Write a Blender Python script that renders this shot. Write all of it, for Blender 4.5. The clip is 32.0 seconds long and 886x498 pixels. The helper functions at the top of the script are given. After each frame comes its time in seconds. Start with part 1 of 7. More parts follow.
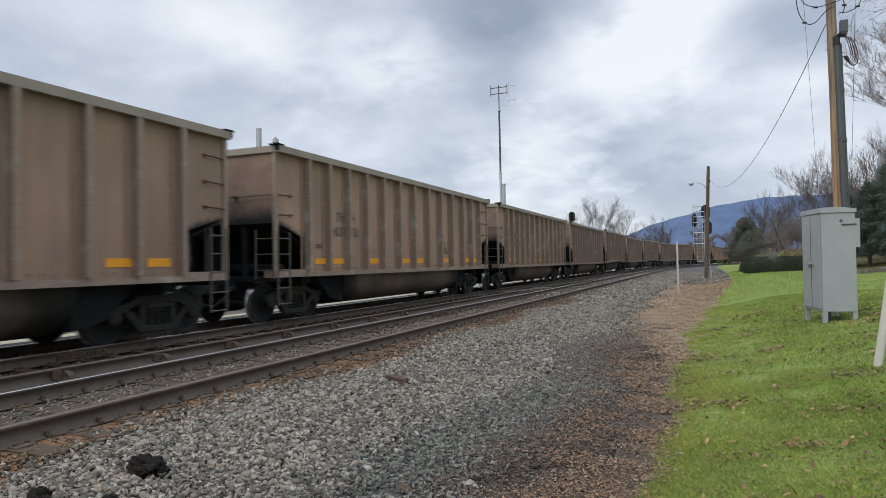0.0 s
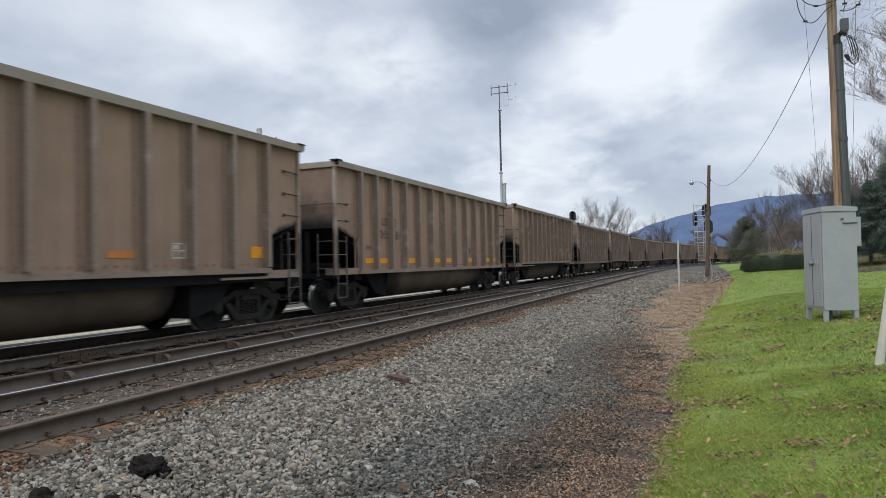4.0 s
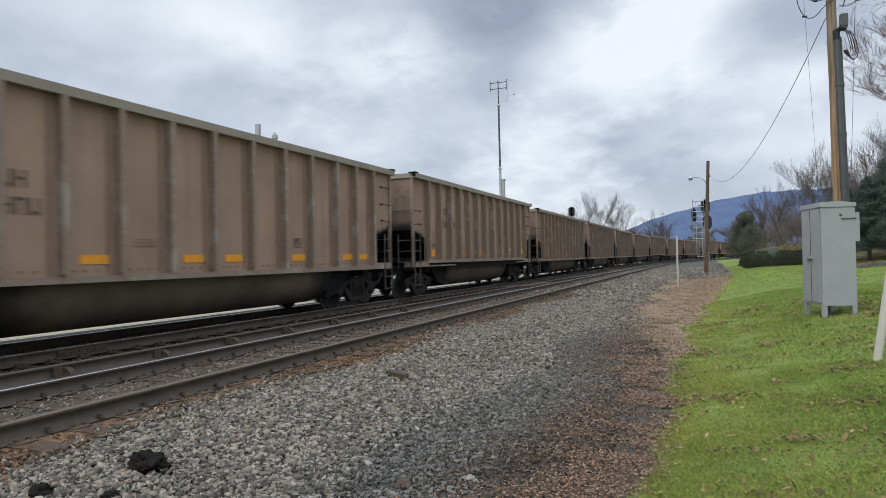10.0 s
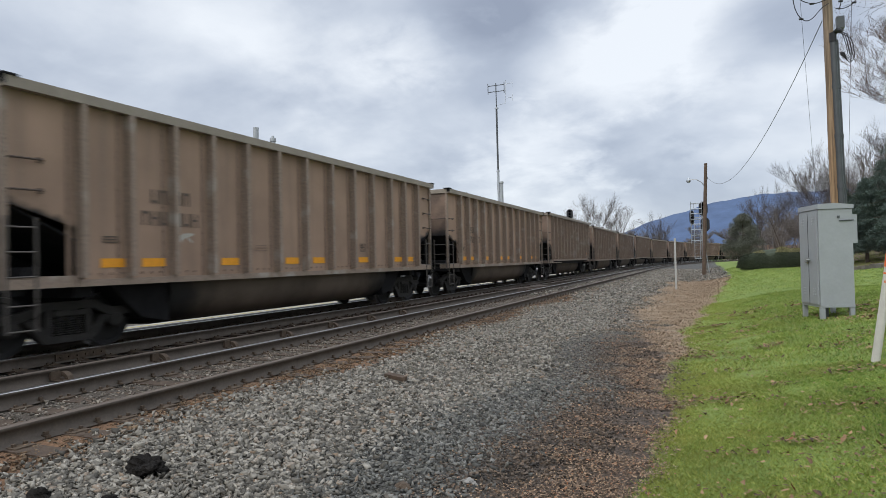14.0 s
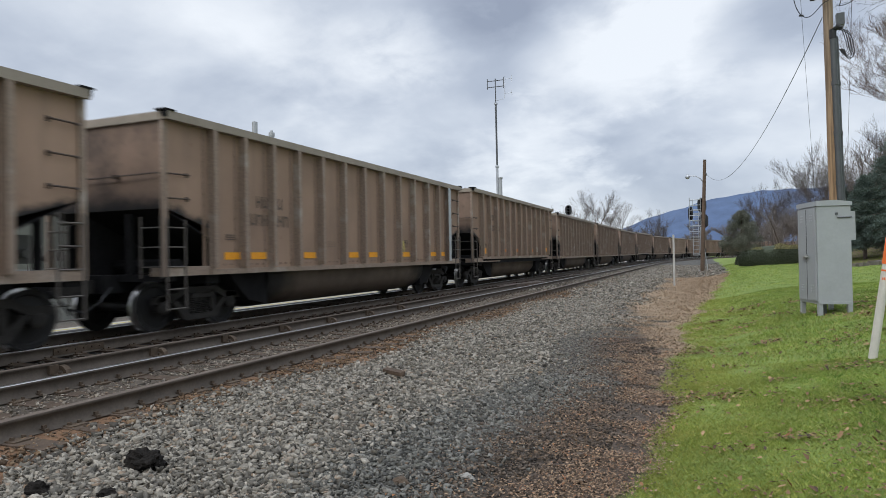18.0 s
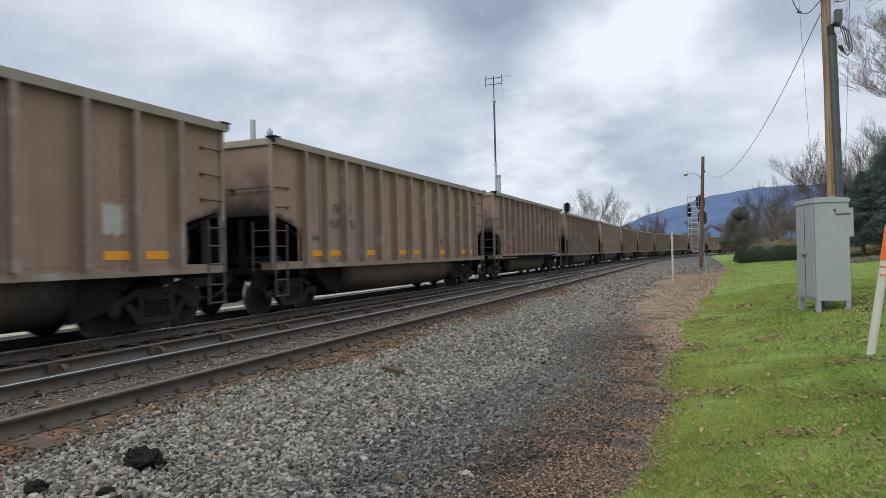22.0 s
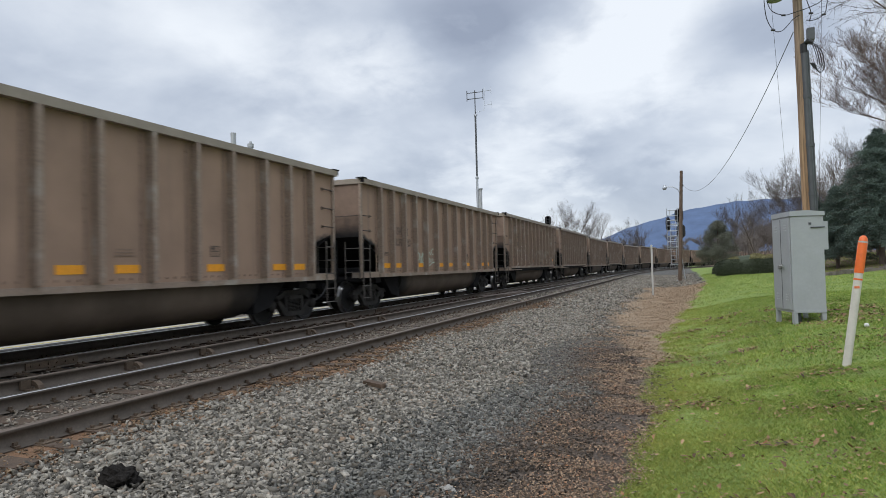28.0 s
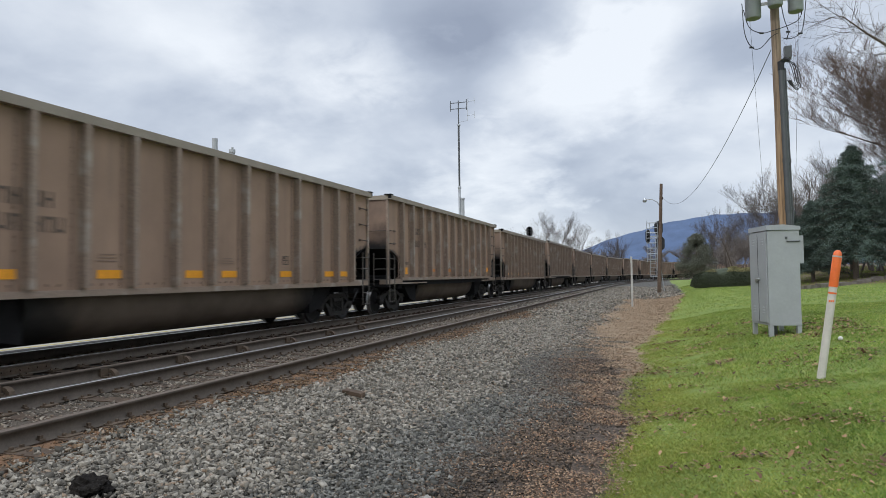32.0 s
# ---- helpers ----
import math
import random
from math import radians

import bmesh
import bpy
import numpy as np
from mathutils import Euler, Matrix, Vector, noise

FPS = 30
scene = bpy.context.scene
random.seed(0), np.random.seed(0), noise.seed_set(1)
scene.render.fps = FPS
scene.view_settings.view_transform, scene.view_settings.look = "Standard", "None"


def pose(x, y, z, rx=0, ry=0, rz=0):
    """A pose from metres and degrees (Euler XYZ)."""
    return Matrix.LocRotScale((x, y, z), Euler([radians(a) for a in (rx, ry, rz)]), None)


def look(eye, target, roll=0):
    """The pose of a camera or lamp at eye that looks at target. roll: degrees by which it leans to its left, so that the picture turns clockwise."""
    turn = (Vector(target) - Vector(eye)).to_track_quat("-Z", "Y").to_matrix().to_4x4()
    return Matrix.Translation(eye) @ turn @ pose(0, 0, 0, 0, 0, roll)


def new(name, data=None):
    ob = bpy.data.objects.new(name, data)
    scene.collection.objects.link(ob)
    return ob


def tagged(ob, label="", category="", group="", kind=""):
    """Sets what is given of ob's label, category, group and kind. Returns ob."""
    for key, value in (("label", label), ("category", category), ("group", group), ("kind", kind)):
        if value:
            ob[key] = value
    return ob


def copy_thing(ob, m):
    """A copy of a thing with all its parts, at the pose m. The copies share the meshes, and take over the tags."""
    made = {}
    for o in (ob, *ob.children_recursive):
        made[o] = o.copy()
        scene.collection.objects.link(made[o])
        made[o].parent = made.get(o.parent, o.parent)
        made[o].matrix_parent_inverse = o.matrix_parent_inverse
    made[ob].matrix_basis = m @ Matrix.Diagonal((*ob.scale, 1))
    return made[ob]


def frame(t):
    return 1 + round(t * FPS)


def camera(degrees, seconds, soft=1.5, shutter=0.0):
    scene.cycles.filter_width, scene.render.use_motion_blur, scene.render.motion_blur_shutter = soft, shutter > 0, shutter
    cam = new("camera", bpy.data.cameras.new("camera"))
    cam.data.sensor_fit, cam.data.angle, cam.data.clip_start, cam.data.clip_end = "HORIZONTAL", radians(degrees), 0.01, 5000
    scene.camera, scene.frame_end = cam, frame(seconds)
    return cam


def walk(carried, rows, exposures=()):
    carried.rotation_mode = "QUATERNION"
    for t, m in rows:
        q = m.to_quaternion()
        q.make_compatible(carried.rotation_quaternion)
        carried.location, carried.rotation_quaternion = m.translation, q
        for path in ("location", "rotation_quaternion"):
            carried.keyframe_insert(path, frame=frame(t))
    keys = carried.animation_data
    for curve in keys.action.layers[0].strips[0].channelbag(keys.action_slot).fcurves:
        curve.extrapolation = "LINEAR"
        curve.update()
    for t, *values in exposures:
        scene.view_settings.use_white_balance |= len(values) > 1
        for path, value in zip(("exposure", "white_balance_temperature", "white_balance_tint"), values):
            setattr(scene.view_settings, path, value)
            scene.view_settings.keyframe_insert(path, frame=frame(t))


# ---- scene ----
EYE = (0.0, 0.0, 1.297)
cam = camera(69.0, 32.0, soft=0.6, shutter=0.22)
walk(cam, [
    (0, look(EYE, (-7.647, 18.475, 1.728), -0.94)),
    (0.5, look(EYE, (-7.634, 18.481, 1.738), -0.99)),
    (1, look(EYE, (-7.659, 18.470, 1.735), -1.01)),
    (1.5, look(EYE, (-7.700, 18.454, 1.713), -1.03)),
    (2, look(EYE, (-7.698, 18.454, 1.711), -1.03)),
    (2.5, look(EYE, (-7.687, 18.459, 1.706), -1.03)),
    (3, look(EYE, (-7.685, 18.460, 1.713), -0.98)),
    (3.5, look(EYE, (-7.693, 18.456, 1.719), -1.04)),
    (5.5, look(EYE, (-7.581, 18.503, 1.707), -1.16)),
    (6, look(EYE, (-7.591, 18.499, 1.696), -1.13)),
    (6.5, look(EYE, (-7.619, 18.488, 1.663), -1.11)),
    (7, look(EYE, (-7.618, 18.489, 1.654), -1.18)),
    (7.5, look(EYE, (-7.606, 18.494, 1.656), -1.23)),
    (8, look(EYE, (-7.604, 18.495, 1.656), -1.21)),
    (8.5, look(EYE, (-7.609, 18.493, 1.639), -1.24)),
    (9, look(EYE, (-7.604, 18.496, 1.600), -1.19)),
    (9.5, look(EYE, (-7.605, 18.495, 1.580), -1.17)),
    (10, look(EYE, (-7.644, 18.479, 1.588), -1.12)),
    (10.5, look(EYE, (-7.685, 18.462, 1.579), -1.16)),
    (11, look(EYE, (-7.727, 18.445, 1.561), -1.24)),
    (11.5, look(EYE, (-7.717, 18.449, 1.576), -1.29)),
    (12, look(EYE, (-7.747, 18.436, 1.579), -1.24)),
    (12.5, look(EYE, (-7.722, 18.446, 1.614), -1.42)),
    (13, look(EYE, (-7.648, 18.476, 1.671), -1.38)),
    (13.5, look(EYE, (-7.595, 18.498, 1.664), -1.36)),
    (14, look(EYE, (-7.593, 18.499, 1.673), -1.26)),
    (14.5, look(EYE, (-7.561, 18.512, 1.684), -1.27)),
    (16.5, look(EYE, (-7.568, 18.511, 1.552), -1.10)),
    (17, look(EYE, (-7.594, 18.501, 1.529), -0.98)),
    (17.5, look(EYE, (-7.576, 18.508, 1.539), -1.00)),
    (18, look(EYE, (-7.558, 18.515, 1.529), -1.04)),
    (18.5, look(EYE, (-7.575, 18.509, 1.508), -1.09)),
    (19, look(EYE, (-7.595, 18.501, 1.490), -1.07)),
    (19.5, look(EYE, (-7.583, 18.506, 1.482), -1.09)),
    (20, look(EYE, (-7.575, 18.509, 1.486), -1.10)),
    (20.5, look(EYE, (-7.557, 18.516, 1.479), -1.10)),
    (21, look(EYE, (-7.553, 18.518, 1.465), -1.18)),
    (21.5, look(EYE, (-7.562, 18.515, 1.449), -1.10)),
    (22, look(EYE, (-7.521, 18.531, 1.456), -1.21)),
    (22.5, look(EYE, (-7.416, 18.573, 1.499), -1.16)),
    (23, look(EYE, (-7.384, 18.586, 1.503), -1.16)),
    (23.5, look(EYE, (-7.371, 18.591, 1.515), -1.13)),
    (24, look(EYE, (-7.317, 18.612, 1.535), -1.07)),
    (24.5, look(EYE, (-7.285, 18.624, 1.534), -1.07)),
    (25, look(EYE, (-7.260, 18.634, 1.566), -1.23)),
    (25.5, look(EYE, (-7.212, 18.651, 1.656), -1.21)),
    (27.5, look(EYE, (-7.049, 18.710, 1.805), -1.22)),
    (28, look(EYE, (-6.983, 18.733, 1.856), -1.31)),
    (28.5, look(EYE, (-6.943, 18.748, 1.860), -1.14)),
    (29, look(EYE, (-6.951, 18.745, 1.855), -1.17)),
    (29.5, look(EYE, (-6.861, 18.777, 1.894), -0.82)),
    (30, look(EYE, (-6.728, 18.822, 1.968), -0.56)),
    (30.5, look(EYE, (-6.622, 18.858, 2.035), -0.45)),
    (31, look(EYE, (-6.554, 18.879, 2.082), -0.63)),
    (31.5, look(EYE, (-6.474, 18.906, 2.110), -0.60)),
    (32, look(EYE, (-6.439, 18.917, 2.131), -0.61)),
])

# ---- world, sun ----
SUN_EL, SUN_AZ = radians(38), radians(200)
world = bpy.data.worlds.new("overcast_sky")
scene.world = world
world.use_nodes = True


class Nodes:
    """Short writing of node trees."""

    def __init__(self, tree):
        self.tree = tree
        tree.nodes.clear()

    def add(self, kind, ins=None, op=""):
        n = self.tree.nodes.new(kind)
        if op:
            n.operation = op
        for k, v in (ins or {}).items():
            if isinstance(v, bpy.types.NodeSocket):
                self.tree.links.new(v, n.inputs[k])
            else:
                n.inputs[k].default_value = v
        return n

    def math(self, op, a, b=0.0, c=0.0, clamp=False):
        n = self.add("ShaderNodeMath", {0: a, 1: b, 2: c}, op)
        n.use_clamp = clamp
        return n.outputs[0]

    def noise(self, vec, scale, detail=4.0, rough=0.55, dist=0.0):
        return self.add("ShaderNodeTexNoise", {"Vector": vec, "Scale": scale, "Detail": detail, "Roughness": rough, "Distortion": dist}).outputs[0]

    def ramp(self, fac, stops, interp="LINEAR"):
        n = self.add("ShaderNodeValToRGB", {0: fac})
        el = n.color_ramp.elements
        n.color_ramp.interpolation = interp
        for i, (p, c) in enumerate(stops):
            e = el[i] if i < 2 else el.new(p)
            e.position = p
            e.color = (c, c, c, 1) if isinstance(c, (int, float)) else (*c, 1)
        return n.outputs[0]

    def step(self, v, a, b):
        n = self.add("ShaderNodeMapRange", {"Value": v, "From Min": a, "From Max": b})
        n.interpolation_type = "SMOOTHSTEP"
        return n.outputs[0]

    def mix(self, fac, a, b, blend="MIX"):
        n = self.add("ShaderNodeMix")
        n.data_type, n.blend_type = "RGBA", blend
        for k, v in ((0, fac), (6, a), (7, b)):
            if isinstance(v, bpy.types.NodeSocket):
                self.tree.links.new(v, n.inputs[k])
            else:
                n.inputs[k].default_value = v if k == 0 else (*v, 1)
        return n.outputs[2]


def build_sky():
    g = Nodes(world.node_tree)
    way = g.add("ShaderNodeTexCoord").outputs["Generated"]
    sep = g.add("ShaderNodeSeparateXYZ", {0: way})
    up = g.math("MAXIMUM", sep.outputs[2], 0.0)
    deck = g.add("ShaderNodeCombineXYZ", {0: sep.outputs[0], 1: sep.outputs[1], 2: g.math("MULTIPLY", g.math("SQRT", up), 0.9)}).outputs[0]
    deck = g.add("ShaderNodeMapping", {"Vector": deck, "Location": (0.31, 0.0, 0.2), "Scale": (1.0, 1.0, 1.25)}).outputs[0]
    # a flat deck seen from below: forms draw together towards the horizon
    lift = g.math("ADD", up, 0.34)
    flat = g.add("ShaderNodeCombineXYZ", {0: g.math("DIVIDE", sep.outputs[0], lift), 1: g.math("DIVIDE", sep.outputs[1], lift), 2: 0.35}).outputs[0]
    big = g.noise(deck, 2.6, 4.0, 0.5, 0.3)
    mid = g.noise(flat, 2.0, 7.0, 0.50, 0.25)
    fine = g.noise(flat, 6.2, 6.0, 0.55, 0.2)
    dens = g.math("ADD", g.math("MULTIPLY", big, 0.22), g.math("ADD", g.math("MULTIPLY", mid, 0.54), g.math("MULTIPLY", fine, 0.22)))
    rag = g.math("MULTIPLY", g.math("SUBTRACT", fine, 0.5), 0.26)
    # heavier and thinner banks of the deck: way, width, weight
    for (x, y, z), r, k in (((-0.277, 0.891, 0.365), 0.17, 0.20), ((0.105, 0.945, 0.312), 0.13, 0.20), ((-0.739, 0.621, 0.261), 0.20, 0.09), ((-0.51, 0.775, 0.385), 0.12, 0.06), ((-0.281, 0.924, 0.250), 0.13, 0.08), ((-0.048, 0.994, 0.110), 0.13, 0.13),
                            ((-0.052, 0.975, 0.210), 0.14, 0.06), ((0.057, 0.983, 0.177), 0.12, 0.07), ((-0.377, 0.871, 0.315), 0.10, -0.14), ((-0.103, 0.953, 0.284), 0.17, -0.16), ((-0.231, 0.96, 0.157), 0.13, -0.14), ((-0.492, 0.806, 0.310), 0.18, -0.09), ((-0.151, 0.98, 0.135), 0.05, -0.08), ((-0.631, 0.705, 0.36), 0.2, -0.05), ((-0.05, 0.938, 0.342), 0.12, -0.15), ((0.05, 0.973, 0.225), 0.10, -0.10)):
        gap = g.add("ShaderNodeVectorMath", {0: way, 1: (x, y, z)}, "SUBTRACT").outputs[0]
        gap = g.add("ShaderNodeVectorMath", {0: gap, 1: (1.0, 1.0, 1.9)}, "MULTIPLY").outputs[0]
        far = g.math("ADD", g.add("ShaderNodeVectorMath", {0: gap}, "LENGTH").outputs["Value"], rag)
        dens = g.math("ADD", dens, g.math("MULTIPLY", g.math("SUBTRACT", 1.0, g.step(far, 0.0, r * 1.25)), k))
    cloud = g.ramp(dens, ((0.32, (0.80, 0.845, 0.905)), (0.43, (0.67, 0.72, 0.795)), (0.51, (0.555, 0.61, 0.70)), (0.61, (0.42, 0.475, 0.575)), (0.76, (0.29, 0.335, 0.43))))
    low = g.math("SUBTRACT", 1.0, g.step(up, 0.0, 0.12))
    cloud = g.mix(g.math("MULTIPLY", low, 0.35), cloud, (0.66, 0.72, 0.80))
    # an overcast deck is brightest overhead
    over = g.math("ADD", 1.0, g.math("MULTIPLY", g.step(up, 0.42, 0.95), 1.45))
    cloud = g.mix(1.0, cloud, g.add("ShaderNodeCombineXYZ", {0: over, 1: over, 2: over}).outputs[0], "MULTIPLY")
    sky = g.add("ShaderNodeTexSky")
    sky.sky_type, sky.sun_disc, sky.sun_elevation, sky.sun_rotation = "NISHITA", False, SUN_EL, SUN_AZ
    back_a = g.add("ShaderNodeBackground", {0: cloud, 1: 1.0})
    back_b = g.add("ShaderNodeBackground", {0: sky.outputs[0], 1: 0.08})
    both = g.add("ShaderNodeMixShader", {0: 0.9, 1: back_b.outputs[0], 2: back_a.outputs[0]})
    g.add("ShaderNodeOutputWorld", {0: both.outputs[0]})


build_sky()
sun = new("sun", bpy.data.lights.new("sun", "SUN"))
sun.data.energy, sun.data.angle, sun.data.color = 0.9, radians(25), (1.0, 0.97, 0.92)
sun.rotation_euler = (radians(90) - SUN_EL, 0, radians(180) - SUN_AZ + radians(0))
scene.view_settings.exposure = 0.22

# ---- materials ----


def material(name, build, rough=0.8, metal=0.0):
    m = bpy.data.materials.new(name)
    m.use_nodes = True
    g = Nodes(m.node_tree)
    bsdf = g.add("ShaderNodeBsdfPrincipled", {"Roughness": rough, "Metallic": metal})
    g.add("ShaderNodeOutputMaterial", {0: bsdf.outputs[0]})
    colour, bump = build(g, bsdf)
    if isinstance(colour, bpy.types.NodeSocket):
        g.tree.links.new(colour, bsdf.inputs["Base Color"])
    else:
        bsdf.inputs["Base Color"].default_value = (*colour, 1)
    if bump:
        height, dist = bump
        b = g.add("ShaderNodeBump", {"Height": height, "Distance": dist, "Strength": 0.8})
        g.tree.links.new(b.outputs[0], bsdf.inputs["Normal"])
    return m


def coords(g, kind="Object"):
    return g.add("ShaderNodeTexCoord").outputs[kind]


def world_pos(g):
    return g.add("ShaderNodeNewGeometry").outputs["Position"]


def tone(g, c, amount, seed):
    """colour c varied by a scalar socket around 0.5"""
    dark = tuple(v * (1 - amount) for v in c)
    light = tuple(min(1, v * (1 + amount)) for v in c)
    return g.mix(seed, dark, light)


def simple(name, c, rough=0.7, metal=0.0, amount=0.25, scale=6.0, bump=0.0, kind="Object", gloss=0.5):
    def build(g, bsdf):
        bsdf.inputs["Specular IOR Level"].default_value = gloss
        p = coords(g, kind) if kind == "Object" else world_pos(g)
        a, b = g.noise(p, scale, 5.0, 0.6), g.noise(p, scale * 9, 3.0, 0.6)
        s = g.ramp(g.math("ADD", g.math("MULTIPLY", a, 0.65), g.math("MULTIPLY", b, 0.35)), ((0.3, 0.0), (0.7, 1.0)))
        return tone(g, c, amount, s), ((b, bump) if bump else None)
    return material(name, build, rough, metal)


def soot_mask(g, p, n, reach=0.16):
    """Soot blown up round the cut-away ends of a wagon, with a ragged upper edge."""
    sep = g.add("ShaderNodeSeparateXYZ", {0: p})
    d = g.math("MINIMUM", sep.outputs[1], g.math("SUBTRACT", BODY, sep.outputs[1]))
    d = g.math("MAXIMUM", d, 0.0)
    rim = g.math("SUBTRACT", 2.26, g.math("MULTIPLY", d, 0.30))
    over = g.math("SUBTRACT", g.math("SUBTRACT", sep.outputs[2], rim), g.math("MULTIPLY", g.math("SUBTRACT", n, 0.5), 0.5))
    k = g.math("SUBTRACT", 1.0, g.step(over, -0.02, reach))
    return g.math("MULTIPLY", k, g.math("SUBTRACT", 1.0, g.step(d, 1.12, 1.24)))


def build_wagon_paint(g, bsdf):
    p = coords(g)
    rnd = g.add("ShaderNodeObjectInfo").outputs["Random"]
    off = g.add("ShaderNodeVectorMath", {0: p, 1: g.add("ShaderNodeCombineXYZ", {0: g.math("MULTIPLY", rnd, 37.0), 1: g.math("MULTIPLY", rnd, 91.0)}).outputs[0]}, "ADD").outputs[0]
    streak = g.add("ShaderNodeMapping", {"Vector": off, "Scale": (5.0, 5.0, 0.30)}).outputs[0]
    a = g.noise(off, 0.8, 5.0, 0.55)
    b = g.noise(streak, 0.7, 6.0, 0.60)
    c = g.noise(off, 26.0, 4.0, 0.65)
    base = tone(g, (0.335, 0.222, 0.155), 0.16, g.ramp(a, ((0.3, 0.0), (0.7, 1.0))))
    base = g.mix(g.ramp(b, ((0.50, 0.0), (0.74, 0.50))), base, (0.175, 0.124, 0.093))
    base = g.mix(g.ramp(g.math("MULTIPLY", b, c), ((0.33, 0.0), (0.45, 0.30))), base, (0.36, 0.285, 0.225))
    # scuffs and rust blooms
    spots = g.noise(off, 3.1, 5.0, 0.7)
    base = g.mix(g.ramp(spots, ((0.66, 0.0), (0.74, 0.5))), base, (0.22, 0.115, 0.065))
    tint = g.math("ADD", 0.90, g.math("MULTIPLY", rnd, 0.2))
    base = g.mix(1.0, base, g.add("ShaderNodeCombineXYZ", {0: tint, 1: tint, 2: tint}).outputs[0], "MULTIPLY")
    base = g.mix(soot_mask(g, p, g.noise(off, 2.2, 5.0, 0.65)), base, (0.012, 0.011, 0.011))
    g.tree.links.new(g.math("ADD", 0.55, g.math("MULTIPLY", c, 0.3)), bsdf.inputs["Roughness"])
    return base, (c, 0.002)


def build_sooty_shaded(g, bsdf):
    p = coords(g)
    rnd = g.add("ShaderNodeObjectInfo").outputs["Random"]
    off = g.add("ShaderNodeVectorMath", {0: p, 1: g.add("ShaderNodeCombineXYZ", {0: g.math("MULTIPLY", rnd, 37.0), 1: g.math("MULTIPLY", rnd, 91.0)}).outputs[0]}, "ADD").outputs[0]
    a, c = g.noise(off, 1.3, 5.0, 0.6), g.noise(off, 24.0, 4.0, 0.65)
    # side paint darkened by the shade between wagons; soot comes on top
    base = tone(g, (0.215, 0.146, 0.107), 0.25, g.ramp(a, ((0.3, 0.0), (0.7, 1.0))))
    base = g.mix(g.ramp(g.noise(off, 0.7, 5.0, 0.7), ((0.52, 0.0), (0.66, 0.7))), base, (0.070, 0.052, 0.042))
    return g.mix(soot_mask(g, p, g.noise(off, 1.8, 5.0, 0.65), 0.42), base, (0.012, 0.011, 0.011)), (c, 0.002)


PITCH, BODY = 16.15, 14.57
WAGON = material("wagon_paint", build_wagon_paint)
TAN_WAGON = simple("pale_tan_wagon_paint", (0.41, 0.305, 0.220), 0.65, 0.0, 0.22, 0.9, 0.002)
TAN_POST = simple("pale_tan_post_paint", (0.38, 0.295, 0.222), 0.6, 0.0, 0.25, 1.6, 0.002)
SOOTY_SHADED = material("sooty_shaded_wagon_end", build_sooty_shaded, 0.75)
CHORD = simple("wagon_chord_paint", (0.290, 0.246, 0.194), 0.6, 0.0, 0.18, 2.0, 0.002)


def build_post_paint(g, bsdf):
    p = coords(g)
    rnd = g.add("ShaderNodeObjectInfo").outputs["Random"]
    off = g.add("ShaderNodeVectorMath", {0: p, 1: g.add("ShaderNodeCombineXYZ", {0: g.math("MULTIPLY", rnd, 53.0), 2: g.math("MULTIPLY", rnd, 71.0)}).outputs[0]}, "ADD").outputs[0]
    a, b = g.noise(off, 1.6, 5.0, 0.6), g.noise(off, 22.0, 4.0, 0.65)
    base = tone(g, (0.275, 0.205, 0.155), 0.25, g.ramp(b, ((0.3, 0.0), (0.7, 1.0))))
    return g.mix(g.ramp(a, ((0.54, 0.0), (0.66, 0.75))), base, (0.40, 0.355, 0.30)), (b, 0.002)


POST = material("wagon_post_paint", build_post_paint, 0.6)
SEAM = simple("wagon_seam_grime", (0.245, 0.168, 0.122), 0.7, 0.0, 0.3, 3.0, 0.002)
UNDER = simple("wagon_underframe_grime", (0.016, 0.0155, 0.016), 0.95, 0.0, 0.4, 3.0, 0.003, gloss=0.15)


def build_tub_grime(g, bsdf):
    p = coords(g)
    rnd = g.add("ShaderNodeObjectInfo").outputs["Random"]
    off = g.add("ShaderNodeVectorMath", {0: p, 1: g.add("ShaderNodeCombineXYZ", {1: g.math("MULTIPLY", rnd, 91.0)}).outputs[0]}, "ADD").outputs[0]
    a, c = g.noise(off, 0.9, 5.0, 0.6), g.noise(off, 20.0, 4.0, 0.65)
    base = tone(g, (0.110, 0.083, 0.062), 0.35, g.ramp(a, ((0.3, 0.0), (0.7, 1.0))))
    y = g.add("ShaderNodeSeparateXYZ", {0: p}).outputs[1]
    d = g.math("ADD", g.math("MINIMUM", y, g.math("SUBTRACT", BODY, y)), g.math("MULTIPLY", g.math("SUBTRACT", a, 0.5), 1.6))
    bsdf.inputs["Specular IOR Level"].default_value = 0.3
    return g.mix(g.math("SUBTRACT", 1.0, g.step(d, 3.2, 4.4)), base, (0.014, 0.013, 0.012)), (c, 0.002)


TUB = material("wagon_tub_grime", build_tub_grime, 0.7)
CAST = simple("truck_cast_iron", (0.030, 0.027, 0.024), 0.75, 0.1, 0.5, 8.0, 0.003, gloss=0.3)
WHEEL = simple("wheel_steel", (0.014, 0.013, 0.013), 0.6, 0.2, 0.3, 6.0)
TYRE = simple("polished_tyre", (0.40, 0.39, 0.38), 0.32, 0.95, 0.2, 5.0)
GRAB = simple("grab_iron", (0.075, 0.052, 0.040), 0.6, 0.2, 0.3, 10.0)
LADDER = simple("worn_ladder_steel", (0.115, 0.100, 0.088), 0.5, 0.3, 0.25, 9.0)
VALVE = simple("brake_gear_grey", (0.050, 0.050, 0.044), 0.6, 0.1, 0.3, 5.0)
ORANGE = simple("orange_reflector", (0.82, 0.34, 0.018), 0.5, 0.0, 0.22, 4.0)
WHITE_SPRAY = simple("white_spray", (0.60, 0.56, 0.50), 0.7, 0.0, 0.25, 5.0)
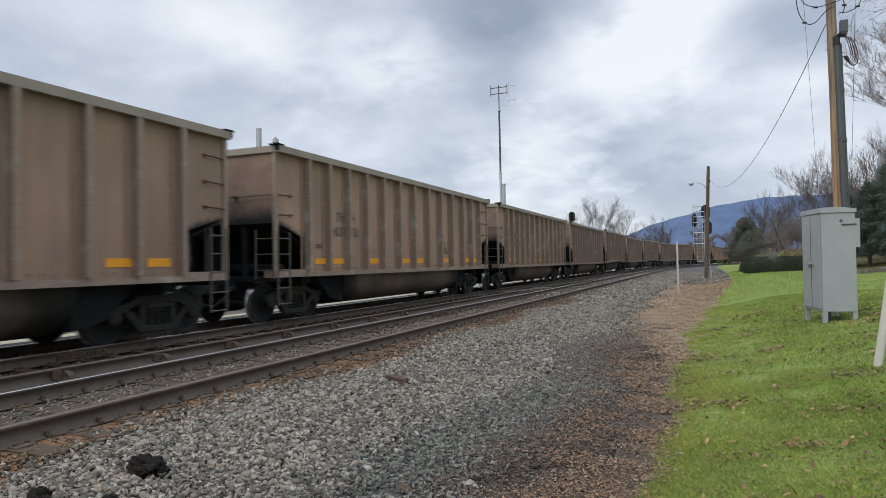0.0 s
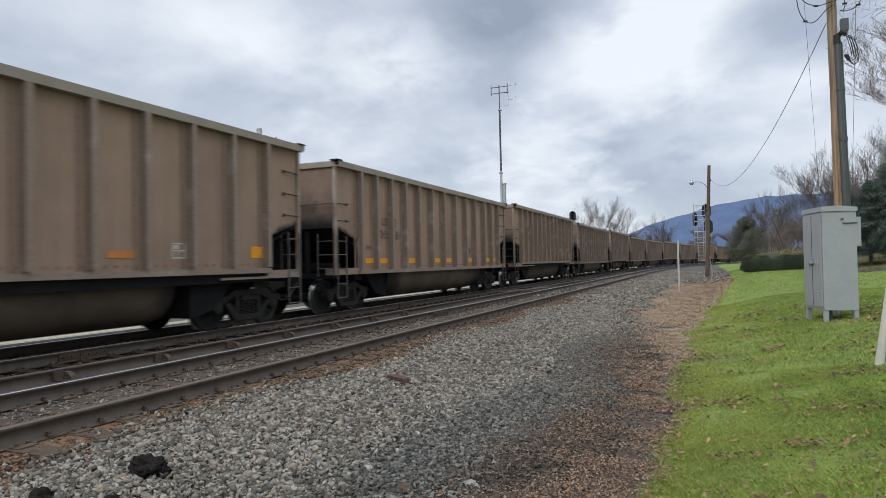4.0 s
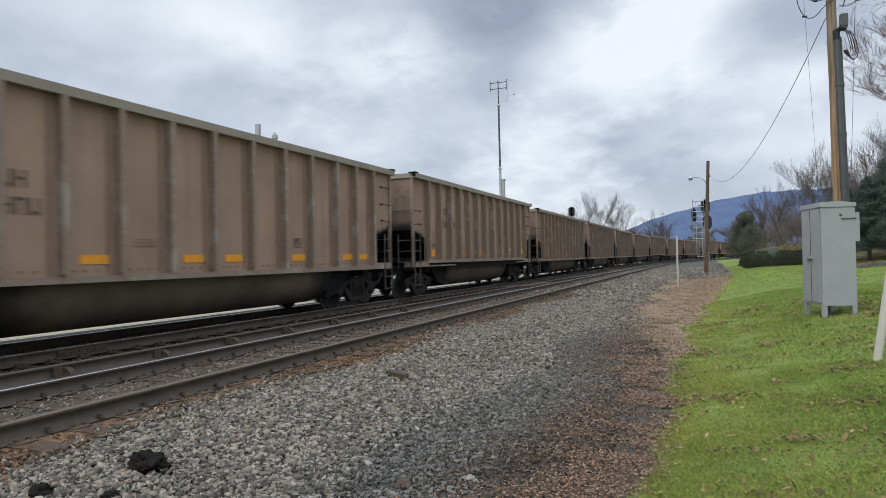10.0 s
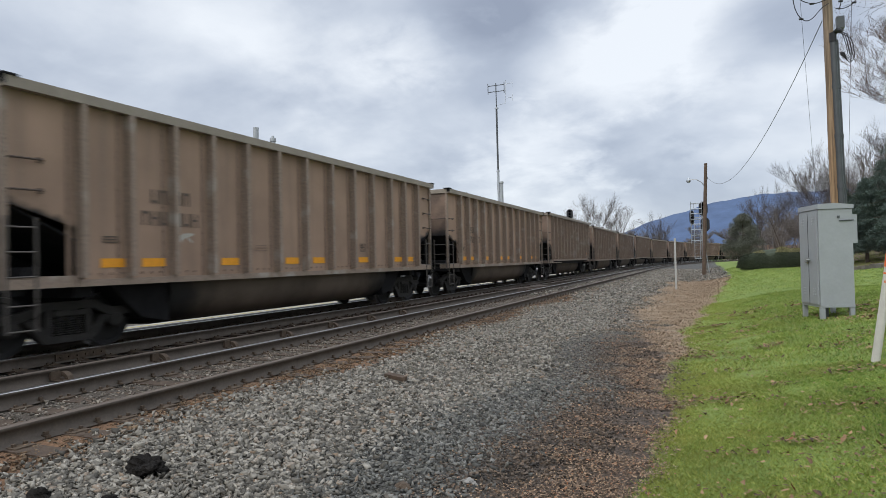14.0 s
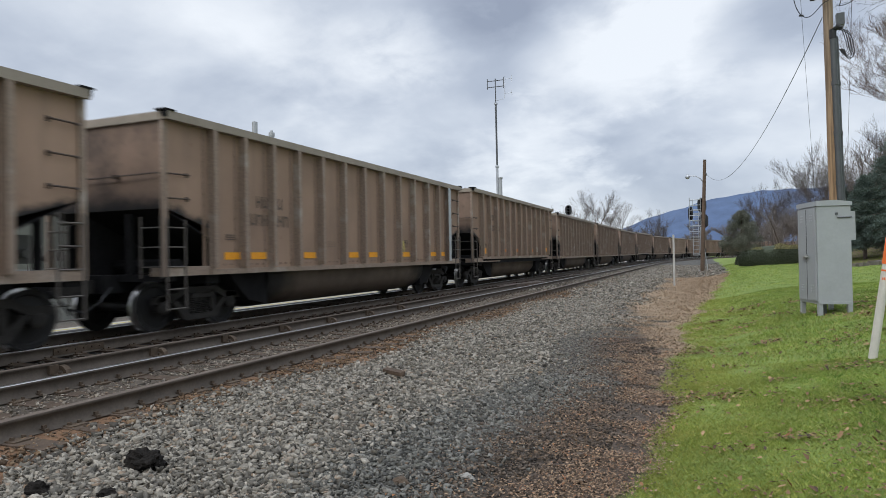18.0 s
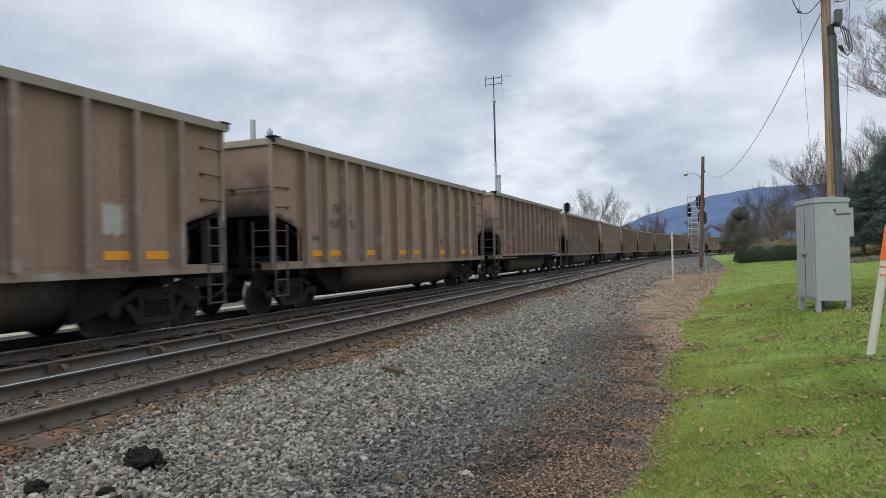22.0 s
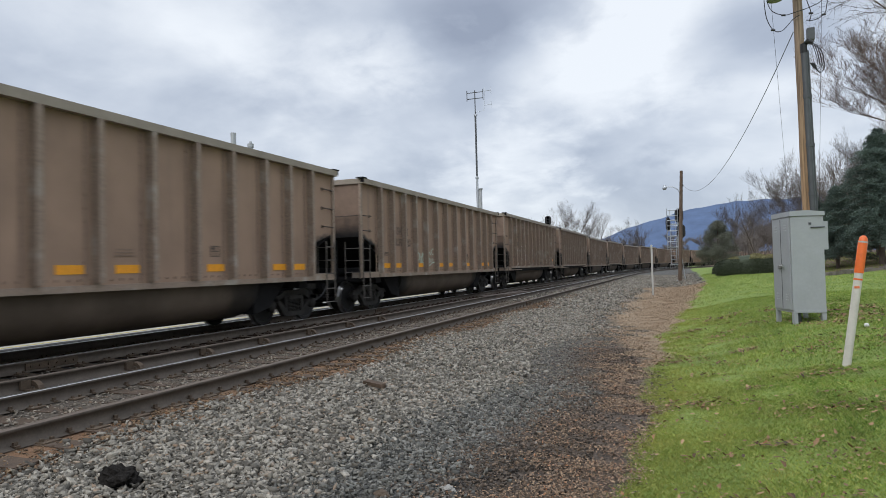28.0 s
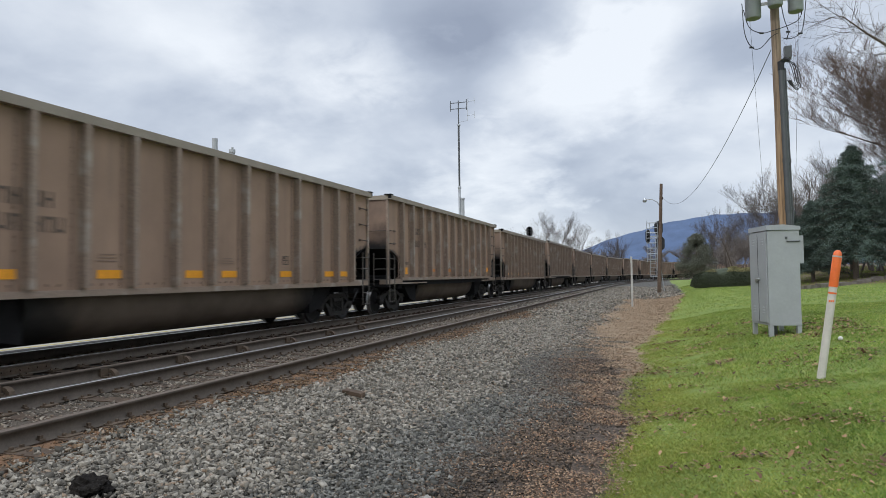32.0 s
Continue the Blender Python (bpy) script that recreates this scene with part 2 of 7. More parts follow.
DARK_SPRAY = simple("dark_spray", (0.045, 0.042, 0.040), 0.7, 0.0, 0.3, 5.0)
PINK_SPRAY = simple("red_spray", (0.50, 0.33, 0.26), 0.7, 0.0, 0.3, 5.0)
DIM_ORANGE = simple("dirty_orange_reflector", (0.55, 0.20, 0.045), 0.6, 0.0, 0.25, 4.0)
PALE_PATCH = simple("pale_overpaint", (0.46, 0.44, 0.385), 0.7, 0.0, 0.15, 5.0)
YELLOW_SPRAY = simple("yellow_spray", (0.46, 0.38, 0.12), 0.7, 0.0, 0.25, 5.0)
MINT_SPRAY = simple("pale_green_spray", (0.50, 0.58, 0.47), 0.7, 0.0, 0.2, 5.0)
FADED = simple("faded_lettering", (0.110, 0.080, 0.062), 0.7, 0.0, 0.3, 6.0)
FAINT = simple("faint_lettering", (0.225, 0.155, 0.112), 0.7, 0.0, 0.3, 6.0)
SILVER = simple("galvanised_post", (0.52, 0.54, 0.55), 0.45, 0.4, 0.12, 4.0, 0.001)
RAIL_RUST = simple("rusty_rail", (0.098, 0.078, 0.060), 0.75, 0.2, 0.35, 5.0, 0.002)
RAIL_TOP = simple("worn_rail_head", (0.46, 0.45, 0.44), 0.28, 0.95, 0.12, 3.0)
RAIL_DULL = simple("dull_rail_head", (0.16, 0.125, 0.10), 0.5, 0.5, 0.25, 3.0)
TIE = simple("creosoted_tie", (0.078, 0.052, 0.034), 0.9, 0.0, 0.45, 7.0, 0.006)
PLATE = simple("rusty_plate", (0.100, 0.070, 0.046), 0.8, 0.2, 0.4, 12.0, 0.003)
BARK = simple("bare_bark", (0.115, 0.092, 0.075), 0.95, 0.0, 0.35, 9.0, 0.01, "World")
TWIG = simple("twig", (0.100, 0.082, 0.070), 0.95, 0.0, 0.25, 3.0, 0.0, "World")
# twig colour lightened to carry the haze over the far woods
HAZY_TWIG = simple("hazy_far_twig", (0.165, 0.142, 0.127), 0.95, 0.0, 0.25, 0.4, 0.0, "World")
NEEDLE = simple("spruce_needles", (0.082, 0.118, 0.098), 0.8, 0.0, 0.55, 1.1, 0.0, "World")
HEDGE = simple("hedge_leaf", (0.034, 0.046, 0.020), 0.7, 0.0, 0.5, 2.0, 0.0, "World")
HEDGE_TOP = simple("hedge_top_leaf", (0.195, 0.175, 0.070), 0.7, 0.0, 0.4, 2.0, 0.0, "World")
CABINET = simple("grey_cabinet_paint", (0.36, 0.375, 0.385), 0.4, 0.1, 0.09, 2.5, 0.0006)
CABINET_DARK = simple("cabinet_vent", (0.05, 0.05, 0.05), 0.6)
STEEL = simple("bare_steel", (0.40, 0.40, 0.39), 0.4, 0.6, 0.2, 10.0)


def build_pole_wood(g, bsdf):
    p = coords(g)
    long = g.add("ShaderNodeMapping", {"Vector": p, "Scale": (22.0, 22.0, 0.9)}).outputs[0]
    grain = g.noise(long, 1.0, 6.0, 0.65)
    high = g.add("ShaderNodeSeparateXYZ", {0: p}).outputs[2]
    wood = g.mix(g.ramp(grain, ((0.35, 0.0), (0.65, 1.0))), (0.17, 0.105, 0.060), (0.44, 0.285, 0.160))
    grey = g.mix(g.ramp(grain, ((0.35, 0.0), (0.65, 1.0))), (0.13, 0.104, 0.080), (0.32, 0.255, 0.190))
    return g.mix(g.math("MULTIPLY", g.step(high, 2.5, 7.0), 0.8), wood, grey), (grain, 0.004)


POLE_WOOD = material("pole_wood", build_pole_wood, 0.85)
POLE_DARK = simple("weathered_pole_wood", (0.125, 0.085, 0.06), 0.9, 0.0, 0.35, 5.0, 0.006)
CONDUIT = simple("grey_conduit", (0.085, 0.090, 0.094), 0.5, 0.2, 0.2, 4.0)
BLACK = simple("black_cable", (0.015, 0.015, 0.016), 0.55, 0.0, 0.2, 8.0)
TANK = simple("transformer_paint", (0.44, 0.455, 0.46), 0.4, 0.2, 0.12, 3.0)
CAN = simple("transformer_can_paint", (0.27, 0.295, 0.30), 0.45, 0.1, 0.15, 3.0)
PORCELAIN = simple("porcelain", (0.55, 0.53, 0.50), 0.25)
ALU = simple("aluminium_mast", (0.50, 0.52, 0.54), 0.4, 0.6, 0.12, 4.0)
POST_CREAM = simple("cream_plastic_post", (0.58, 0.55, 0.49), 0.5, 0.0, 0.12, 6.0)
POST_ORANGE = simple("orange_plastic_cap", (0.78, 0.15, 0.025), 0.4, 0.0, 0.15, 6.0)
MARKER_WHITE = simple("white_marker_paint", (0.46, 0.445, 0.42), 0.6, 0.0, 0.2, 5.0)
CONCRETE = simple("pale_concrete", (0.34, 0.325, 0.285), 0.85, 0.0, 0.15, 0.7, 0.003, "World")
YELLOW = simple("yellow_line_paint", (0.46, 0.38, 0.11), 0.7, 0.0, 0.2, 3.0, 0.0, "World")
STONE_PALE = simple("pale_weathered_stone", (0.30, 0.285, 0.255), 0.9, 0.0, 0.3, 12.0, 0.01)
COAL = simple("coal_lump", (0.020, 0.0175, 0.0155), 0.95, 0.0, 0.5, 14.0, 0.02, gloss=0.12)
STONE_WALL = simple("garden_stone", (0.16, 0.14, 0.12), 0.9, 0.0, 0.4, 3.0, 0.01)
LENS = simple("signal_lens", (0.01, 0.01, 0.012), 0.15)
# ---- mesh helpers ----


def add_box(bm, x0, x1, y0, y1, z0, z1):
    v = [bm.verts.new((x, y, z)) for x in (x0, x1) for y in (y0, y1) for z in (z0, z1)]
    for f in ((0, 1, 3, 2), (4, 6, 7, 5), (0, 4, 5, 1), (2, 3, 7, 6), (0, 2, 6, 4), (1, 5, 7, 3)):
        bm.faces.new([v[i] for i in f])
    return v


def add_prism(bm, pts, a0, a1, axis="x"):
    """A flat outline extruded along an axis; pts are (y, z) for x, (x, z) for y, (x, y) for z."""
    def put(p, a):
        return {"x": (a, p[0], p[1]), "y": (p[0], a, p[1]), "z": (p[0], p[1], a)}[axis]
    lo, hi = [bm.verts.new(put(p, a0)) for p in pts], [bm.verts.new(put(p, a1)) for p in pts]
    n = len(pts)
    bm.faces.new(lo[::-1])
    bm.faces.new(hi)
    for i in range(n):
        bm.faces.new((lo[i], lo[(i + 1) % n], hi[(i + 1) % n], hi[i]))


def add_tube(bm, pts, radii, n=8, caps=True):
    """A round bar through points; radii a number or a list."""
    pts = [Vector(p) for p in pts]
    if not isinstance(radii, (list, tuple)):
        radii = [radii] * len(pts)
    rings = []
    for i, p in enumerate(pts):
        d = (pts[min(i + 1, len(pts) - 1)] - pts[max(i - 1, 0)]).normalized()
        side = d.cross(Vector((0, 0, 1)) if abs(d.z) < 0.9 else Vector((0, 1, 0))).normalized()
        up = d.cross(side)
        rings.append([bm.verts.new(p + radii[i] * (math.cos(a) * side + math.sin(a) * up)) for a in (2 * math.pi * k / n for k in range(n))])
    for r, q in zip(rings, rings[1:]):
        for k in range(n):
            bm.faces.new((r[k], r[(k + 1) % n], q[(k + 1) % n], q[k]))
    if caps:
        bm.faces.new(rings[0][::-1])
        bm.faces.new(rings[-1])


def add_lathe(bm, profile, centre=(0, 0, 0), n=32, axis="z"):
    """profile: (radius, height) pairs, revolved about an axis through centre."""
    c = Vector(centre)
    rings = []
    for r, h in profile:
        ring = []
        for k in range(n):
            a = 2 * math.pi * k / n
            u, w = r * math.cos(a), r * math.sin(a)
            ring.append(bm.verts.new(c + Vector({"z": (u, w, h), "x": (h, u, w), "y": (u, h, w)}[axis])))
        rings.append(ring)
    for r, q in zip(rings, rings[1:]):
        for k in range(n):
            bm.faces.new((r[k], r[(k + 1) % n], q[(k + 1) % n], q[k]))
    bm.faces.new(rings[0][::-1])
    bm.faces.new(rings[-1])


def bevelled(bm, width=0.01, seg=1):
    bmesh.ops.bevel(bm, geom=[e for e in bm.edges if e.calc_face_angle(0) > 0.6], offset=width, segments=seg, affect="EDGES", clamp_overlap=True)
    return bm


def as_mesh(name, bm, material, smooth=False):
    me = bpy.data.meshes.new(name)
    bmesh.ops.recalc_face_normals(bm, faces=bm.faces)
    bm.to_mesh(me)
    bm.free()
    for m in (material if isinstance(material, (list, tuple)) else (material,)):
        me.materials.append(m)
    if smooth:
        me.polygons.foreach_set("use_smooth", [True] * len(me.polygons))
        me.set_sharp_from_angle(angle=radians(40))
    return me


def part(name, bm, material, parent, label="", smooth=False):
    """Links a bmesh, or a ready mesh, as one part under its thing."""
    me = as_mesh(name, bm, material, smooth) if isinstance(bm, bmesh.types.BMesh) else bm
    ob = new(name, me)
    ob.parent = parent
    return tagged(ob, label)


def thing(name, label, category, group="", at=(0, 0, 0), turn=0.0, kind=""):
    ob = new(name)
    ob.empty_display_size = 0.2
    ob.matrix_basis = pose(*at, 0, 0, turn)
    return tagged(ob, label, category, group, kind)


def array_mesh(name, verts, faces, mats, index=None, smooth=False):
    """A mesh out of arrays: verts (n, 3), faces (m, k)."""
    me = bpy.data.meshes.new(name)
    m, k = faces.shape
    me.vertices.add(len(verts))
    me.vertices.foreach_set("co", np.asarray(verts, dtype=np.float32).ravel())
    me.loops.add(m * k)
    me.loops.foreach_set("vertex_index", faces.astype(np.int32).ravel())
    me.polygons.add(m)
    me.polygons.foreach_set("loop_start", np.arange(0, m * k, k, dtype=np.int32))
    if index is not None:
        me.polygons.foreach_set("material_index", index.astype(np.int32))
    for mat in mats:
        me.materials.append(mat)
    me.update(calc_edges=True)
    if smooth:
        me.polygons.foreach_set("use_smooth", [True] * m)
    return me


# ---- plan: the line of the tracks ----
TRAIN_X, NEAR_X = -10.285, -6.20
STEP = 1.0
CURVE_START, CURVE_FULL, RADIUS, CURVE_TURN = 62.0, 40.0, 330.0, radians(62)


def line_table():
    """Places and headings of the train's track, metre by metre from y = -620."""
    x, y, a, rows = TRAIN_X, -620.0, 0.0, []
    for i in range(1700):
        rows.append((x, y, a))
        bend = min(1.0, max(0.0, (y - CURVE_START if a < 0.02 else 1e3) / CURVE_FULL)) / RADIUS
        if a > CURVE_TURN:
            bend = 0.0
        a += bend * STEP
        x += math.sin(a) * STEP
        y += math.cos(a) * STEP
    return np.array(rows)


LINE = line_table()


def on_line(s, offset=0.0):
    """Place and heading s metres along (s = y on the straight), offset to the right."""
    k = min(max((s + 620.0) / STEP, 0.0), len(LINE) - 2.0)
    i = int(k)
    x, y, a = LINE[i] + (LINE[i + 1] - LINE[i]) * (k - i)
    return Vector((x + offset * math.cos(a), y - offset * math.sin(a), 0.0)), a


def smooth_step(v, a, b):
    t = np.clip((v - a) / (b - a), 0, 1)
    return t * t * (3 - 2 * t)


def ground_z(x, y):
    """Height of the ground; 0 is the top of the rails."""
    x, y = np.asarray(x, float), np.asarray(y, float)
    # offset from the train's line, to the right
    i = np.clip((y + 620) / STEP, 0, len(LINE) - 2)
    cx = np.interp(y, LINE[:900, 1], LINE[:900, 0])
    u = np.where(y < 320, x - cx, 60.0) + TRAIN_X
    bed = -0.215 + 0.028 * smooth_step(u, -7.9, -7.3) * (1 - smooth_step(u, -5.0, -4.6))
    z = bed - 0.09 * smooth_step(u, -4.1, -2.2) - 0.0 * u
    lawn = 0.125 * np.clip(u + 0.5, 0, 3.2) + 0.045 * np.clip(u - 2.7, 0, 9) + 0.02 * np.clip(u - 11.7, 0, 40)
    z = z + lawn + 0.004 * np.clip(y - 12, 0, 45) * smooth_step(u, 0.5, 3.5)
    z = z + 0.10 * smooth_step(y, 9.3, 13.2) * smooth_step(u, 0.3, 1.9)
    z = z - 0.35 * smooth_step(-u, 13.2, 15.5)
    z = z + (0.55 * smooth_step(y, 34, 44) + 0.6 * smooth_step(y, 46, 75)) * smooth_step(u, 5.5, 12)
    return z


# ---- ground ----


def build_ground_mat(g, bsdf):
    p = world_pos(g)
    sep = g.add("ShaderNodeSeparateXYZ", {0: p})
    x, y = sep.outputs[0], sep.outputs[1]
    wob = g.math("MULTIPLY", g.math("SUBTRACT", g.noise(p, 0.45, 4.0, 0.6), 0.5), 1.3)
    wob2 = g.math("MULTIPLY", g.math("SUBTRACT", g.noise(p, 3.0, 4.0, 0.65), 0.5), 0.7)
    xe = g.math("ADD", g.math("ADD", x, wob), wob2)
    a, b, c = g.noise(p, 1.1, 5.0, 0.6), g.noise(p, 22.0, 4.0, 0.65), g.noise(p, 120.0, 3.0, 0.7)
    gravel = g.mix(g.ramp(b, ((0.3, 0.0), (0.7, 1.0))), (0.030, 0.028, 0.025), (0.105, 0.098, 0.086))
    gravel = g.mix(g.ramp(c, ((0.5, 0.0), (0.75, 0.6))), gravel, (0.19, 0.182, 0.168))
    dirt = g.mix(g.ramp(b, ((0.3, 0.0), (0.7, 1.0))), (0.028, 0.0215, 0.017), (0.135, 0.100, 0.073))
    far_dirt = g.mix(b, (0.20, 0.145, 0.095), (0.42, 0.315, 0.205))
    dirt = g.mix(g.step(g.math("ADD", y, g.math("ADD", g.math("MULTIPLY", xe, 5.5), g.math("MULTIPLY", wob, 3.0))), 3.5, 11.0), dirt, far_dirt)
    grass = g.mix(g.ramp(a, ((0.3, 0.0), (0.7, 1.0))), (0.163, 0.232, 0.040), (0.246, 0.308, 0.063))
    grass = g.mix(g.ramp(b, ((0.35, 0.0), (0.7, 0.75))), grass, (0.093, 0.140, 0.025))
    grass = g.mix(g.math("MULTIPLY", g.step(x, 4.6, 6.2), g.step(g.math("ADD", y, wob), 36.2, 37.4)), grass, g.mix(b, (0.075, 0.050, 0.032), (0.22, 0.150, 0.090)))
    field = g.mix(a, (0.024, 0.026, 0.019), (0.045, 0.045, 0.032))
    xd = g.math("ADD", xe, g.math("MULTIPLY", g.math("MINIMUM", g.math("MAXIMUM", g.math("SUBTRACT", y, 10.0), 0.0), 22.0), 0.05))
    to_dirt = g.math("MULTIPLY", g.step(xd, -2.1, -1.25), g.step(g.math("ADD", y, g.math("MULTIPLY", wob, 5.0)), 52.0, 38.0))
    edge = g.math("ADD", g.math("MULTIPLY", g.math("SINE", g.math("ADD", g.math("MULTIPLY", y, 1.15), 0.4)), 0.10), g.math("MULTIPLY", g.math("SINE", g.math("MULTIPLY", y, 2.9)), 0.06))
    edge = g.math("ADD", edge, g.math("MULTIPLY", g.math("MINIMUM", g.math("MAXIMUM", g.math("SUBTRACT", y, 15.0), 0.0), 30.0), 0.058))
    lawn_x = g.math("ADD", g.math("SUBTRACT", x, edge), g.math("MULTIPLY", wob2, 0.35))
    to_lawn = g.step(lawn_x, -0.55, -0.35)
    col = g.mix(to_dirt, gravel, dirt)
    rust = g.mix(b, (0.080, 0.047, 0.027), (0.30, 0.160, 0.080))
    near_rail = g.math("MULTIPLY", g.step(xe, -4.3, -4.75), g.step(y, 75.0, 50.0))
    col = g.mix(near_rail, col, rust)
    inner = g.mix(b, (0.042, 0.034, 0.027), (0.155, 0.124, 0.094))
    col = g.mix(g.math("MULTIPLY", g.step(xe, -5.35, -5.75), g.step(y, 75.0, 50.0)), col, inner)
    # coal-dusted bed, with the train's shadow painted in as near-black
    shaded_cinder = g.mix(b, (0.009, 0.009, 0.009), (0.028, 0.026, 0.025))
    col = g.mix(g.math("MULTIPLY", g.step(x, -8.7, -9.2), g.step(x, -14.4, -13.8)), col, shaded_cinder)
    col = g.mix(g.step(x, -17.0, -20.0), col, field)
    col = g.mix(to_lawn, col, grass)
    return col, (g.math("ADD", b, g.math("MULTIPLY", c, 0.5)), 0.03)


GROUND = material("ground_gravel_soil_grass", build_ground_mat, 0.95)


def build_ground():
    xs = np.unique(np.concatenate([np.linspace(-3200, -60, 24), np.linspace(-60, -20, 21), np.linspace(-20, 12, 81), np.linspace(12, 80, 35), np.linspace(80, 3200, 24)]))
    ys = np.unique(np.concatenate([np.linspace(-900, -20, 12), np.linspace(-20, 2, 23), np.linspace(2, 40, 96), np.linspace(40, 360, 81), np.linspace(360, 3600, 24)]))
    gx, gy = np.meshgrid(xs, ys, indexing="ij")
    gz = ground_z(gx, gy)
    n, m = gx.shape
    near = (np.abs(gx) < 12) & (gy > 1) & (gy < 40)
    rng = np.random.default_rng(3)
    gz = gz + near * rng.normal(0, 0.006, gx.shape)
    idx = np.arange(n * m).reshape(n, m)
    faces = np.stack([idx[:-1, :-1], idx[1:, :-1], idx[1:, 1:], idx[:-1, 1:]], -1).reshape(-1, 4)
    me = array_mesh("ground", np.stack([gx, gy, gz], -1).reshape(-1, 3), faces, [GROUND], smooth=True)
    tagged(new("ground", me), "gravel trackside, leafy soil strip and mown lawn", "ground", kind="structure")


build_ground()


def strip_mesh(name, section, s0, s1, offset, mats, index=None, ds=2.0, z=0.0):
    """A section of (right, up) points swept along the track's line."""
    n = len(section)
    count = max(2, int((s1 - s0) / ds) + 1)
    verts = []
    for s in np.linspace(s0, s1, count):
        off = offset(s) if callable(offset) else offset
        p, a = on_line(s, 0.0)
        c, q = math.cos(a), math.sin(a)
        for u, w in section:
            verts.append((p.x + (off + u) * c, p.y - (off + u) * q, z + w))
    verts = np.array(verts)
    idx = np.arange(count * n).reshape(count, n)
    r = np.roll(idx, -1, axis=1)
    faces = np.stack([idx[:-1], r[:-1], r[1:], idx[1:]], -1).reshape(-1, 4)
    mi = None if index is None else np.tile(np.array(index), count - 1)
    return array_mesh(name, verts, faces, mats, mi)


RAIL_SECTION = [(-0.076, -0.176), (0.076, -0.176), (0.076, -0.166), (0.012, -0.150), (0.010, -0.045), (0.035, -0.036), (0.037, -0.008), (0.030, 0.0), (-0.030, 0.0), (-0.037, -0.008), (-0.035, -0.036), (-0.010, -0.045), (-0.012, -0.150), (-0.076, -0.166)]
RAIL_INDEX = [0, 0, 0, 0, 0, 0, 1, 1, 1, 0, 0, 0, 0, 0]


def rail(parent, offset, s0, s1, top, label=""):
    return part("rail", strip_mesh("rail", RAIL_SECTION, s0, s1, offset, [RAIL_RUST, top], RAIL_INDEX), None, parent, label)


def tie_mesh(seed):
    rng = random.Random(seed)
    bm = bmesh.new()
    vs = add_box(bm, -1.3, 1.3, -0.115, 0.115, -0.38, -0.176)
    bevelled(bm, 0.012)
    for v in bm.verts:
        v.co += Vector((rng.uniform(-0.015, 0.015), rng.uniform(-0.006, 0.006), rng.uniform(-0.006, 0.003)))
    return as_mesh("tie", bm, TIE)


def build_track(name, label, offset, s0, s1, tie_range, tops):
    t = thing(name, label, "railway track", kind="structure")
    for side, top in zip((-1, 1), tops):
        rail(t, offset + side * 0.755, s0, s1, top)
    meshes = [tie_mesh(k) for k in range(4)]
    rng = random.Random(5)
    bm = bmesh.new()
    add_box(bm, -0.18, 0.18, -0.09, 0.09, -0.178, -0.163)
    for sx, sy in ((-0.10, -0.05), (0.10, 0.05), (-0.10, 0.05), (0.10, -0.05)):
        add_box(bm, sx - 0.014, sx + 0.014, sy - 0.014, sy + 0.014, -0.165, -0.138)
    plate = as_mesh("tie_plate", bm, PLATE)
    for k, s in enumerate(np.arange(*tie_range, 0.52)):
        p, a = on_line(s, offset)
        o = part("tie", rng.choice(meshes), None, t)
        o.matrix_basis = pose(p.x + rng.uniform(-0.05, 0.05), p.y, rng.uniform(-0.006, 0.004), 0, 0, -math.degrees(a) + rng.uniform(-0.8, 0.8))
        if s < 34:
            for side in (-0.755, 0.755):
                q = part("tie_plate", plate, None, t)
                p2, _ = on_line(s, offset + side)
                q.matrix_basis = pose(p2.x, p2.y, 0.002, 0, 0, -math.degrees(a))
    return t


train_track = build_track("train_track", "busy railway track under the coal train", 0.0, -600, 900, (-4, 90), (RAIL_TOP, RAIL_TOP))
near_track = build_track("near_track", "rusty railway track with one polished rail", NEAR_X - TRAIN_X, -60, 560, (0, 70), (RAIL_TOP, RAIL_DULL))

# ---- coal wagons ----


def wheelset_mesh():
    bm = bmesh.new()
    r = 0.457
    for s in (-1, 1):
        prof = [(0.10, s * 0.845), (0.115, s * 0.80), (0.20, s * 0.775), (0.36, s * 0.765), (0.385, s * 0.79), (0.455, s * 0.79), (r, s * 0.70), (r + 0.026, s * 0.685), (r + 0.026, s * 0.66), (0.38, s * 0.655), (0.34, s * 0.70), (0.12, s * 0.70), (0.09, s * 0.64)]
        add_lathe(bm, prof, n=28, axis="x")
        for k in range(3):
            a = 2 * math.pi * k / 3
            add_tube(bm, [(s * 0.99, 0.06 * math.cos(a), 0.06 * math.sin(a)), (s * 1.015, 0.06 * math.cos(a), 0.06 * math.sin(a))], 0.014, 6)
    add_tube(bm, [(-0.99, 0, 0), (0.99, 0, 0)], 0.085, 12)
    me = as_mesh("wheelset", bm, [WHEEL, TYRE], True)
    for p in me.polygons:
        p.material_index = 1 if math.hypot(p.center.y, p.center.z) > 0.435 else 0
    return me


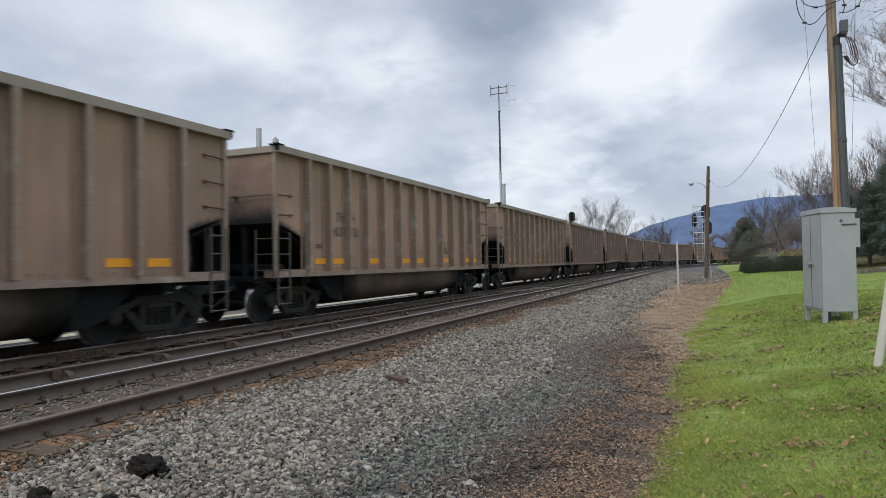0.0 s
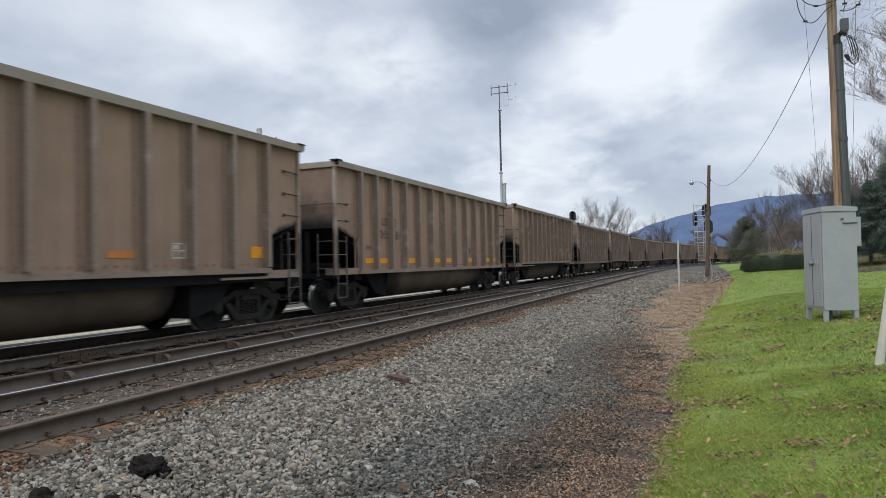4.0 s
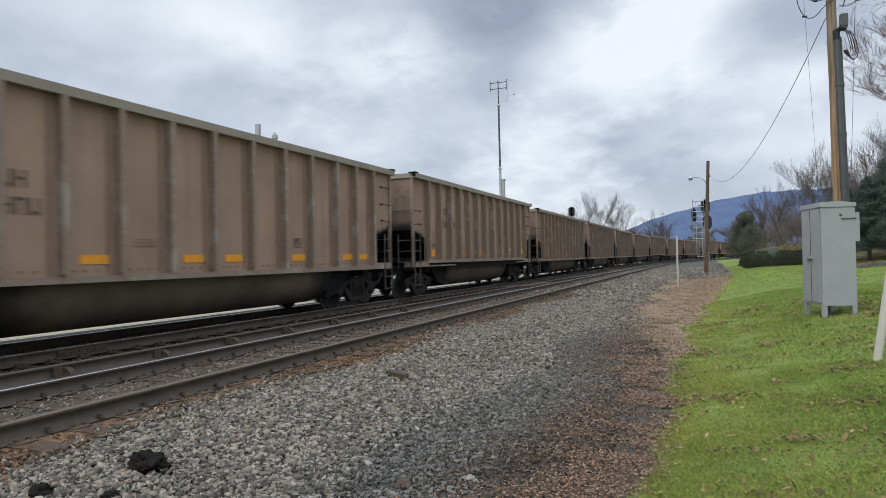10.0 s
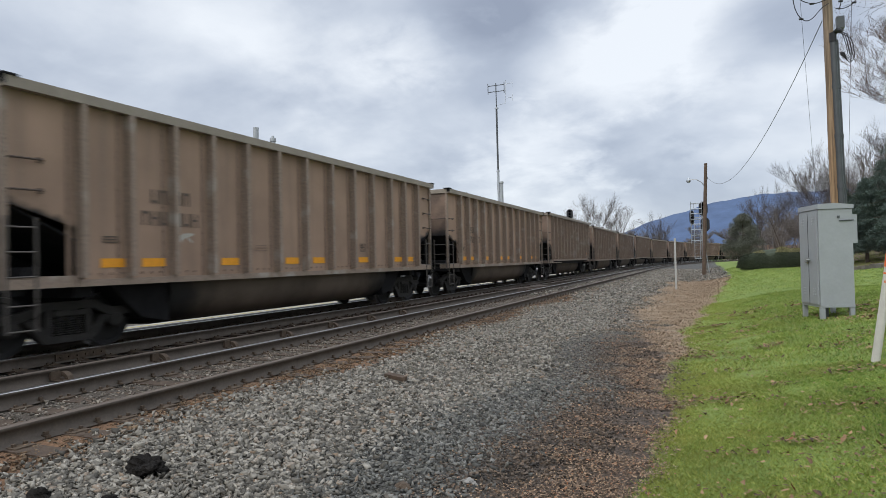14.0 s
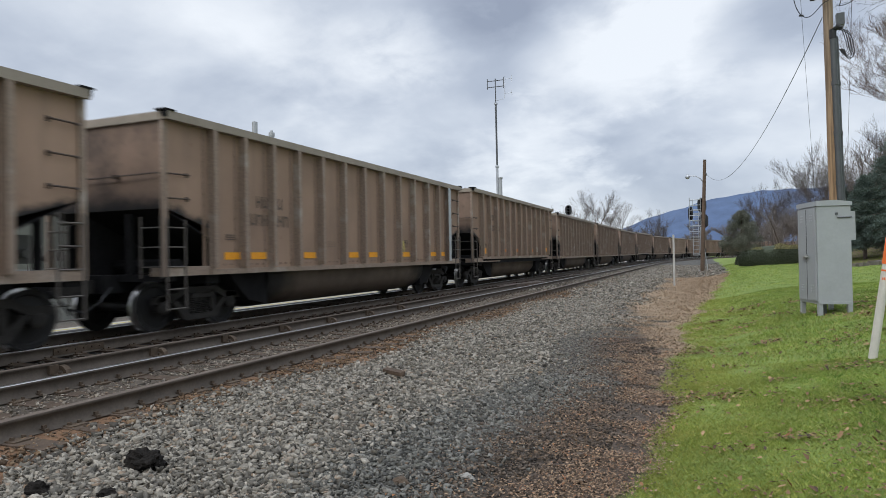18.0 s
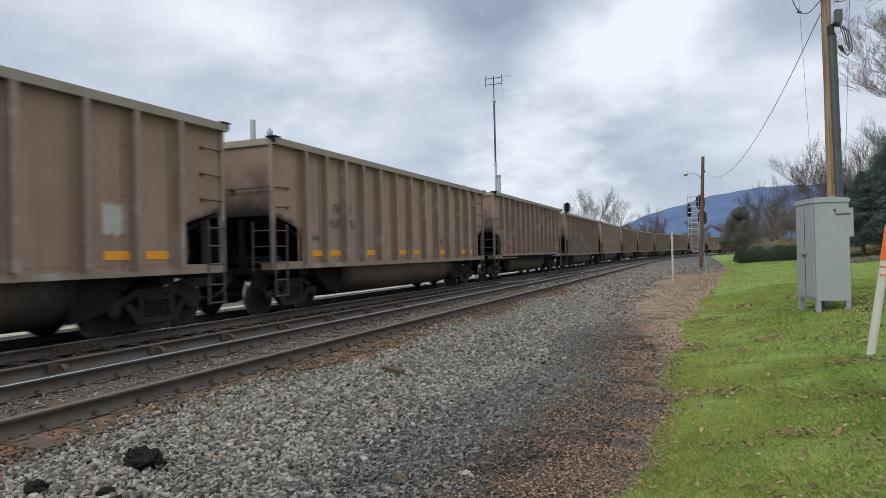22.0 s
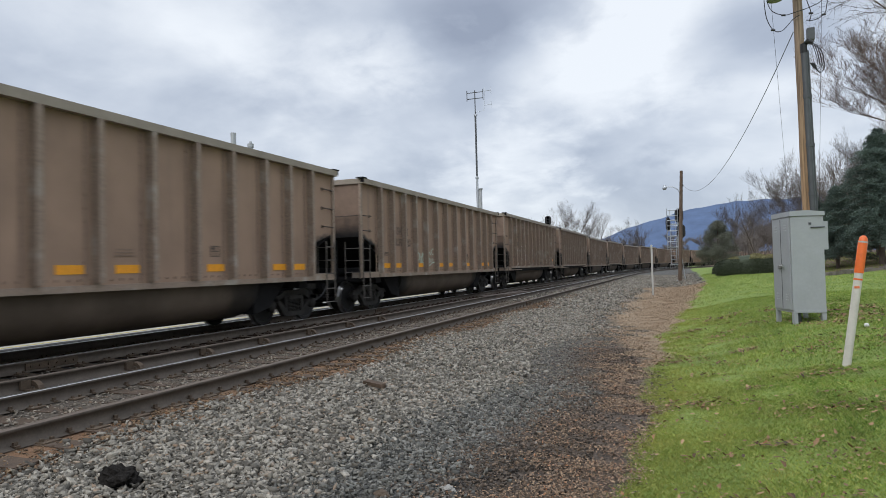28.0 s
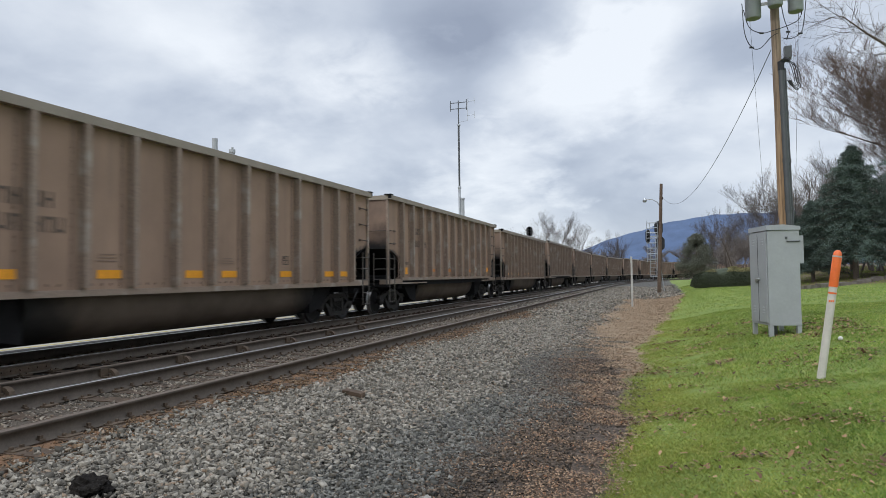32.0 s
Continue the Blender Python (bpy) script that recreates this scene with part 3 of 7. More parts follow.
def side_frame_mesh():
    bm = bmesh.new()
    x0, x1 = 0.93, 1.06
    # upper arch, tension member, columns
    add_prism(bm, [(-1.12, 0.52), (-1.10, 0.62), (-0.62, 0.70), (-0.45, 0.80), (0.45, 0.80), (0.62, 0.70), (1.10, 0.62), (1.12, 0.52), (0.70, 0.54), (0.42, 0.68), (-0.42, 0.68), (-0.70, 0.54)], x0, x1)
    add_prism(bm, [(-0.72, 0.52), (-0.60, 0.56), (-0.30, 0.28), (0.30, 0.28), (0.60, 0.56), (0.72, 0.52), (0.42, 0.17), (-0.42, 0.17)], x0 - 0.01, x1 + 0.01)
    add_box(bm, 0.92, 1.10, -0.28, 0.28, 0.585, 0.66)
    for y in (-0.34, 0.34):
        add_box(bm, x0, x1, y - 0.055, y + 0.055, 0.25, 0.72)
    bevelled(bm, 0.018, 2)
    for y in (-0.89, 0.89):
        add_lathe(bm, [(0.05, 0.92), (0.145, 0.93), (0.145, 1.03), (0.11, 1.06), (0.06, 1.07)], (0, y, 0.457), 16, "x")
        add_box(bm, x0, x1, y - 0.17, y + 0.17, 0.55, 0.66)
    return as_mesh("side_frame", bm, CAST, True)


def spring_mesh():
    bm = bmesh.new()
    prof = []
    for i in range(9):
        z = 0.285 + i * 0.034
        prof += [(0.058, z), (0.082, z + 0.012), (0.082, z + 0.022), (0.058, z + 0.034)]
    add_lathe(bm, prof, (0, 0, 0), 12, "z")
    return as_mesh("spring", bm, CAST, True)


def truck_mesh():
    bm = bmesh.new()
    add_box(bm, -1.05, 1.05, -0.2, 0.2, 0.52, 0.74)
    add_box(bm, -0.7, 0.7, -0.62, -0.5, 0.3, 0.42)
    add_box(bm, -0.7, 0.7, 0.5, 0.62, 0.3, 0.42)
    bevelled(bm, 0.02)
    add_tube(bm, [(0, 0, 0.6), (0, 0, 1.0)], 0.22, 12)
    return as_mesh("truck", bm, CAST, True)


SPRING, SIDE_FRAME, TRUCK, WHEELSET = spring_mesh(), side_frame_mesh(), truck_mesh(), wheelset_mesh()
POSTS = {"newer": [1.17, 2.06, 3.0, 3.95, 4.95, 6.0, 7.06, 8.18, 9.28, 10.33, 11.45, 12.4, 13.37], "older": [1.12, 2.11, 3.1, 4.04, 5.02, 6.02, 7.04, 8.07, 9.1, 10.13, 11.18, 12.26, 13.33]}
HW = 1.445


def build_wagon(age):
    """One bathtub coal gondola; y runs from its leading end to its trailing end, z = 0 is the rail."""
    w = thing("coal_wagon", "dusty brown steel bathtub gondola wagon loaded on rails", "train wagon", "coal train wagons")
    B = BODY
    old = age == "older"
    # height of the top, foot of the side sheets
    T, F = (4.075, 1.24) if old else (3.955, 1.12)
    outline = [(0.0, T - 0.095), (0.0, 2.26), (1.14, 1.92), (1.14, F), (B - 1.14, F), (B - 1.14, 1.92), (B, 2.26), (B, T - 0.095)]
    for side in (-1, 1):
        bm = bmesh.new()
        add_prism(bm, outline, side * (HW - 0.012), side * HW)
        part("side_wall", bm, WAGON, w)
        bm = bmesh.new()
        add_box(bm, side * (HW - 0.10), side * 1.60, -0.04, B + 0.04, T - 0.15, T)
        bevelled(bm, 0.02, 2)
        part("top_chord", bm, CHORD, w, "paler tan top chord")
        bm = bmesh.new()
        add_box(bm, side * (HW - 0.16), side * (HW + 0.085), 1.1, B - 1.1, F - 0.09, F + 0.015)
        bevelled(bm, 0.012)
        part("side_sill", bm, POST, w)
        if old:
            # black channel under the sill, and its pale lower flange at the ends
            bm = bmesh.new()
            add_box(bm, side * (HW - 0.20), side * (HW - 0.02), 1.1, B - 1.1, 0.97, F - 0.093)
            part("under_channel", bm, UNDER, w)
            for y0, y1 in ((1.1, 3.7), (B - 2.6, B - 1.1)):
                bm = bmesh.new()
                add_box(bm, side * (HW - 0.10), side * (HW + 0.05), y0, y1, 1.03, 1.075)
                part("lower_flange", bm, POST, w)
        # row of bolt heads along the foot of the side
        bm = bmesh.new()
        for q in range(60):
            yy = 1.35 + q * (B - 2.7) / 59
            add_prism(bm, [(yy - 0.022, F + 0.075), (yy + 0.022, F + 0.075), (yy + 0.022, F + 0.115), (yy - 0.022, F + 0.115)], side * HW, side * (HW + 0.02))
        tagged(part("bolt_row", bm, SEAM, w), kind="stuff")
        for e in (0, 1):
            y0 = 0.0 if e == 0 else B - 1.2
            bm = bmesh.new()
            add_box(bm, side * (HW - 0.3), side * (HW + 0.05), y0, y0 + 1.2, 1.03, 1.20)
            part("end_step_sill", bm, POST, w)
    for e in (0, 1):
        m = -1 if e else 1
        y = B if e else 0.0
        bm = bmesh.new()
        add_box(bm, -HW, HW, y, y + m * 0.03, 2.24, T - 0.095)
        part("end_wall", bm, SOOTY_SHADED, w)
        bm = bmesh.new()
        add_box(bm, -HW, HW, y - m * 0.06, y + m * 0.06, T - 0.155, T - 0.01)
        bevelled(bm, 0.015)
        part("end_chord", bm, CHORD, w)
        for x in (-1, 1):
            bm = bmesh.new()
            add_box(bm, x * 1.38, x * 1.62, y - m * 0.10, y + m * 0.16, T + 0.003, T + 0.03)
            add_box(bm, x * 1.50, x * 1.612, y - m * 0.055, y - m * 0.03, T - 0.115, T + 0.003)
            bevelled(bm, 0.008)
            part("corner_cap", bm, UNDER, w, "blackened corner cap")
        bm = bmesh.new()
        add_prism(bm, [(y + m * 0.03, 2.24), (y + m * 0.06, 2.24), (y + m * 2.4, 1.16), (y + m * 2.4, 1.12)], -HW + 0.02, HW - 0.02)
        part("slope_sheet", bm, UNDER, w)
        bm = bmesh.new()
        add_box(bm, -0.33, 0.33, y - m * 0.30, y + m * 3.2, 0.74, 1.06)
        bevelled(bm, 0.012)
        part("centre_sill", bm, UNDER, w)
        bm = bmesh.new()
        add_box(bm, -HW + 0.02, HW - 0.02, y + m * 0.02, y + m * 0.30, 0.94, 1.06)
        bevelled(bm, 0.012)
        part("end_beam", bm, UNDER, w)
        bm = bmesh.new()
        add_box(bm, -HW + 0.1, HW - 0.1, y + m * 1.15, y + m * 1.5, 0.86, 1.06)
        part("body_bolster", bm, UNDER, w)
        bm = bmesh.new()
        add_prism(bm, [(y + m * 1.9, 1.06), (y + m * 2.1, 0.85), (y + m * 2.55, 0.45), (y + m * 3.15, 0.33), (y + m * 3.15, 1.06)], -1.22, 1.22)
        part("tub_end_slope", bm, UNDER, w)
        # added black plates, blocking the bright background behind the open end
        for x in (-0.42, -1.05):
            bm = bmesh.new()
            add_prism(bm, [(y + m * 0.10, 1.06), (y + m * 2.3, 1.06), (y + m * 2.3, 1.16), (y + m * 0.10, 2.10)], x, x + 0.02)
            part("web_plate", bm, UNDER, w)
        for x in (-0.55, 0.55):
            bm = bmesh.new()
            add_box(bm, x - 0.05, x + 0.05, y + m * 0.04, y + m * 0.14, 1.06, 2.17)
            part("end_stanchion", bm, UNDER, w)
        bm = bmesh.new()
        add_box(bm, -0.10, 0.10, y - m * 0.62, y - m * 0.28, 0.74, 0.98)
        add_box(bm, -0.16, 0.14, y - m * 0.80, y - m * 0.58, 0.70, 1.0)
        bevelled(bm, 0.03, 2)
        part("coupler", bm, CAST, w)
        bm = bmesh.new()
        add_tube(bm, [(0.42, y - m * 0.2, 0.85), (0.42, y - m * 0.45, 0.6), (0.3, y - m * 0.66, 0.42), (0.1, y - m * 0.78, 0.5)], 0.022, 6)
        part("air_hose", bm, BLACK, w)
        for side in (-1, 1):
            bm = bmesh.new()
            add_box(bm, side * (HW - 0.03), side * (HW + 0.045), y - m * 0.035, y + m * 0.07, 1.03, T - 0.155)
            for k in range(14):
                z = 1.3 + k * 0.18
                add_tube(bm, [(side * (HW + 0.045), y + m * 0.02, z), (side * (HW + 0.06), y + m * 0.02, z)], 0.016, 6)
            part("corner_post", bm, POST, w)
            bm = bmesh.new()
            x = side * (HW + 0.06)
            for yy in (y + m * 0.03, y + m * 0.46):
                add_tube(bm, [(x, yy, 0.42), (x, yy, 2.05)], 0.02, 6)
            for z in (0.45, 0.80, 1.2, 1.55, 1.9):
                add_tube(bm, [(x, y + m * 0.03, z), (x, y + m * 0.46, z)], 0.014, 6)
            part("ladder", bm, LADDER, w)
            bm = bmesh.new()
            yy = y - m * 0.03
            for xx in (side * (HW - 0.02), side * (HW - 0.5)):
                add_tube(bm, [(xx, yy, 1.0), (xx, yy, 2.1)], 0.02, 6)
            for z in (1.2, 1.55, 1.9):
                add_tube(bm, [(side * (HW - 0.02), yy, z), (side * (HW - 0.5), yy, z)], 0.014, 6)
            part("end_ladder", bm, LADDER, w)
            for z in () if side < 0 else (2.42, 2.86) if e == 0 else (2.42, 2.90, 3.40):
                bm = bmesh.new()
                x = side * (HW + 0.075)
                add_tube(bm, [(side * HW, y + m * 0.10, z), (x, y + m * 0.10, z), (x, y + m * 0.56, z + 0.01), (side * HW, y + m * 0.56, z + 0.01)], 0.016, 6)
                add_box(bm, side * HW, side * (HW + 0.02), y + m * 0.53, y + m * 0.59, z - 0.03, z + 0.05)
                part("grab_iron", bm, GRAB, w)
        bm = bmesh.new()
        add_tube(bm, [(-1.42, y, 2.86), (-1.40, y - m * 0.09, 2.86), (0.0, y - m * 0.10, 2.84), (1.40, y - m * 0.09, 2.86), (1.42, y, 2.86)], 0.015, 6)
        add_box(bm, 0.35, 0.43, y - m * 0.12, y + m * 0.01, 2.81, 2.88)
        part("end_handrail", bm, GRAB, w)
        t = part("truck", TRUCK, None, w)
        t.matrix_basis = pose(0, y + m * 1.30, 0)
        for side in (0, 180):
            o = part("side_frame", SIDE_FRAME, None, t)
            o.matrix_basis = pose(0, 0, 0, 0, 0, side)
            for yy in (-0.17, 0.0, 0.17):
                o = part("spring", SPRING, None, t)
                o.matrix_basis = pose(-1.0 if side else 1.0, yy, 0)
        for yy in (-0.89, 0.89):
            o = part("wheelset", WHEELSET, None, t)
            o.matrix_basis = pose(0, yy, 0.457)
    bm = bmesh.new()
    add_box(bm, 0.55, 1.15, B - 0.95, B - 0.62, 1.30, 1.72)
    add_tube(bm, [(0.2, B - 0.75, 1.45), (1.25, B - 0.75, 1.45)], 0.07, 8)
    bevelled(bm, 0.015)
    part("brake_valve", bm, VALVE, w, "grey brake valve and pipe")
    bm = bmesh.new()
    add_tube(bm, [(-0.9, 0.62, 1.22), (1.15, 0.62, 1.22)], 0.13, 10)
    part("air_reservoir", bm, UNDER, w)
    bm = bmesh.new()
    add_box(bm, -0.06, 0.0, -0.06, 0.06, F + 0.01, T - 0.155)
    add_box(bm, -0.165, -0.055, -0.05, 0.05, F + 0.04, T - 0.155)
    bevelled(bm, 0.008)
    post = as_mesh("side_post", bm, POST)
    bm = bmesh.new()
    add_box(bm, 0.0, 0.008, -0.035, 0.035, F + 0.02, T - 0.155)
    for k in range(12):
        z = 1.3 + k * 0.21
        add_tube(bm, [(0.006, 0, z), (0.026, 0, z)], 0.022, 6)
    seam = as_mesh("riveted_seam", bm, SEAM)
    for side in (-1, 1):
        for yy in POSTS[age]:
            o = part("side_post", post, None, w)
            o.matrix_basis = pose(side * HW, yy, 0, 0, 0, 180 if side > 0 else 0)
            if side > 0:
                o = part("riveted_seam", seam, None, w)
                o.matrix_basis = pose(HW, yy - 0.17, 0)
    # tub between the trucks
    bm = bmesh.new()
    prof = []
    TW = 1.18 if old else 1.33
    E = 3.45 if old else 3.10
    for k in range(17):
        a = math.pi * k / 16
        prof.append((TW * math.copysign(abs(math.cos(a)) ** 0.55, math.cos(a)), 1.06 - 0.83 * math.sin(a) ** 0.75))
    rings = []
    for yy, sc in ((E, 0.3), (E + 0.02, 0.86), (E + 0.07, 0.96), (E + 0.2, 1.0), (B - E - 0.2, 1.0), (B - E - 0.07, 0.96), (B - E - 0.02, 0.86), (B - E, 0.3)):
        rings.append([bm.verts.new((x, yy, 1.06 + (z - 1.06) * sc)) for x, z in prof])
    for r, q in zip(rings, rings[1:]):
        for k in range(16):
            bm.faces.new((r[k], r[k + 1], q[k + 1], q[k]))
    bm.faces.new(rings[0])
    bm.faces.new(rings[-1])
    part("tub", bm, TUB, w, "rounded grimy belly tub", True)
    bm = bmesh.new()
    add_box(bm, -HW + 0.02, HW - 0.02, 2.35, B - 2.35, 1.07, 1.11)
    part("floor", bm, UNDER, w)
    bm = bmesh.new()
    add_box(bm, -HW + 0.015, HW - 0.015, 0.05, B - 0.05, 3.45, 3.52)
    part("coal_load", bm, COAL, w, "black coal load")
    return w


# way of the train: metres run after t seconds
FIRST_FRONT = 11.58


# metres by which the train hangs behind an even run
LAG_TIMES = (0, 1, 2, 3, 6, 7, 8, 9, 10, 11, 12, 13, 14, 17, 18, 19, 20, 21, 22, 23, 24, 25, 28, 29, 30, 31, 32)
LAG = (0.11, 0.21, 0.33, -0.19, 0.09, 0.17, 0.23, 0.28, 0.30, 0.44, 0.54, 0.64, 0.38, 0.33, 0.10, 0.17, 0.15, -0.07, 0.05, 0.08, 0.16, 0.16, 0.35, 0.36, 0.47, 0.53, 0.54)


def run_at(t):
    return 15.521 * t - 0.007567 * t ** 2 + 0.000114 * t ** 3 - float(np.interp(t, LAG_TIMES, LAG))


def wagon_pose(s_front):
    p, _ = on_line(s_front + 1.30)
    q, _ = on_line(s_front + BODY - 1.30)
    a = math.atan2(q.x - p.x, q.y - p.y)
    d = (q - p).normalized()
    o = p - d * 1.30
    return pose(o.x, o.y, 0, 0, 0, -math.degrees(a))


# the older, taller wagons of the train, by their place in it
OLDER = (4, 6, 8, 11, 16, 19, 23, 29, 30, 32, 34, 38, 41)
AGE = ["older" if k in OLDER else "newer" for k in range(47)]
WAGONS, MODELS = [], {}
for k, age in enumerate(AGE):
    m = wagon_pose(FIRST_FRONT + (k - 1) * PITCH)
    if age in MODELS:
        WAGONS.append(copy_thing(MODELS[age], m))
    else:
        MODELS[age] = build_wagon(age)
        MODELS[age].matrix_basis = m
        WAGONS.append(MODELS[age])


# ---- what is painted on the wagons ----
FACE = HW + 0.005
BAYS = {age: [0.0] + ys + [BODY] for age, ys in POSTS.items()}


def bay_mid(j, age="newer"):
    return (BAYS[age][j] + BAYS[age][j + 1]) / 2


def slab(bm, y0, y1, z0, z1, x=FACE, t=0.006):
    add_box(bm, x, x + t, y0, y1, z0, z1)


def reflector_mesh(w, h, mat):
    bm = bmesh.new()
    slab(bm, -w / 2, w / 2, -h / 2, h / 2)
    return as_mesh("reflector", bm, mat)


REFLECT_LONG = reflector_mesh(0.50, 0.145, ORANGE)
REFLECT_SQUARE = reflector_mesh(0.36, 0.24, ORANGE)
REFLECT_DIM = reflector_mesh(0.50, 0.12, DIM_ORANGE)


def letter_mesh(bar):
    """One faded character as a plain block with a cross bar."""
    bm = bmesh.new()
    add_prism(bm, [(-0.08, 0.0), (-0.045, 0.0), (-0.045, bar), (0.045, bar), (0.045, 0.0), (0.08, 0.0), (0.08, 0.25), (0.045, 0.25), (0.045, bar + 0.04), (-0.045, bar + 0.04), (-0.045, 0.25), (-0.08, 0.25)], FACE, FACE + 0.006)
    return as_mesh("letter_bar", bm, FADED)


def letter(w, k):
    """Faded lines of lettering, as plain bars, beside the third post."""
    y0 = POSTS[AGE[k]][2]
    for row, z, n in ((0, 2.86, 2), (1, 2.40, 3)) if AGE[k] == "older" else ((0, 2.40, 2), (1, 2.02, 3)):
        for side in (-1, 1):
            for i in range(n):
                o = part("letter_bar", LETTERS[(k + i + row + side) % 3], None, w)
                o.matrix_basis = pose(0, y0 + side * (0.17 + 0.20 * i), z)


def stencil_mesh(mat, y, z, w, h):
    bm = bmesh.new()
    for a, b, c, d in ((-w, w, h - 0.02, h), (-w, w, -h, -h + 0.02), (-w, -w + 0.02, -h, h), (w - 0.02, w, -h, h), (-0.01, 0.01, -h, h), (-w, w, -0.01, 0.01), (-w * 0.8, -w * 0.2, 0.03, h * 0.7)):
        slab(bm, y + a, y + b, z + c, z + d)
    return as_mesh("stencil_box", bm, mat)


LETTERS = [letter_mesh(b) for b in (0.11, 0.20, 0.02)]
line_bm = bmesh.new()
for i in range(3):
    slab(line_bm, -0.20 + 0.03 * i, 0.22 - 0.02 * i, 0.055 * i, 0.055 * i + 0.018)
DATA_LINES = as_mesh("data_lines", line_bm, FAINT)
STENCIL_DARK = stencil_mesh(FADED, 9.88, 1.72, 0.13, 0.11)
STENCIL_SMALL = stencil_mesh(FADED, 1.72, 1.76, 0.13, 0.055)
STENCIL_WHITE = stencil_mesh(WHITE_SPRAY, 10.92, 1.60, 0.15, 0.14)


def ribbon(bm, pts, width, age="newer"):
    """A flat painted stroke through (y, z) points, left out where posts stand."""
    for (a, b), (c, d) in zip(pts, pts[1:]):
        if any(abs((a + c) / 2 - p) < 0.07 for p in POSTS[age]):
            continue
        dy, dz = c - a, d - b
        n = math.hypot(dy, dz) or 1.0
        oy, oz = -dz / n * width / 2, dy / n * width / 2
        ey, ez = dy / n * width * 0.3, dz / n * width * 0.3
        v = [bm.verts.new((FACE + 0.004, y, z)) for y, z in ((a + oy - ey, b + oz - ez), (a - oy - ey, b - oz - ez), (c - oy + ey, d - oz + ez), (c + oy + ey, d + oz + ez))]
        bm.faces.new(v)


def scrawl(k, seed, y0, y1, z0, z1, letters, mat, width=0.035, label=""):
    """Spray-painted loops and strokes, in rows of letter-like shapes."""
    rng = random.Random(seed)
    bm = bmesh.new()
    step = (y1 - y0) / letters
    for i in range(letters):
        c = y0 + (i + 0.5) * step
        a, b, ph = rng.uniform(0.35, 0.6) * step, (z1 - z0) / 2 * rng.uniform(0.7, 1.0), rng.uniform(0, 6.28)
        m, n = rng.choice(((1, 2), (2, 1), (1, 1), (2, 3), (1, 3)))
        turn = rng.uniform(0.6, 1.0) * 2 * math.pi
        pts = [(c + a * math.sin(m * t + ph), (z0 + z1) / 2 + b * math.sin(n * t + ph * 1.7)) for t in (turn * q / 26 for q in range(27))]
        ribbon(bm, pts, width, AGE[k])
        if rng.random() < 0.6:
            ribbon(bm, [(c - a, z0 + rng.uniform(0, 0.1)), (c + rng.uniform(-0.1, 0.1), z1), (c + a * 0.8, z0)], width, AGE[k])
    part("graffiti", bm, mat, WAGONS[k], label)


def strokes(k, lines, mat, width, label, shift=0.0):
    """Hand-sprayed strokes, each rounded through a few (along, up) points."""
    bm = bmesh.new()
    for line in lines:
        pts = [(y + shift, z) for y, z in line]
        p = [2 * Vector(pts[0]) - Vector(pts[1])] + [Vector(q) for q in pts] + [2 * Vector(pts[-1]) - Vector(pts[-2])]
        out = []
        for a, b, c, d in zip(p, p[1:], p[2:], p[3:]):
            for i in range(6):
                u = i / 6
                out.append(tuple(0.5 * (b * 2 + (c - a) * u + (a * 2 - b * 5 + c * 4 - d) * u * u + (b * 3 - a - c * 3 + d) * u ** 3)))
        ribbon(bm, out + [pts[-1]], width, AGE[k])
    part("graffiti", bm, mat, WAGONS[k], label)


def patch(k, seed, y0, y1, z0, z1, mat, label=""):
    """A ragged painted-over rectangle."""
    rng = random.Random(seed)
    bm = bmesh.new()
    cuts = [y0] + [p for p in POSTS[AGE[k]] if y0 < p < y1] + [y1]
    for a, b in zip(cuts, cuts[1:]):
        a, b = a + 0.07, b - 0.07
        if b - a < 0.05:
            continue
        n = 9
        top = [(a + (b - a) * i / n, z1 + rng.uniform(-0.07, 0.05)) for i in range(n + 1)]
        bot = [(a + (b - a) * i / n, z0 + rng.uniform(-0.04, 0.06)) for i in range(n + 1)]
        for i in range(n):
            bm.faces.new([bm.verts.new((FACE + 0.003, y, z)) for y, z in (bot[i], bot[i + 1], top[i + 1], top[i])])
    part("paint_patch", bm, mat, WAGONS[k], label)


def dress(k, w):
    age = AGE[k]
    if age == "older":
        spots = ((1.62, REFLECT_SQUARE, 1.50), (4.55, REFLECT_DIM, 1.53), (6.66, REFLECT_DIM, 1.53), (9.69, REFLECT_DIM, 1.53), (13.07, REFLECT_SQUARE, 1.59))
    else:
        spots = tuple((y, REFLECT_LONG, 1.385) for y in (1.80, 2.60, 4.52, 6.60, 7.70, 9.90, 12.09, 12.91))
    for y, me, z in spots:
        o = part("reflector", me, None, w, "orange reflector strip")
        o.matrix_basis = pose(0, y, z)
    letter(w, k)
    part("stencil_box", STENCIL_WHITE if age == "older" else STENCIL_DARK, None, w)
    part("stencil_plate", STENCIL_SMALL, None, w)
    # faint ruled data lines low on the middle bays
    for y, z in ((bay_mid(4, age), 1.60), (bay_mid(7, age), 1.60)) if k % 2 else ((bay_mid(5, age), 1.60),):
        o = part("data_lines", DATA_LINES, None, w)
        tagged(o, kind="stuff")
        o.matrix_basis = pose(0, y, z)


WHITE = "white spray-painted scrawl"
DARK = "dark spray-painted letter shapes"
for k, w in enumerate(WAGONS):
    dress(k, w)
BAY = BAYS["newer"]
scrawl(1, 1, BAY[9], BAY[9] + 0.9, 1.6, 2.1, 2, FADED)
scrawl(2, 2, BAY[6] - 0.1, BAY[6] + 0.8, 1.55, 2.2, 3, WHITE_SPRAY, 0.03, WHITE)
scrawl(2, 3, BAY[7] + 0.1, BAY[7] + 0.6, 1.5, 1.8, 2, WHITE_SPRAY, 0.03, WHITE)
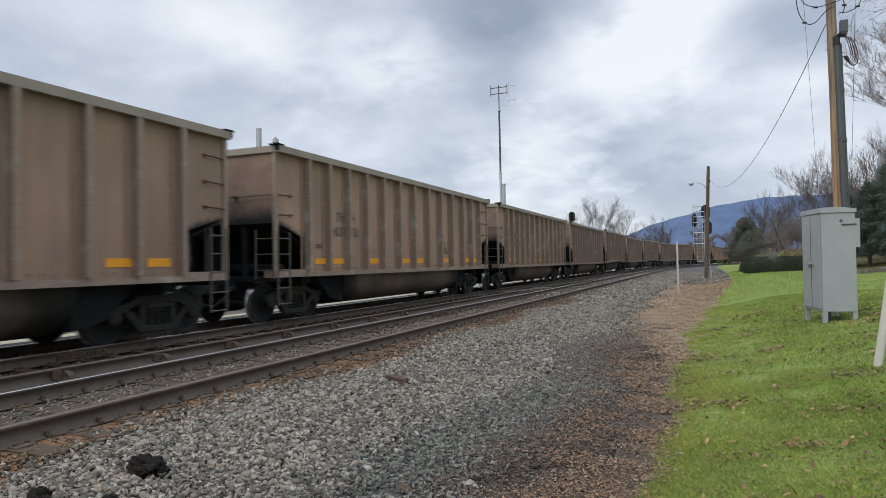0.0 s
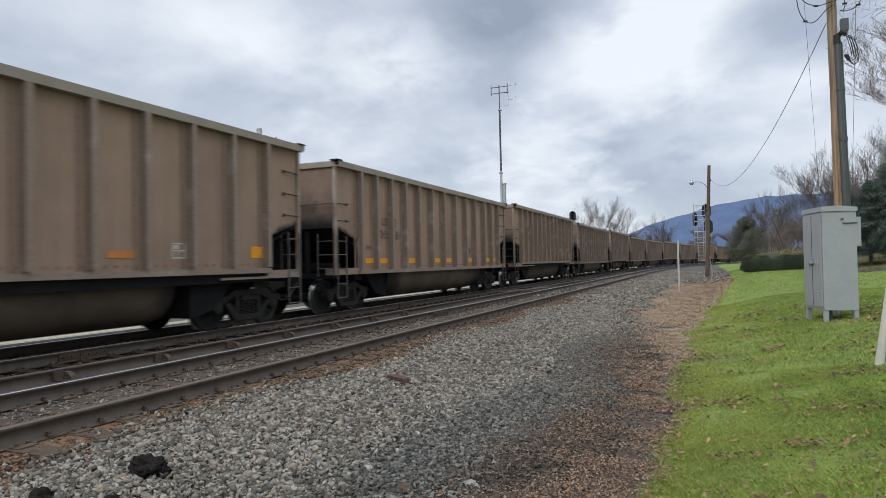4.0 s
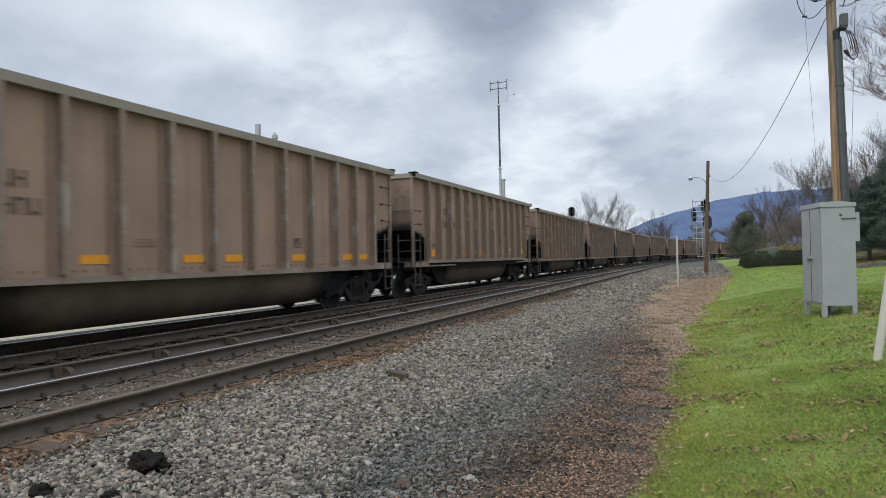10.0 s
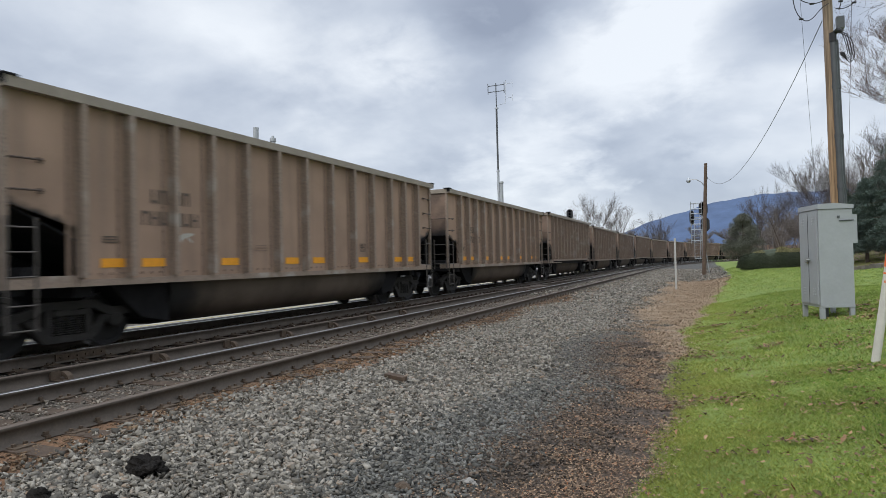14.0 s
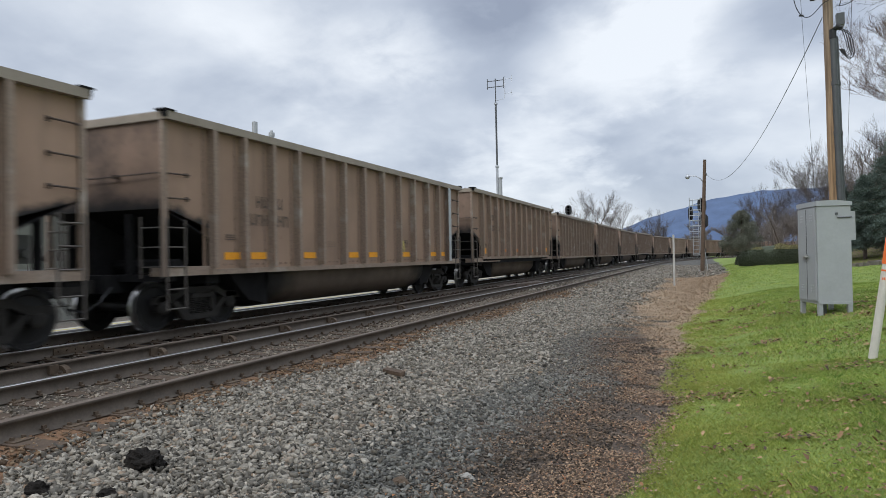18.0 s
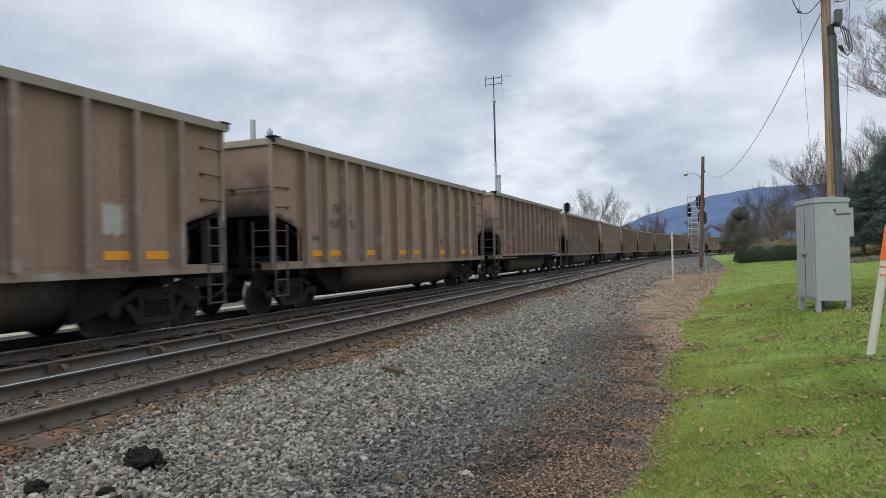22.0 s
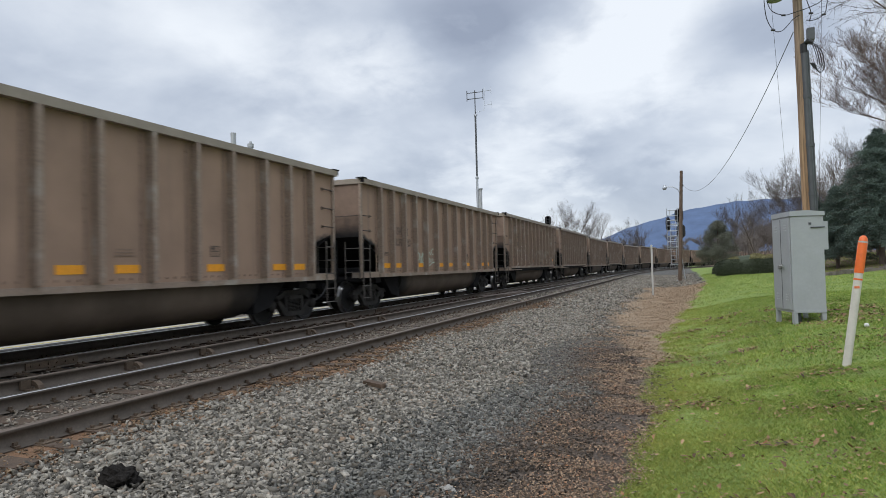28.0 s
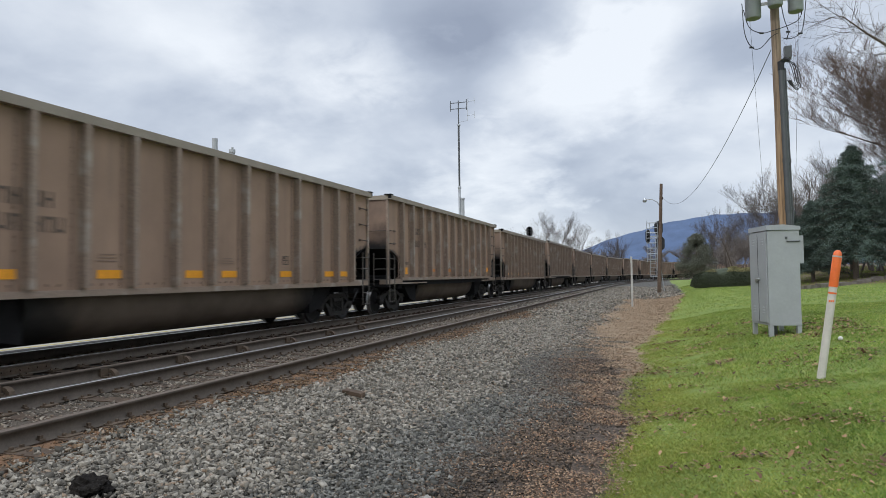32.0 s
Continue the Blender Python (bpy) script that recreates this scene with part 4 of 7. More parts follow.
scrawl(4, 5, BAY[3], BAY[3] + 0.6, 1.5, 1.75, 2, WHITE_SPRAY, 0.03, WHITE)
# a small white tag of three joined letters over a star
strokes(6, [((8.50, 1.71), (8.47, 2.07), (8.62, 2.03), (8.66, 1.90), (8.53, 1.86)), ((8.55, 1.87), (8.70, 1.70), (8.82, 1.70)),
            ((8.67, 1.72), (8.74, 2.03), (8.82, 2.05), (8.90, 1.74)), ((8.72, 1.85), (8.86, 1.86)), ((8.90, 1.74), (8.98, 1.68), (9.20, 2.03), (9.00, 2.02)),
            ((8.50, 1.70), (8.85, 1.72), (9.10, 1.70), (9.25, 1.56)), ((8.80, 1.68), (8.84, 1.49)), ((8.90, 1.68), (8.78, 1.52)), ((8.74, 1.66), (8.96, 1.60)), ((9.46, 1.75), (9.44, 1.66), (9.38, 1.60))], WHITE_SPRAY, 0.026, "white spray-painted tag over a small star", -0.09)
strokes(6, [((6.05, 2.04), (6.20, 1.86), (6.42, 1.62), (6.60, 1.36)), ((5.4, 1.9), (5.75, 2.25), (6.05, 2.04))], PALE_PATCH, 0.07, "faint white spray-painted arc", -0.09)
scrawl(6, 9, BAY[6] + 0.2, BAY[7] - 0.2, 2.9, 3.4, 3, FADED, 0.05)
scrawl(7, 10, BAY[5] + 0.15, BAY[5] + 0.85, 1.5, 2.05, 2, WHITE_SPRAY, 0.04, WHITE)
scrawl(8, 11, 0.32, 1.05, 3.2, 3.6, 4, WHITE_SPRAY, 0.035, WHITE)
scrawl(8, 41, 0.45, 0.95, 2.75, 3.15, 2, WHITE_SPRAY, 0.035, WHITE)
scrawl(8, 42, 0.65, 1.12, 2.45, 2.68, 3, WHITE_SPRAY, 0.03, WHITE)
# an eye with lashes
strokes(8, [((5.48, 1.58), (5.60, 1.68), (5.83, 1.73), (6.05, 1.66), (6.22, 1.52))], WHITE_SPRAY, 0.075, "white spray-painted eyelid", -0.23)
strokes(8, [((5.58, 1.68), (5.55, 1.90), (5.47, 2.04)), ((5.80, 1.75), (5.84, 1.95), (5.88, 2.03)), ((5.93, 1.74), (6.02, 1.92), (6.03, 2.06)), ((6.08, 1.68), (6.16, 1.88), (6.17, 2.0)), ((6.14, 1.64), (6.24, 1.76), (6.25, 1.84))], WHITE_SPRAY, 0.03, "white spray-painted lashes", -0.23)
strokes(8, [((5.88, 1.66), (5.96, 1.56), (5.90, 1.42)), ((5.96, 1.62), (6.08, 1.50), (5.98, 1.38)), ((6.05, 1.58), (6.18, 1.50), (6.05, 1.42))], WHITE_SPRAY, 0.08, "white spray-painted eye corner", -0.23)
strokes(8, [((5.60, 1.62), (5.64, 1.42)), ((5.72, 1.64), (5.76, 1.40))], DARK_SPRAY, 0.06, "dark spray-painted iris", -0.23)
patch(8, 12, BAY[1] + 0.1, BAY[1] + 0.5, 1.75, 2.15, WHITE_SPRAY, "white painted bubble shape")
strokes(8, [((2.15, 1.60), (2.30, 1.85), (2.55, 1.93), (2.80, 1.85), (2.95, 1.62))], WHITE_SPRAY, 0.15, "white spray-painted arch", -0.23)
strokes(8, [((5.02, 1.66), (4.86, 1.60), (4.95, 1.50), (5.10, 1.46), (5.02, 1.36), (4.84, 1.40)), ((4.55, 1.40), (4.62, 1.68), (4.72, 1.42), (4.80, 1.66)), ((3.55, 1.38), (3.60, 1.66), (3.80, 1.40), (3.85, 1.66)), ((4.35, 1.66), (4.20, 1.55), (4.34, 1.40))], WHITE_SPRAY, 0.075, "thick white spray-painted letter shapes", -0.23)
for j, q in ((4, 16), (5, 17), (8, 18), (11, 19)):
    patch(13, q, bay_mid(j) - 0.28, bay_mid(j) + 0.28, 1.9, 2.25, PALE_PATCH, "pale painted-out patch")
scrawl(14, 20, BAY[3], BAY[3] + 0.5, 1.75, 1.9, 2, PALE_PATCH, 0.03)
scrawl(18, 21, BAY[9] + 0.15, BAY[9] + 0.5, 1.45, 1.80, 2, YELLOW_SPRAY, 0.045, "yellowish spray-painted squiggle")
patch(20, 22, BAY[5] + 0.05, BAY[7] - 0.1, 1.42, 2.05, PALE_PATCH, "pale painted-out patch")
patch(20, 23, BAY[8] + 0.25, BAY[8] + 0.7, 1.45, 1.8, PALE_PATCH, "pale painted-out patch")
patch(21, 24, 11.75, 12.35, 1.70, 2.22, PALE_PATCH, "pale painted-out patch")
# big looping dark letters
strokes(23, [((8.55, 2.02), (8.82, 2.18), (9.05, 2.05), (9.09, 1.86), (8.92, 1.66), (8.72, 1.72)), ((8.85, 1.70), (8.92, 1.55), (8.97, 1.38)), ((9.06, 2.02), (9.20, 2.06), (9.35, 2.02), (9.51, 1.76), (9.72, 2.11), (9.87, 1.78)),
             ((10.05, 2.09), (9.88, 2.0), (9.90, 1.75), (10.05, 1.63), (10.25, 1.72), (10.28, 1.92), (10.16, 2.07), (10.02, 2.09)), ((9.46, 1.66), (9.62, 1.74), (9.80, 1.66), (9.88, 1.46), (9.86, 1.34)), ((10.36, 1.40), (10.46, 1.55), (10.62, 1.62), (10.72, 1.48), (10.74, 1.36)),
             ((7.4, 1.5), (7.55, 2.0), (7.9, 2.1), (8.1, 1.8), (7.9, 1.55)), ((6.5, 2.0), (6.75, 1.6), (7.0, 2.05), (7.15, 1.5))], DARK_SPRAY, 0.042, DARK, -0.16)
strokes(23, [((11.57, 2.05), (11.65, 2.20), (11.75, 1.85), (11.60, 1.80), (11.80, 2.15), (11.95, 1.90), (11.70, 1.70), (12.0, 1.95), (12.39, 2.0), (12.15, 1.80), (12.0, 1.62), (11.80, 1.62)), ((11.62, 1.72), (11.75, 1.60), (12.0, 1.52), (12.1, 1.66))], DARK_SPRAY, 0.028, "dark spray-painted scribble", -0.16)
for j, shapes, thin_lines in (
        (8, (((-0.38, 2.15), (0.05, 1.95), (0.12, 1.82), (-0.30, 1.86)), ((0.18, 1.45), (0.33, 1.45), (0.35, 2.22), (0.20, 2.20)), ((-0.36, 1.42), (0.33, 1.42), (0.20, 1.60), (-0.28, 1.58))), ()),
        (9, (((-0.30, 2.08), (0.32, 2.14), (0.27, 1.95), (-0.22, 1.92)), ((-0.25, 1.62), (0.05, 1.78), (0.0, 1.55), (-0.20, 1.48))), (((-0.28, 2.05), (0.20, 1.50)), ((0.30, 2.10), (-0.25, 1.48)), ((0.30, 2.1), (0.28, 1.5)))),
        (10, (((-0.24, 1.48), (0.22, 1.48), (0.02, 1.86)),), (((-0.32, 2.0), (0.32, 2.0)), ((-0.30, 2.0), (0.0, 1.55)), ((0.30, 2.0), (0.02, 1.55)), ((0.0, 2.16), (0.0, 1.5)))),
        (11, (((-0.32, 2.02), (0.32, 1.92), (0.06, 1.62), (-0.26, 1.56)),), (((0.30, 1.95), (-0.1, 1.45)),))):
    bm = bmesh.new()
    c = bay_mid(j)
    for outline in shapes:
        bm.faces.new([bm.verts.new((FACE + 0.003, c + y, z)) for y, z in outline])
    for line in thin_lines:
        ribbon(bm, [(c + y, z) for y, z in line], 0.045)
    part("graffiti", bm, WHITE_SPRAY, WAGONS[24], "white spray-painted letter shape")
strokes(28, [((5.58, 1.92), (5.47, 1.86), (5.50, 1.72), (5.62, 1.76)), ((5.66, 1.92), (5.70, 1.76), (5.80, 1.86), (5.90, 1.76), (5.96, 1.95)), ((6.16, 1.98), (6.03, 1.96), (6.02, 1.80), (6.16, 1.78)),
             ((5.50, 1.62), (5.66, 1.60), (5.56, 1.48), (5.66, 1.42), (5.45, 1.33), (5.80, 1.38), (6.05, 1.46), (6.34, 1.50), (6.33, 1.60)), ((5.78, 1.64), (5.80, 1.46), (5.92, 1.62), (5.95, 1.46)), ((6.05, 1.62), (6.10, 1.46), (6.20, 1.60))], MINT_SPRAY, 0.034, "pale green spray-painted scrawl", -0.36)
scrawl(28, 31, BAY[4] + 0.15, BAY[4] + 0.9, 1.4, 1.85, 4, MINT_SPRAY, 0.035, "pale green spray-painted scrawl")
# tall white letters, a face of loops, then dark block letters
strokes(29, [((2.72, 2.02), (2.95, 2.28), (3.20, 2.26), (3.32, 1.97), (3.15, 1.76), (2.98, 1.74)), ((2.74, 2.0), (2.95, 1.75), (3.25, 1.60), (3.42, 1.36), (3.10, 1.30)), ((3.30, 2.10), (3.50, 2.26), (3.75, 2.18)),
             ((3.78, 2.18), (3.86, 1.80), (3.80, 1.32), (4.02, 1.50), (4.08, 2.10), (3.92, 2.22)), ((4.12, 1.40), (4.12, 2.30), (4.42, 2.36), (4.52, 2.05), (4.20, 1.80), (4.45, 1.60), (4.62, 1.32)),
             ((4.48, 2.28), (4.62, 2.24), (4.72, 2.0), (4.80, 2.2), (4.96, 2.56), (5.10, 2.35), (5.22, 2.12)), ((4.72, 1.86), (4.82, 2.08), (5.0, 2.14), (5.20, 2.05), (5.31, 1.75), (5.22, 1.45), (5.0, 1.32), (4.70, 1.32)),
             ((5.20, 2.22), (5.28, 2.46), (5.40, 2.55), (5.62, 2.52), (5.80, 2.25), (5.70, 1.90)), ((5.34, 1.95), (5.55, 1.82), (5.68, 1.78), (5.80, 1.72), (5.96, 1.39), (5.75, 1.34)),
             ((5.75, 1.70), (5.85, 1.95), (6.02, 2.02), (6.20, 1.90), (6.20, 1.68), (6.02, 1.54), (5.85, 1.58), (5.88, 1.74))], WHITE_SPRAY, 0.032, WHITE, -0.46)
strokes(29, [((2.72, 1.44), (2.85, 1.52), (2.90, 1.38), (3.02, 1.50), (3.10, 1.38), (3.22, 1.52), (3.30, 1.40))], WHITE_SPRAY, 0.022, WHITE, -0.46)
strokes(29, [((6.40, 1.62), (6.44, 2.22), (6.75, 2.26), (7.05, 2.16), (7.20, 2.26), (7.38, 2.24), (7.38, 1.92), (7.12, 1.90), (7.14, 1.62), (7.0, 1.50), (6.85, 1.82), (6.42, 1.62)), ((7.45, 2.12), (7.36, 1.72), (7.50, 1.56), (7.75, 1.54)),
             ((7.62, 2.30), (7.85, 2.12), (7.90, 1.80), (7.72, 1.55)), ((8.05, 1.45), (8.06, 2.15), (8.18, 2.22), (8.30, 2.0), (8.25, 1.62), (8.15, 1.45)), ((8.42, 1.40), (8.45, 2.18), (8.70, 2.28), (8.92, 2.18), (8.98, 1.92), (8.80, 1.65), (8.48, 1.58)), ((8.7, 1.62), (8.95, 1.50), (9.0, 1.40)),
             ((9.12, 1.42), (9.15, 2.16), (9.40, 2.26), (9.72, 2.20), (9.70, 1.9)), ((9.40, 2.05), (9.42, 1.45), (9.55, 1.45), (9.56, 2.05), (9.42, 2.08)), ((10.0, 1.95), (10.08, 2.12), (10.22, 2.10), (10.28, 1.85), (10.12, 1.75), (10.02, 1.9)), ((10.10, 1.92), (10.18, 1.85), (10.10, 1.55))], DARK_SPRAY, 0.042, DARK, -0.46)
scrawl(32, 36, BAY[6], BAY[6] + 0.8, 1.5, 2.0, 3, PALE_PATCH, 0.04)
# one wagon wears a paler tan coat
for o in WAGONS[25].children:
    coat = {"side_wall": TAN_WAGON, "side_post": TAN_POST, "riveted_seam": TAN_POST, "side_sill": TAN_POST, "corner_post": TAN_POST}.get(o.name.split(".")[0])
    if coat:
        o.material_slots[0].link = "OBJECT"
        o.material_slots[0].material = coat
# one replaced post of bare galvanised steel
bm = bmesh.new()
add_box(bm, HW + 0.167, HW + 0.180, POSTS["newer"][12] - 0.17, POSTS["newer"][12] + 0.06, 1.14, 3.79)
for i in range(15):
    add_tube(bm, [(HW + 0.18, POSTS["newer"][12] - 0.14, 1.25 + 0.17 * i), (HW + 0.195, POSTS["newer"][12] - 0.14, 1.25 + 0.17 * i)], 0.016, 6)
part("replacement_post", bm, SILVER, WAGONS[18], "bare galvanised replacement post")
# a tag on the belly of one wagon
tag = bpy.data.curves.new("tag", "FONT")
tag.body, tag.size, tag.align_x, tag.offset = "FUZZ", 0.46, "CENTER", 0.012
tag_ob = bpy.data.objects.new("tag", tag)
tag_mesh = bpy.data.meshes.new_from_object(tag_ob)
tag_mesh.materials.clear()
tag_mesh.materials.append(PINK_SPRAY)
bpy.data.objects.remove(tag_ob)
o = part("graffiti", tag_mesh, None, WAGONS[8], "pinkish spray-painted word")
o.matrix_basis = pose(1.19, 6.37, 0.68, 90, 0, 90)


# ---- track details ----


def stand(x, y):
    return float(ground_z(x, y))


def build_guard_rail():
    t = thing("crossover_rail", "rusty crossover rail held by bolted rail braces", "railway rail", kind="structure")

    def off(s):
        bend = 0.0 if s > 10 else 0.0006 * (10 - s) ** 2
        return (-7.98 - TRAIN_X) - bend * 0.25
    rail(t, off, -20, 31, RAIL_DULL)
    bm = bmesh.new()
    add_box(bm, 0.035, 0.20, -0.10, 0.10, -0.165, -0.145)
    add_box(bm, 0.015, 0.06, -0.13, 0.0, -0.145, -0.03)
    pts = [(0.05, -0.045), (0.12, -0.06), (0.17, -0.10), (0.19, -0.15), (0.13, -0.15), (0.11, -0.115), (0.05, -0.10)]
    add_prism(bm, pts, 0.01, 0.09, "y")
    bevelled(bm, 0.008)
    add_tube(bm, [(0.15, -0.06, -0.15), (0.15, -0.06, -0.11)], 0.018, 6)
    brace = as_mesh("rail_brace", bm, PLATE)
    for y in (1.4, 2.9, 4.4, 5.95, 7.6, 9.2, 10.85, 12.6, 14.4, 16.2):
        o = part("rail_brace", brace, None, t)
        o.matrix_basis = pose(-7.98, y, 0)
    # frog casting beyond
    f = thing("track_frog", "flat cast steel frog between the two tracks", "track frog", at=(-8.05, 29.5, -0.17), kind="structure")
    bm = bmesh.new()
    add_prism(bm, [(-0.55, -2.4), (-0.1, -2.4), (0.75, 2.6), (0.2, 2.8)], 0.0, 0.15, "z")
    add_box(bm, -0.9, 1.1, -0.35, -0.05, 0.0, 0.1)
    add_box(bm, -0.9, 1.1, 0.6, 0.9, 0.0, 0.1)
    bevelled(bm, 0.02)
    part("casting", bm, RAIL_DULL, f)
    # closure rails run on from the frog to the near track
    c = thing("closure_rail", "thin rusty closure rail joining the near track", "railway rail", kind="structure")
    rail(c, lambda s: (-8.0 - TRAIN_X) + 0.95 * smooth_step(s, 31, 52), 31, 52, RAIL_DULL)
    # clamps on the web of the polished rail, and joint bars
    bm = bmesh.new()
    add_box(bm, 0.014, 0.085, -0.022, 0.022, -0.17, -0.145)
    add_box(bm, 0.03, 0.06, -0.018, 0.018, -0.16, -0.115)
    bevelled(bm, 0.008)
    clip = as_mesh("rail_anchor", bm, PLATE)
    for k in range(52):
        y = 2.2 + k * 0.52 + 0.15
        for x in (NEAR_X - 0.755, NEAR_X + 0.755):
            o = part("rail_anchor", clip, None, near_track)
            o.matrix_basis = pose(x, y, 0)
    bm = bmesh.new()
    add_box(bm, 0.012, 0.04, -0.45, 0.45, -0.145, -0.045)
    for k in range(6):
        add_tube(bm, [(0.03, -0.375 + 0.15 * k, -0.09), (0.065, -0.375 + 0.15 * k, -0.09)], 0.018, 6)
    bar = as_mesh("joint_bar", bm, PLATE)
    for x, y in ((TRAIN_X + 0.755, 19.5), (TRAIN_X + 0.755, 7.5), (NEAR_X - 0.755, 16.4), (NEAR_X + 0.755, 23.6)):
        o = part("joint_bar", bar, None, near_track if x > -8 else train_track)
        o.matrix_basis = pose(x, y, 0)


build_guard_rail()


def build_platform():
    me = strip_mesh("kerb_strip", [(-4.15, -0.7), (-3.42, -0.7), (-3.40, -0.30), (-3.44, -0.27), (-4.15, -0.27)], -60, 140, 0.0, [CONCRETE])
    tagged(new("kerb_strip", me), "pale concrete kerb strip beyond the train", "pavement", kind="structure")
    me = strip_mesh("far_pavement", [(-9.0, -0.7), (-4.17, -0.7), (-4.17, -0.28), (-9.0, -0.28)], 27, 140, 0.0, [CONCRETE])
    tagged(new("far_pavement", me), "pale concrete pavement beyond the train", "pavement", kind="structure")
    me = strip_mesh("painted_line", [(-3.86, -0.268), (-3.72, -0.268), (-3.72, -0.266), (-3.86, -0.266)], -60, 140, 0.0, [YELLOW])
    tagged(new("painted_line", me), "worn yellow line painted on the concrete", "road marking", kind="structure")


build_platform()

# ---- cabinet, poles, posts ----


def build_cabinet():
    c = thing("signal_cabinet", "weathered grey metal equipment cabinet on short legs on the lawn", "cabinet", at=(2.04, 13.83, stand(2.1, 13.8)), turn=13.6)
    z0 = 0.12 - stand(2.1, 13.8)
    W, D, H0, H1 = 0.285, 0.42, z0 + 0.19, z0 + 1.96
    bm = bmesh.new()
    add_box(bm, -W, W, -D, D, H0, H1)
    bevelled(bm, 0.008, 2)
    part("body", bm, CABINET, c)
    bm = bmesh.new()
    add_prism(bm, [(-W - 0.02, H1 + 0.006), (W + 0.02, H1 + 0.006), (W + 0.02, H1 + 0.075), (0, H1 + 0.110), (-W - 0.02, H1 + 0.095)], -D - 0.022, D + 0.022, "y")
    bevelled(bm, 0.01, 2)
    part("roof", bm, CABINET, c)
    door = None
    bm = bmesh.new()
    add_box(bm, -W - 0.022, -W - 0.004, -D + 0.03, D - 0.03, H0 + 0.05, H1 - 0.03)
    bevelled(bm, 0.006)
    door = part("door", bm, CABINET, c)
    bm = bmesh.new()
    add_box(bm, -W - 0.028, -W - 0.022, -0.01, -0.004, H0 + 0.06, H1 - 0.04)
    part("door_seam", bm, CABINET_DARK, door)
    for yy in (-0.24, 0.20):
        for zz in (H1 - 0.26, H0 + 0.22):
            bm = bmesh.new()
            for k in range(3):
                for dy in (-0.035, 0.035):
                    add_box(bm, -W - 0.032, -W - 0.02, yy + dy - 0.012, yy + dy + 0.012, zz + k * 0.05, zz + k * 0.05 + 0.02)
            part("louvre", bm, SILVER, door, "bright louvre slots")
    bm = bmesh.new()
    add_box(bm, -W - 0.045, -W - 0.02, -0.07, 0.07, 1.02 + z0, 1.09 + z0)
    add_tube(bm, [(-W - 0.06, -0.02, 1.05 + z0), (-W - 0.06, -0.16, 1.05 + z0)], 0.014, 8)
    add_box(bm, -W - 0.07, -W - 0.03, 0.03, 0.08, 0.99 + z0, 1.06 + z0)
    part("handle", bm, STEEL, door, "steel latch handle with a padlock")
    bm = bmesh.new()
    add_box(bm, W + 0.004, W + 0.085, -D + 0.02, -D + 0.42, H1 - 0.62, H1 - 0.10)
    bevelled(bm, 0.012, 2)
    box = part("meter_box", bm, CABINET, c)
    bm = bmesh.new()
    add_box(bm, W + 0.087, W + 0.10, -D + 0.1, -D + 0.2, H1 - 0.28, H1 - 0.12)
    part("hasp", bm, STEEL, box)
    bm = bmesh.new()
    add_tube(bm, [(0.06, -D - 0.012, H1 - 0.21), (0.30, -D - 0.012, H1 - 0.205)], 0.012, 6)
    add_box(bm, 0.03, 0.07, -D - 0.02, -D - 0.002, H1 - 0.16, H1 - 0.12)
    part("bracket", bm, CONDUIT, c)
    bm = bmesh.new()
    add_box(bm, -W, W, -D - 0.014, -D - 0.004, H0 + 0.0, H0 + 0.045)
    part("base_lip", bm, CABINET, c)
    for sx in (-1, 1):
        for sy in (-1, 1):
            bm = bmesh.new()
            add_box(bm, sx * W - sx * 0.075, sx * W, sy * D - sy * 0.075, sy * D, z0 - 0.28, H0 - 0.004)
            part("leg", bm, CABINET, c)
    bm = bmesh.new()
    add_tube(bm, [(-0.12, -0.2, z0 - 0.2), (-0.12, -0.2, H0)], 0.055, 10)
    part("cable_duct", bm, CONDUIT, c)


build_cabinet()


def sag(p, q, drop, n=24):
    p, q = Vector(p), Vector(q)
    return [p.lerp(q, i / n) - Vector((0, 0, drop * 4 * (i / n) * (1 - i / n))) for i in range(n + 1)]


def wire(name, label, p, q, drop, r=0.008, mat=None):
    ob = thing(name, label, "cable")
    bm = bmesh.new()
    add_tube(bm, sag(p, q, drop), r, 5)
    part("strand", bm, mat or BLACK, ob)


def flowing(pts, n=6):
    """Points of a smooth curve through pts."""
    p = [Vector(q) for q in pts]
    p = [p[0] * 2 - p[1]] + p + [p[-1] * 2 - p[-2]]
    out = []
    for a, b, c, d in zip(p, p[1:], p[2:], p[3:]):
        for i in range(n):
            u = i / n
            out.append(0.5 * (b * 2 + (c - a) * u + (a * 2 - b * 5 + c * 4 - d) * u * u + (b * 3 - a - c * 3 + d) * u ** 3))
    return out + [p[-2]]


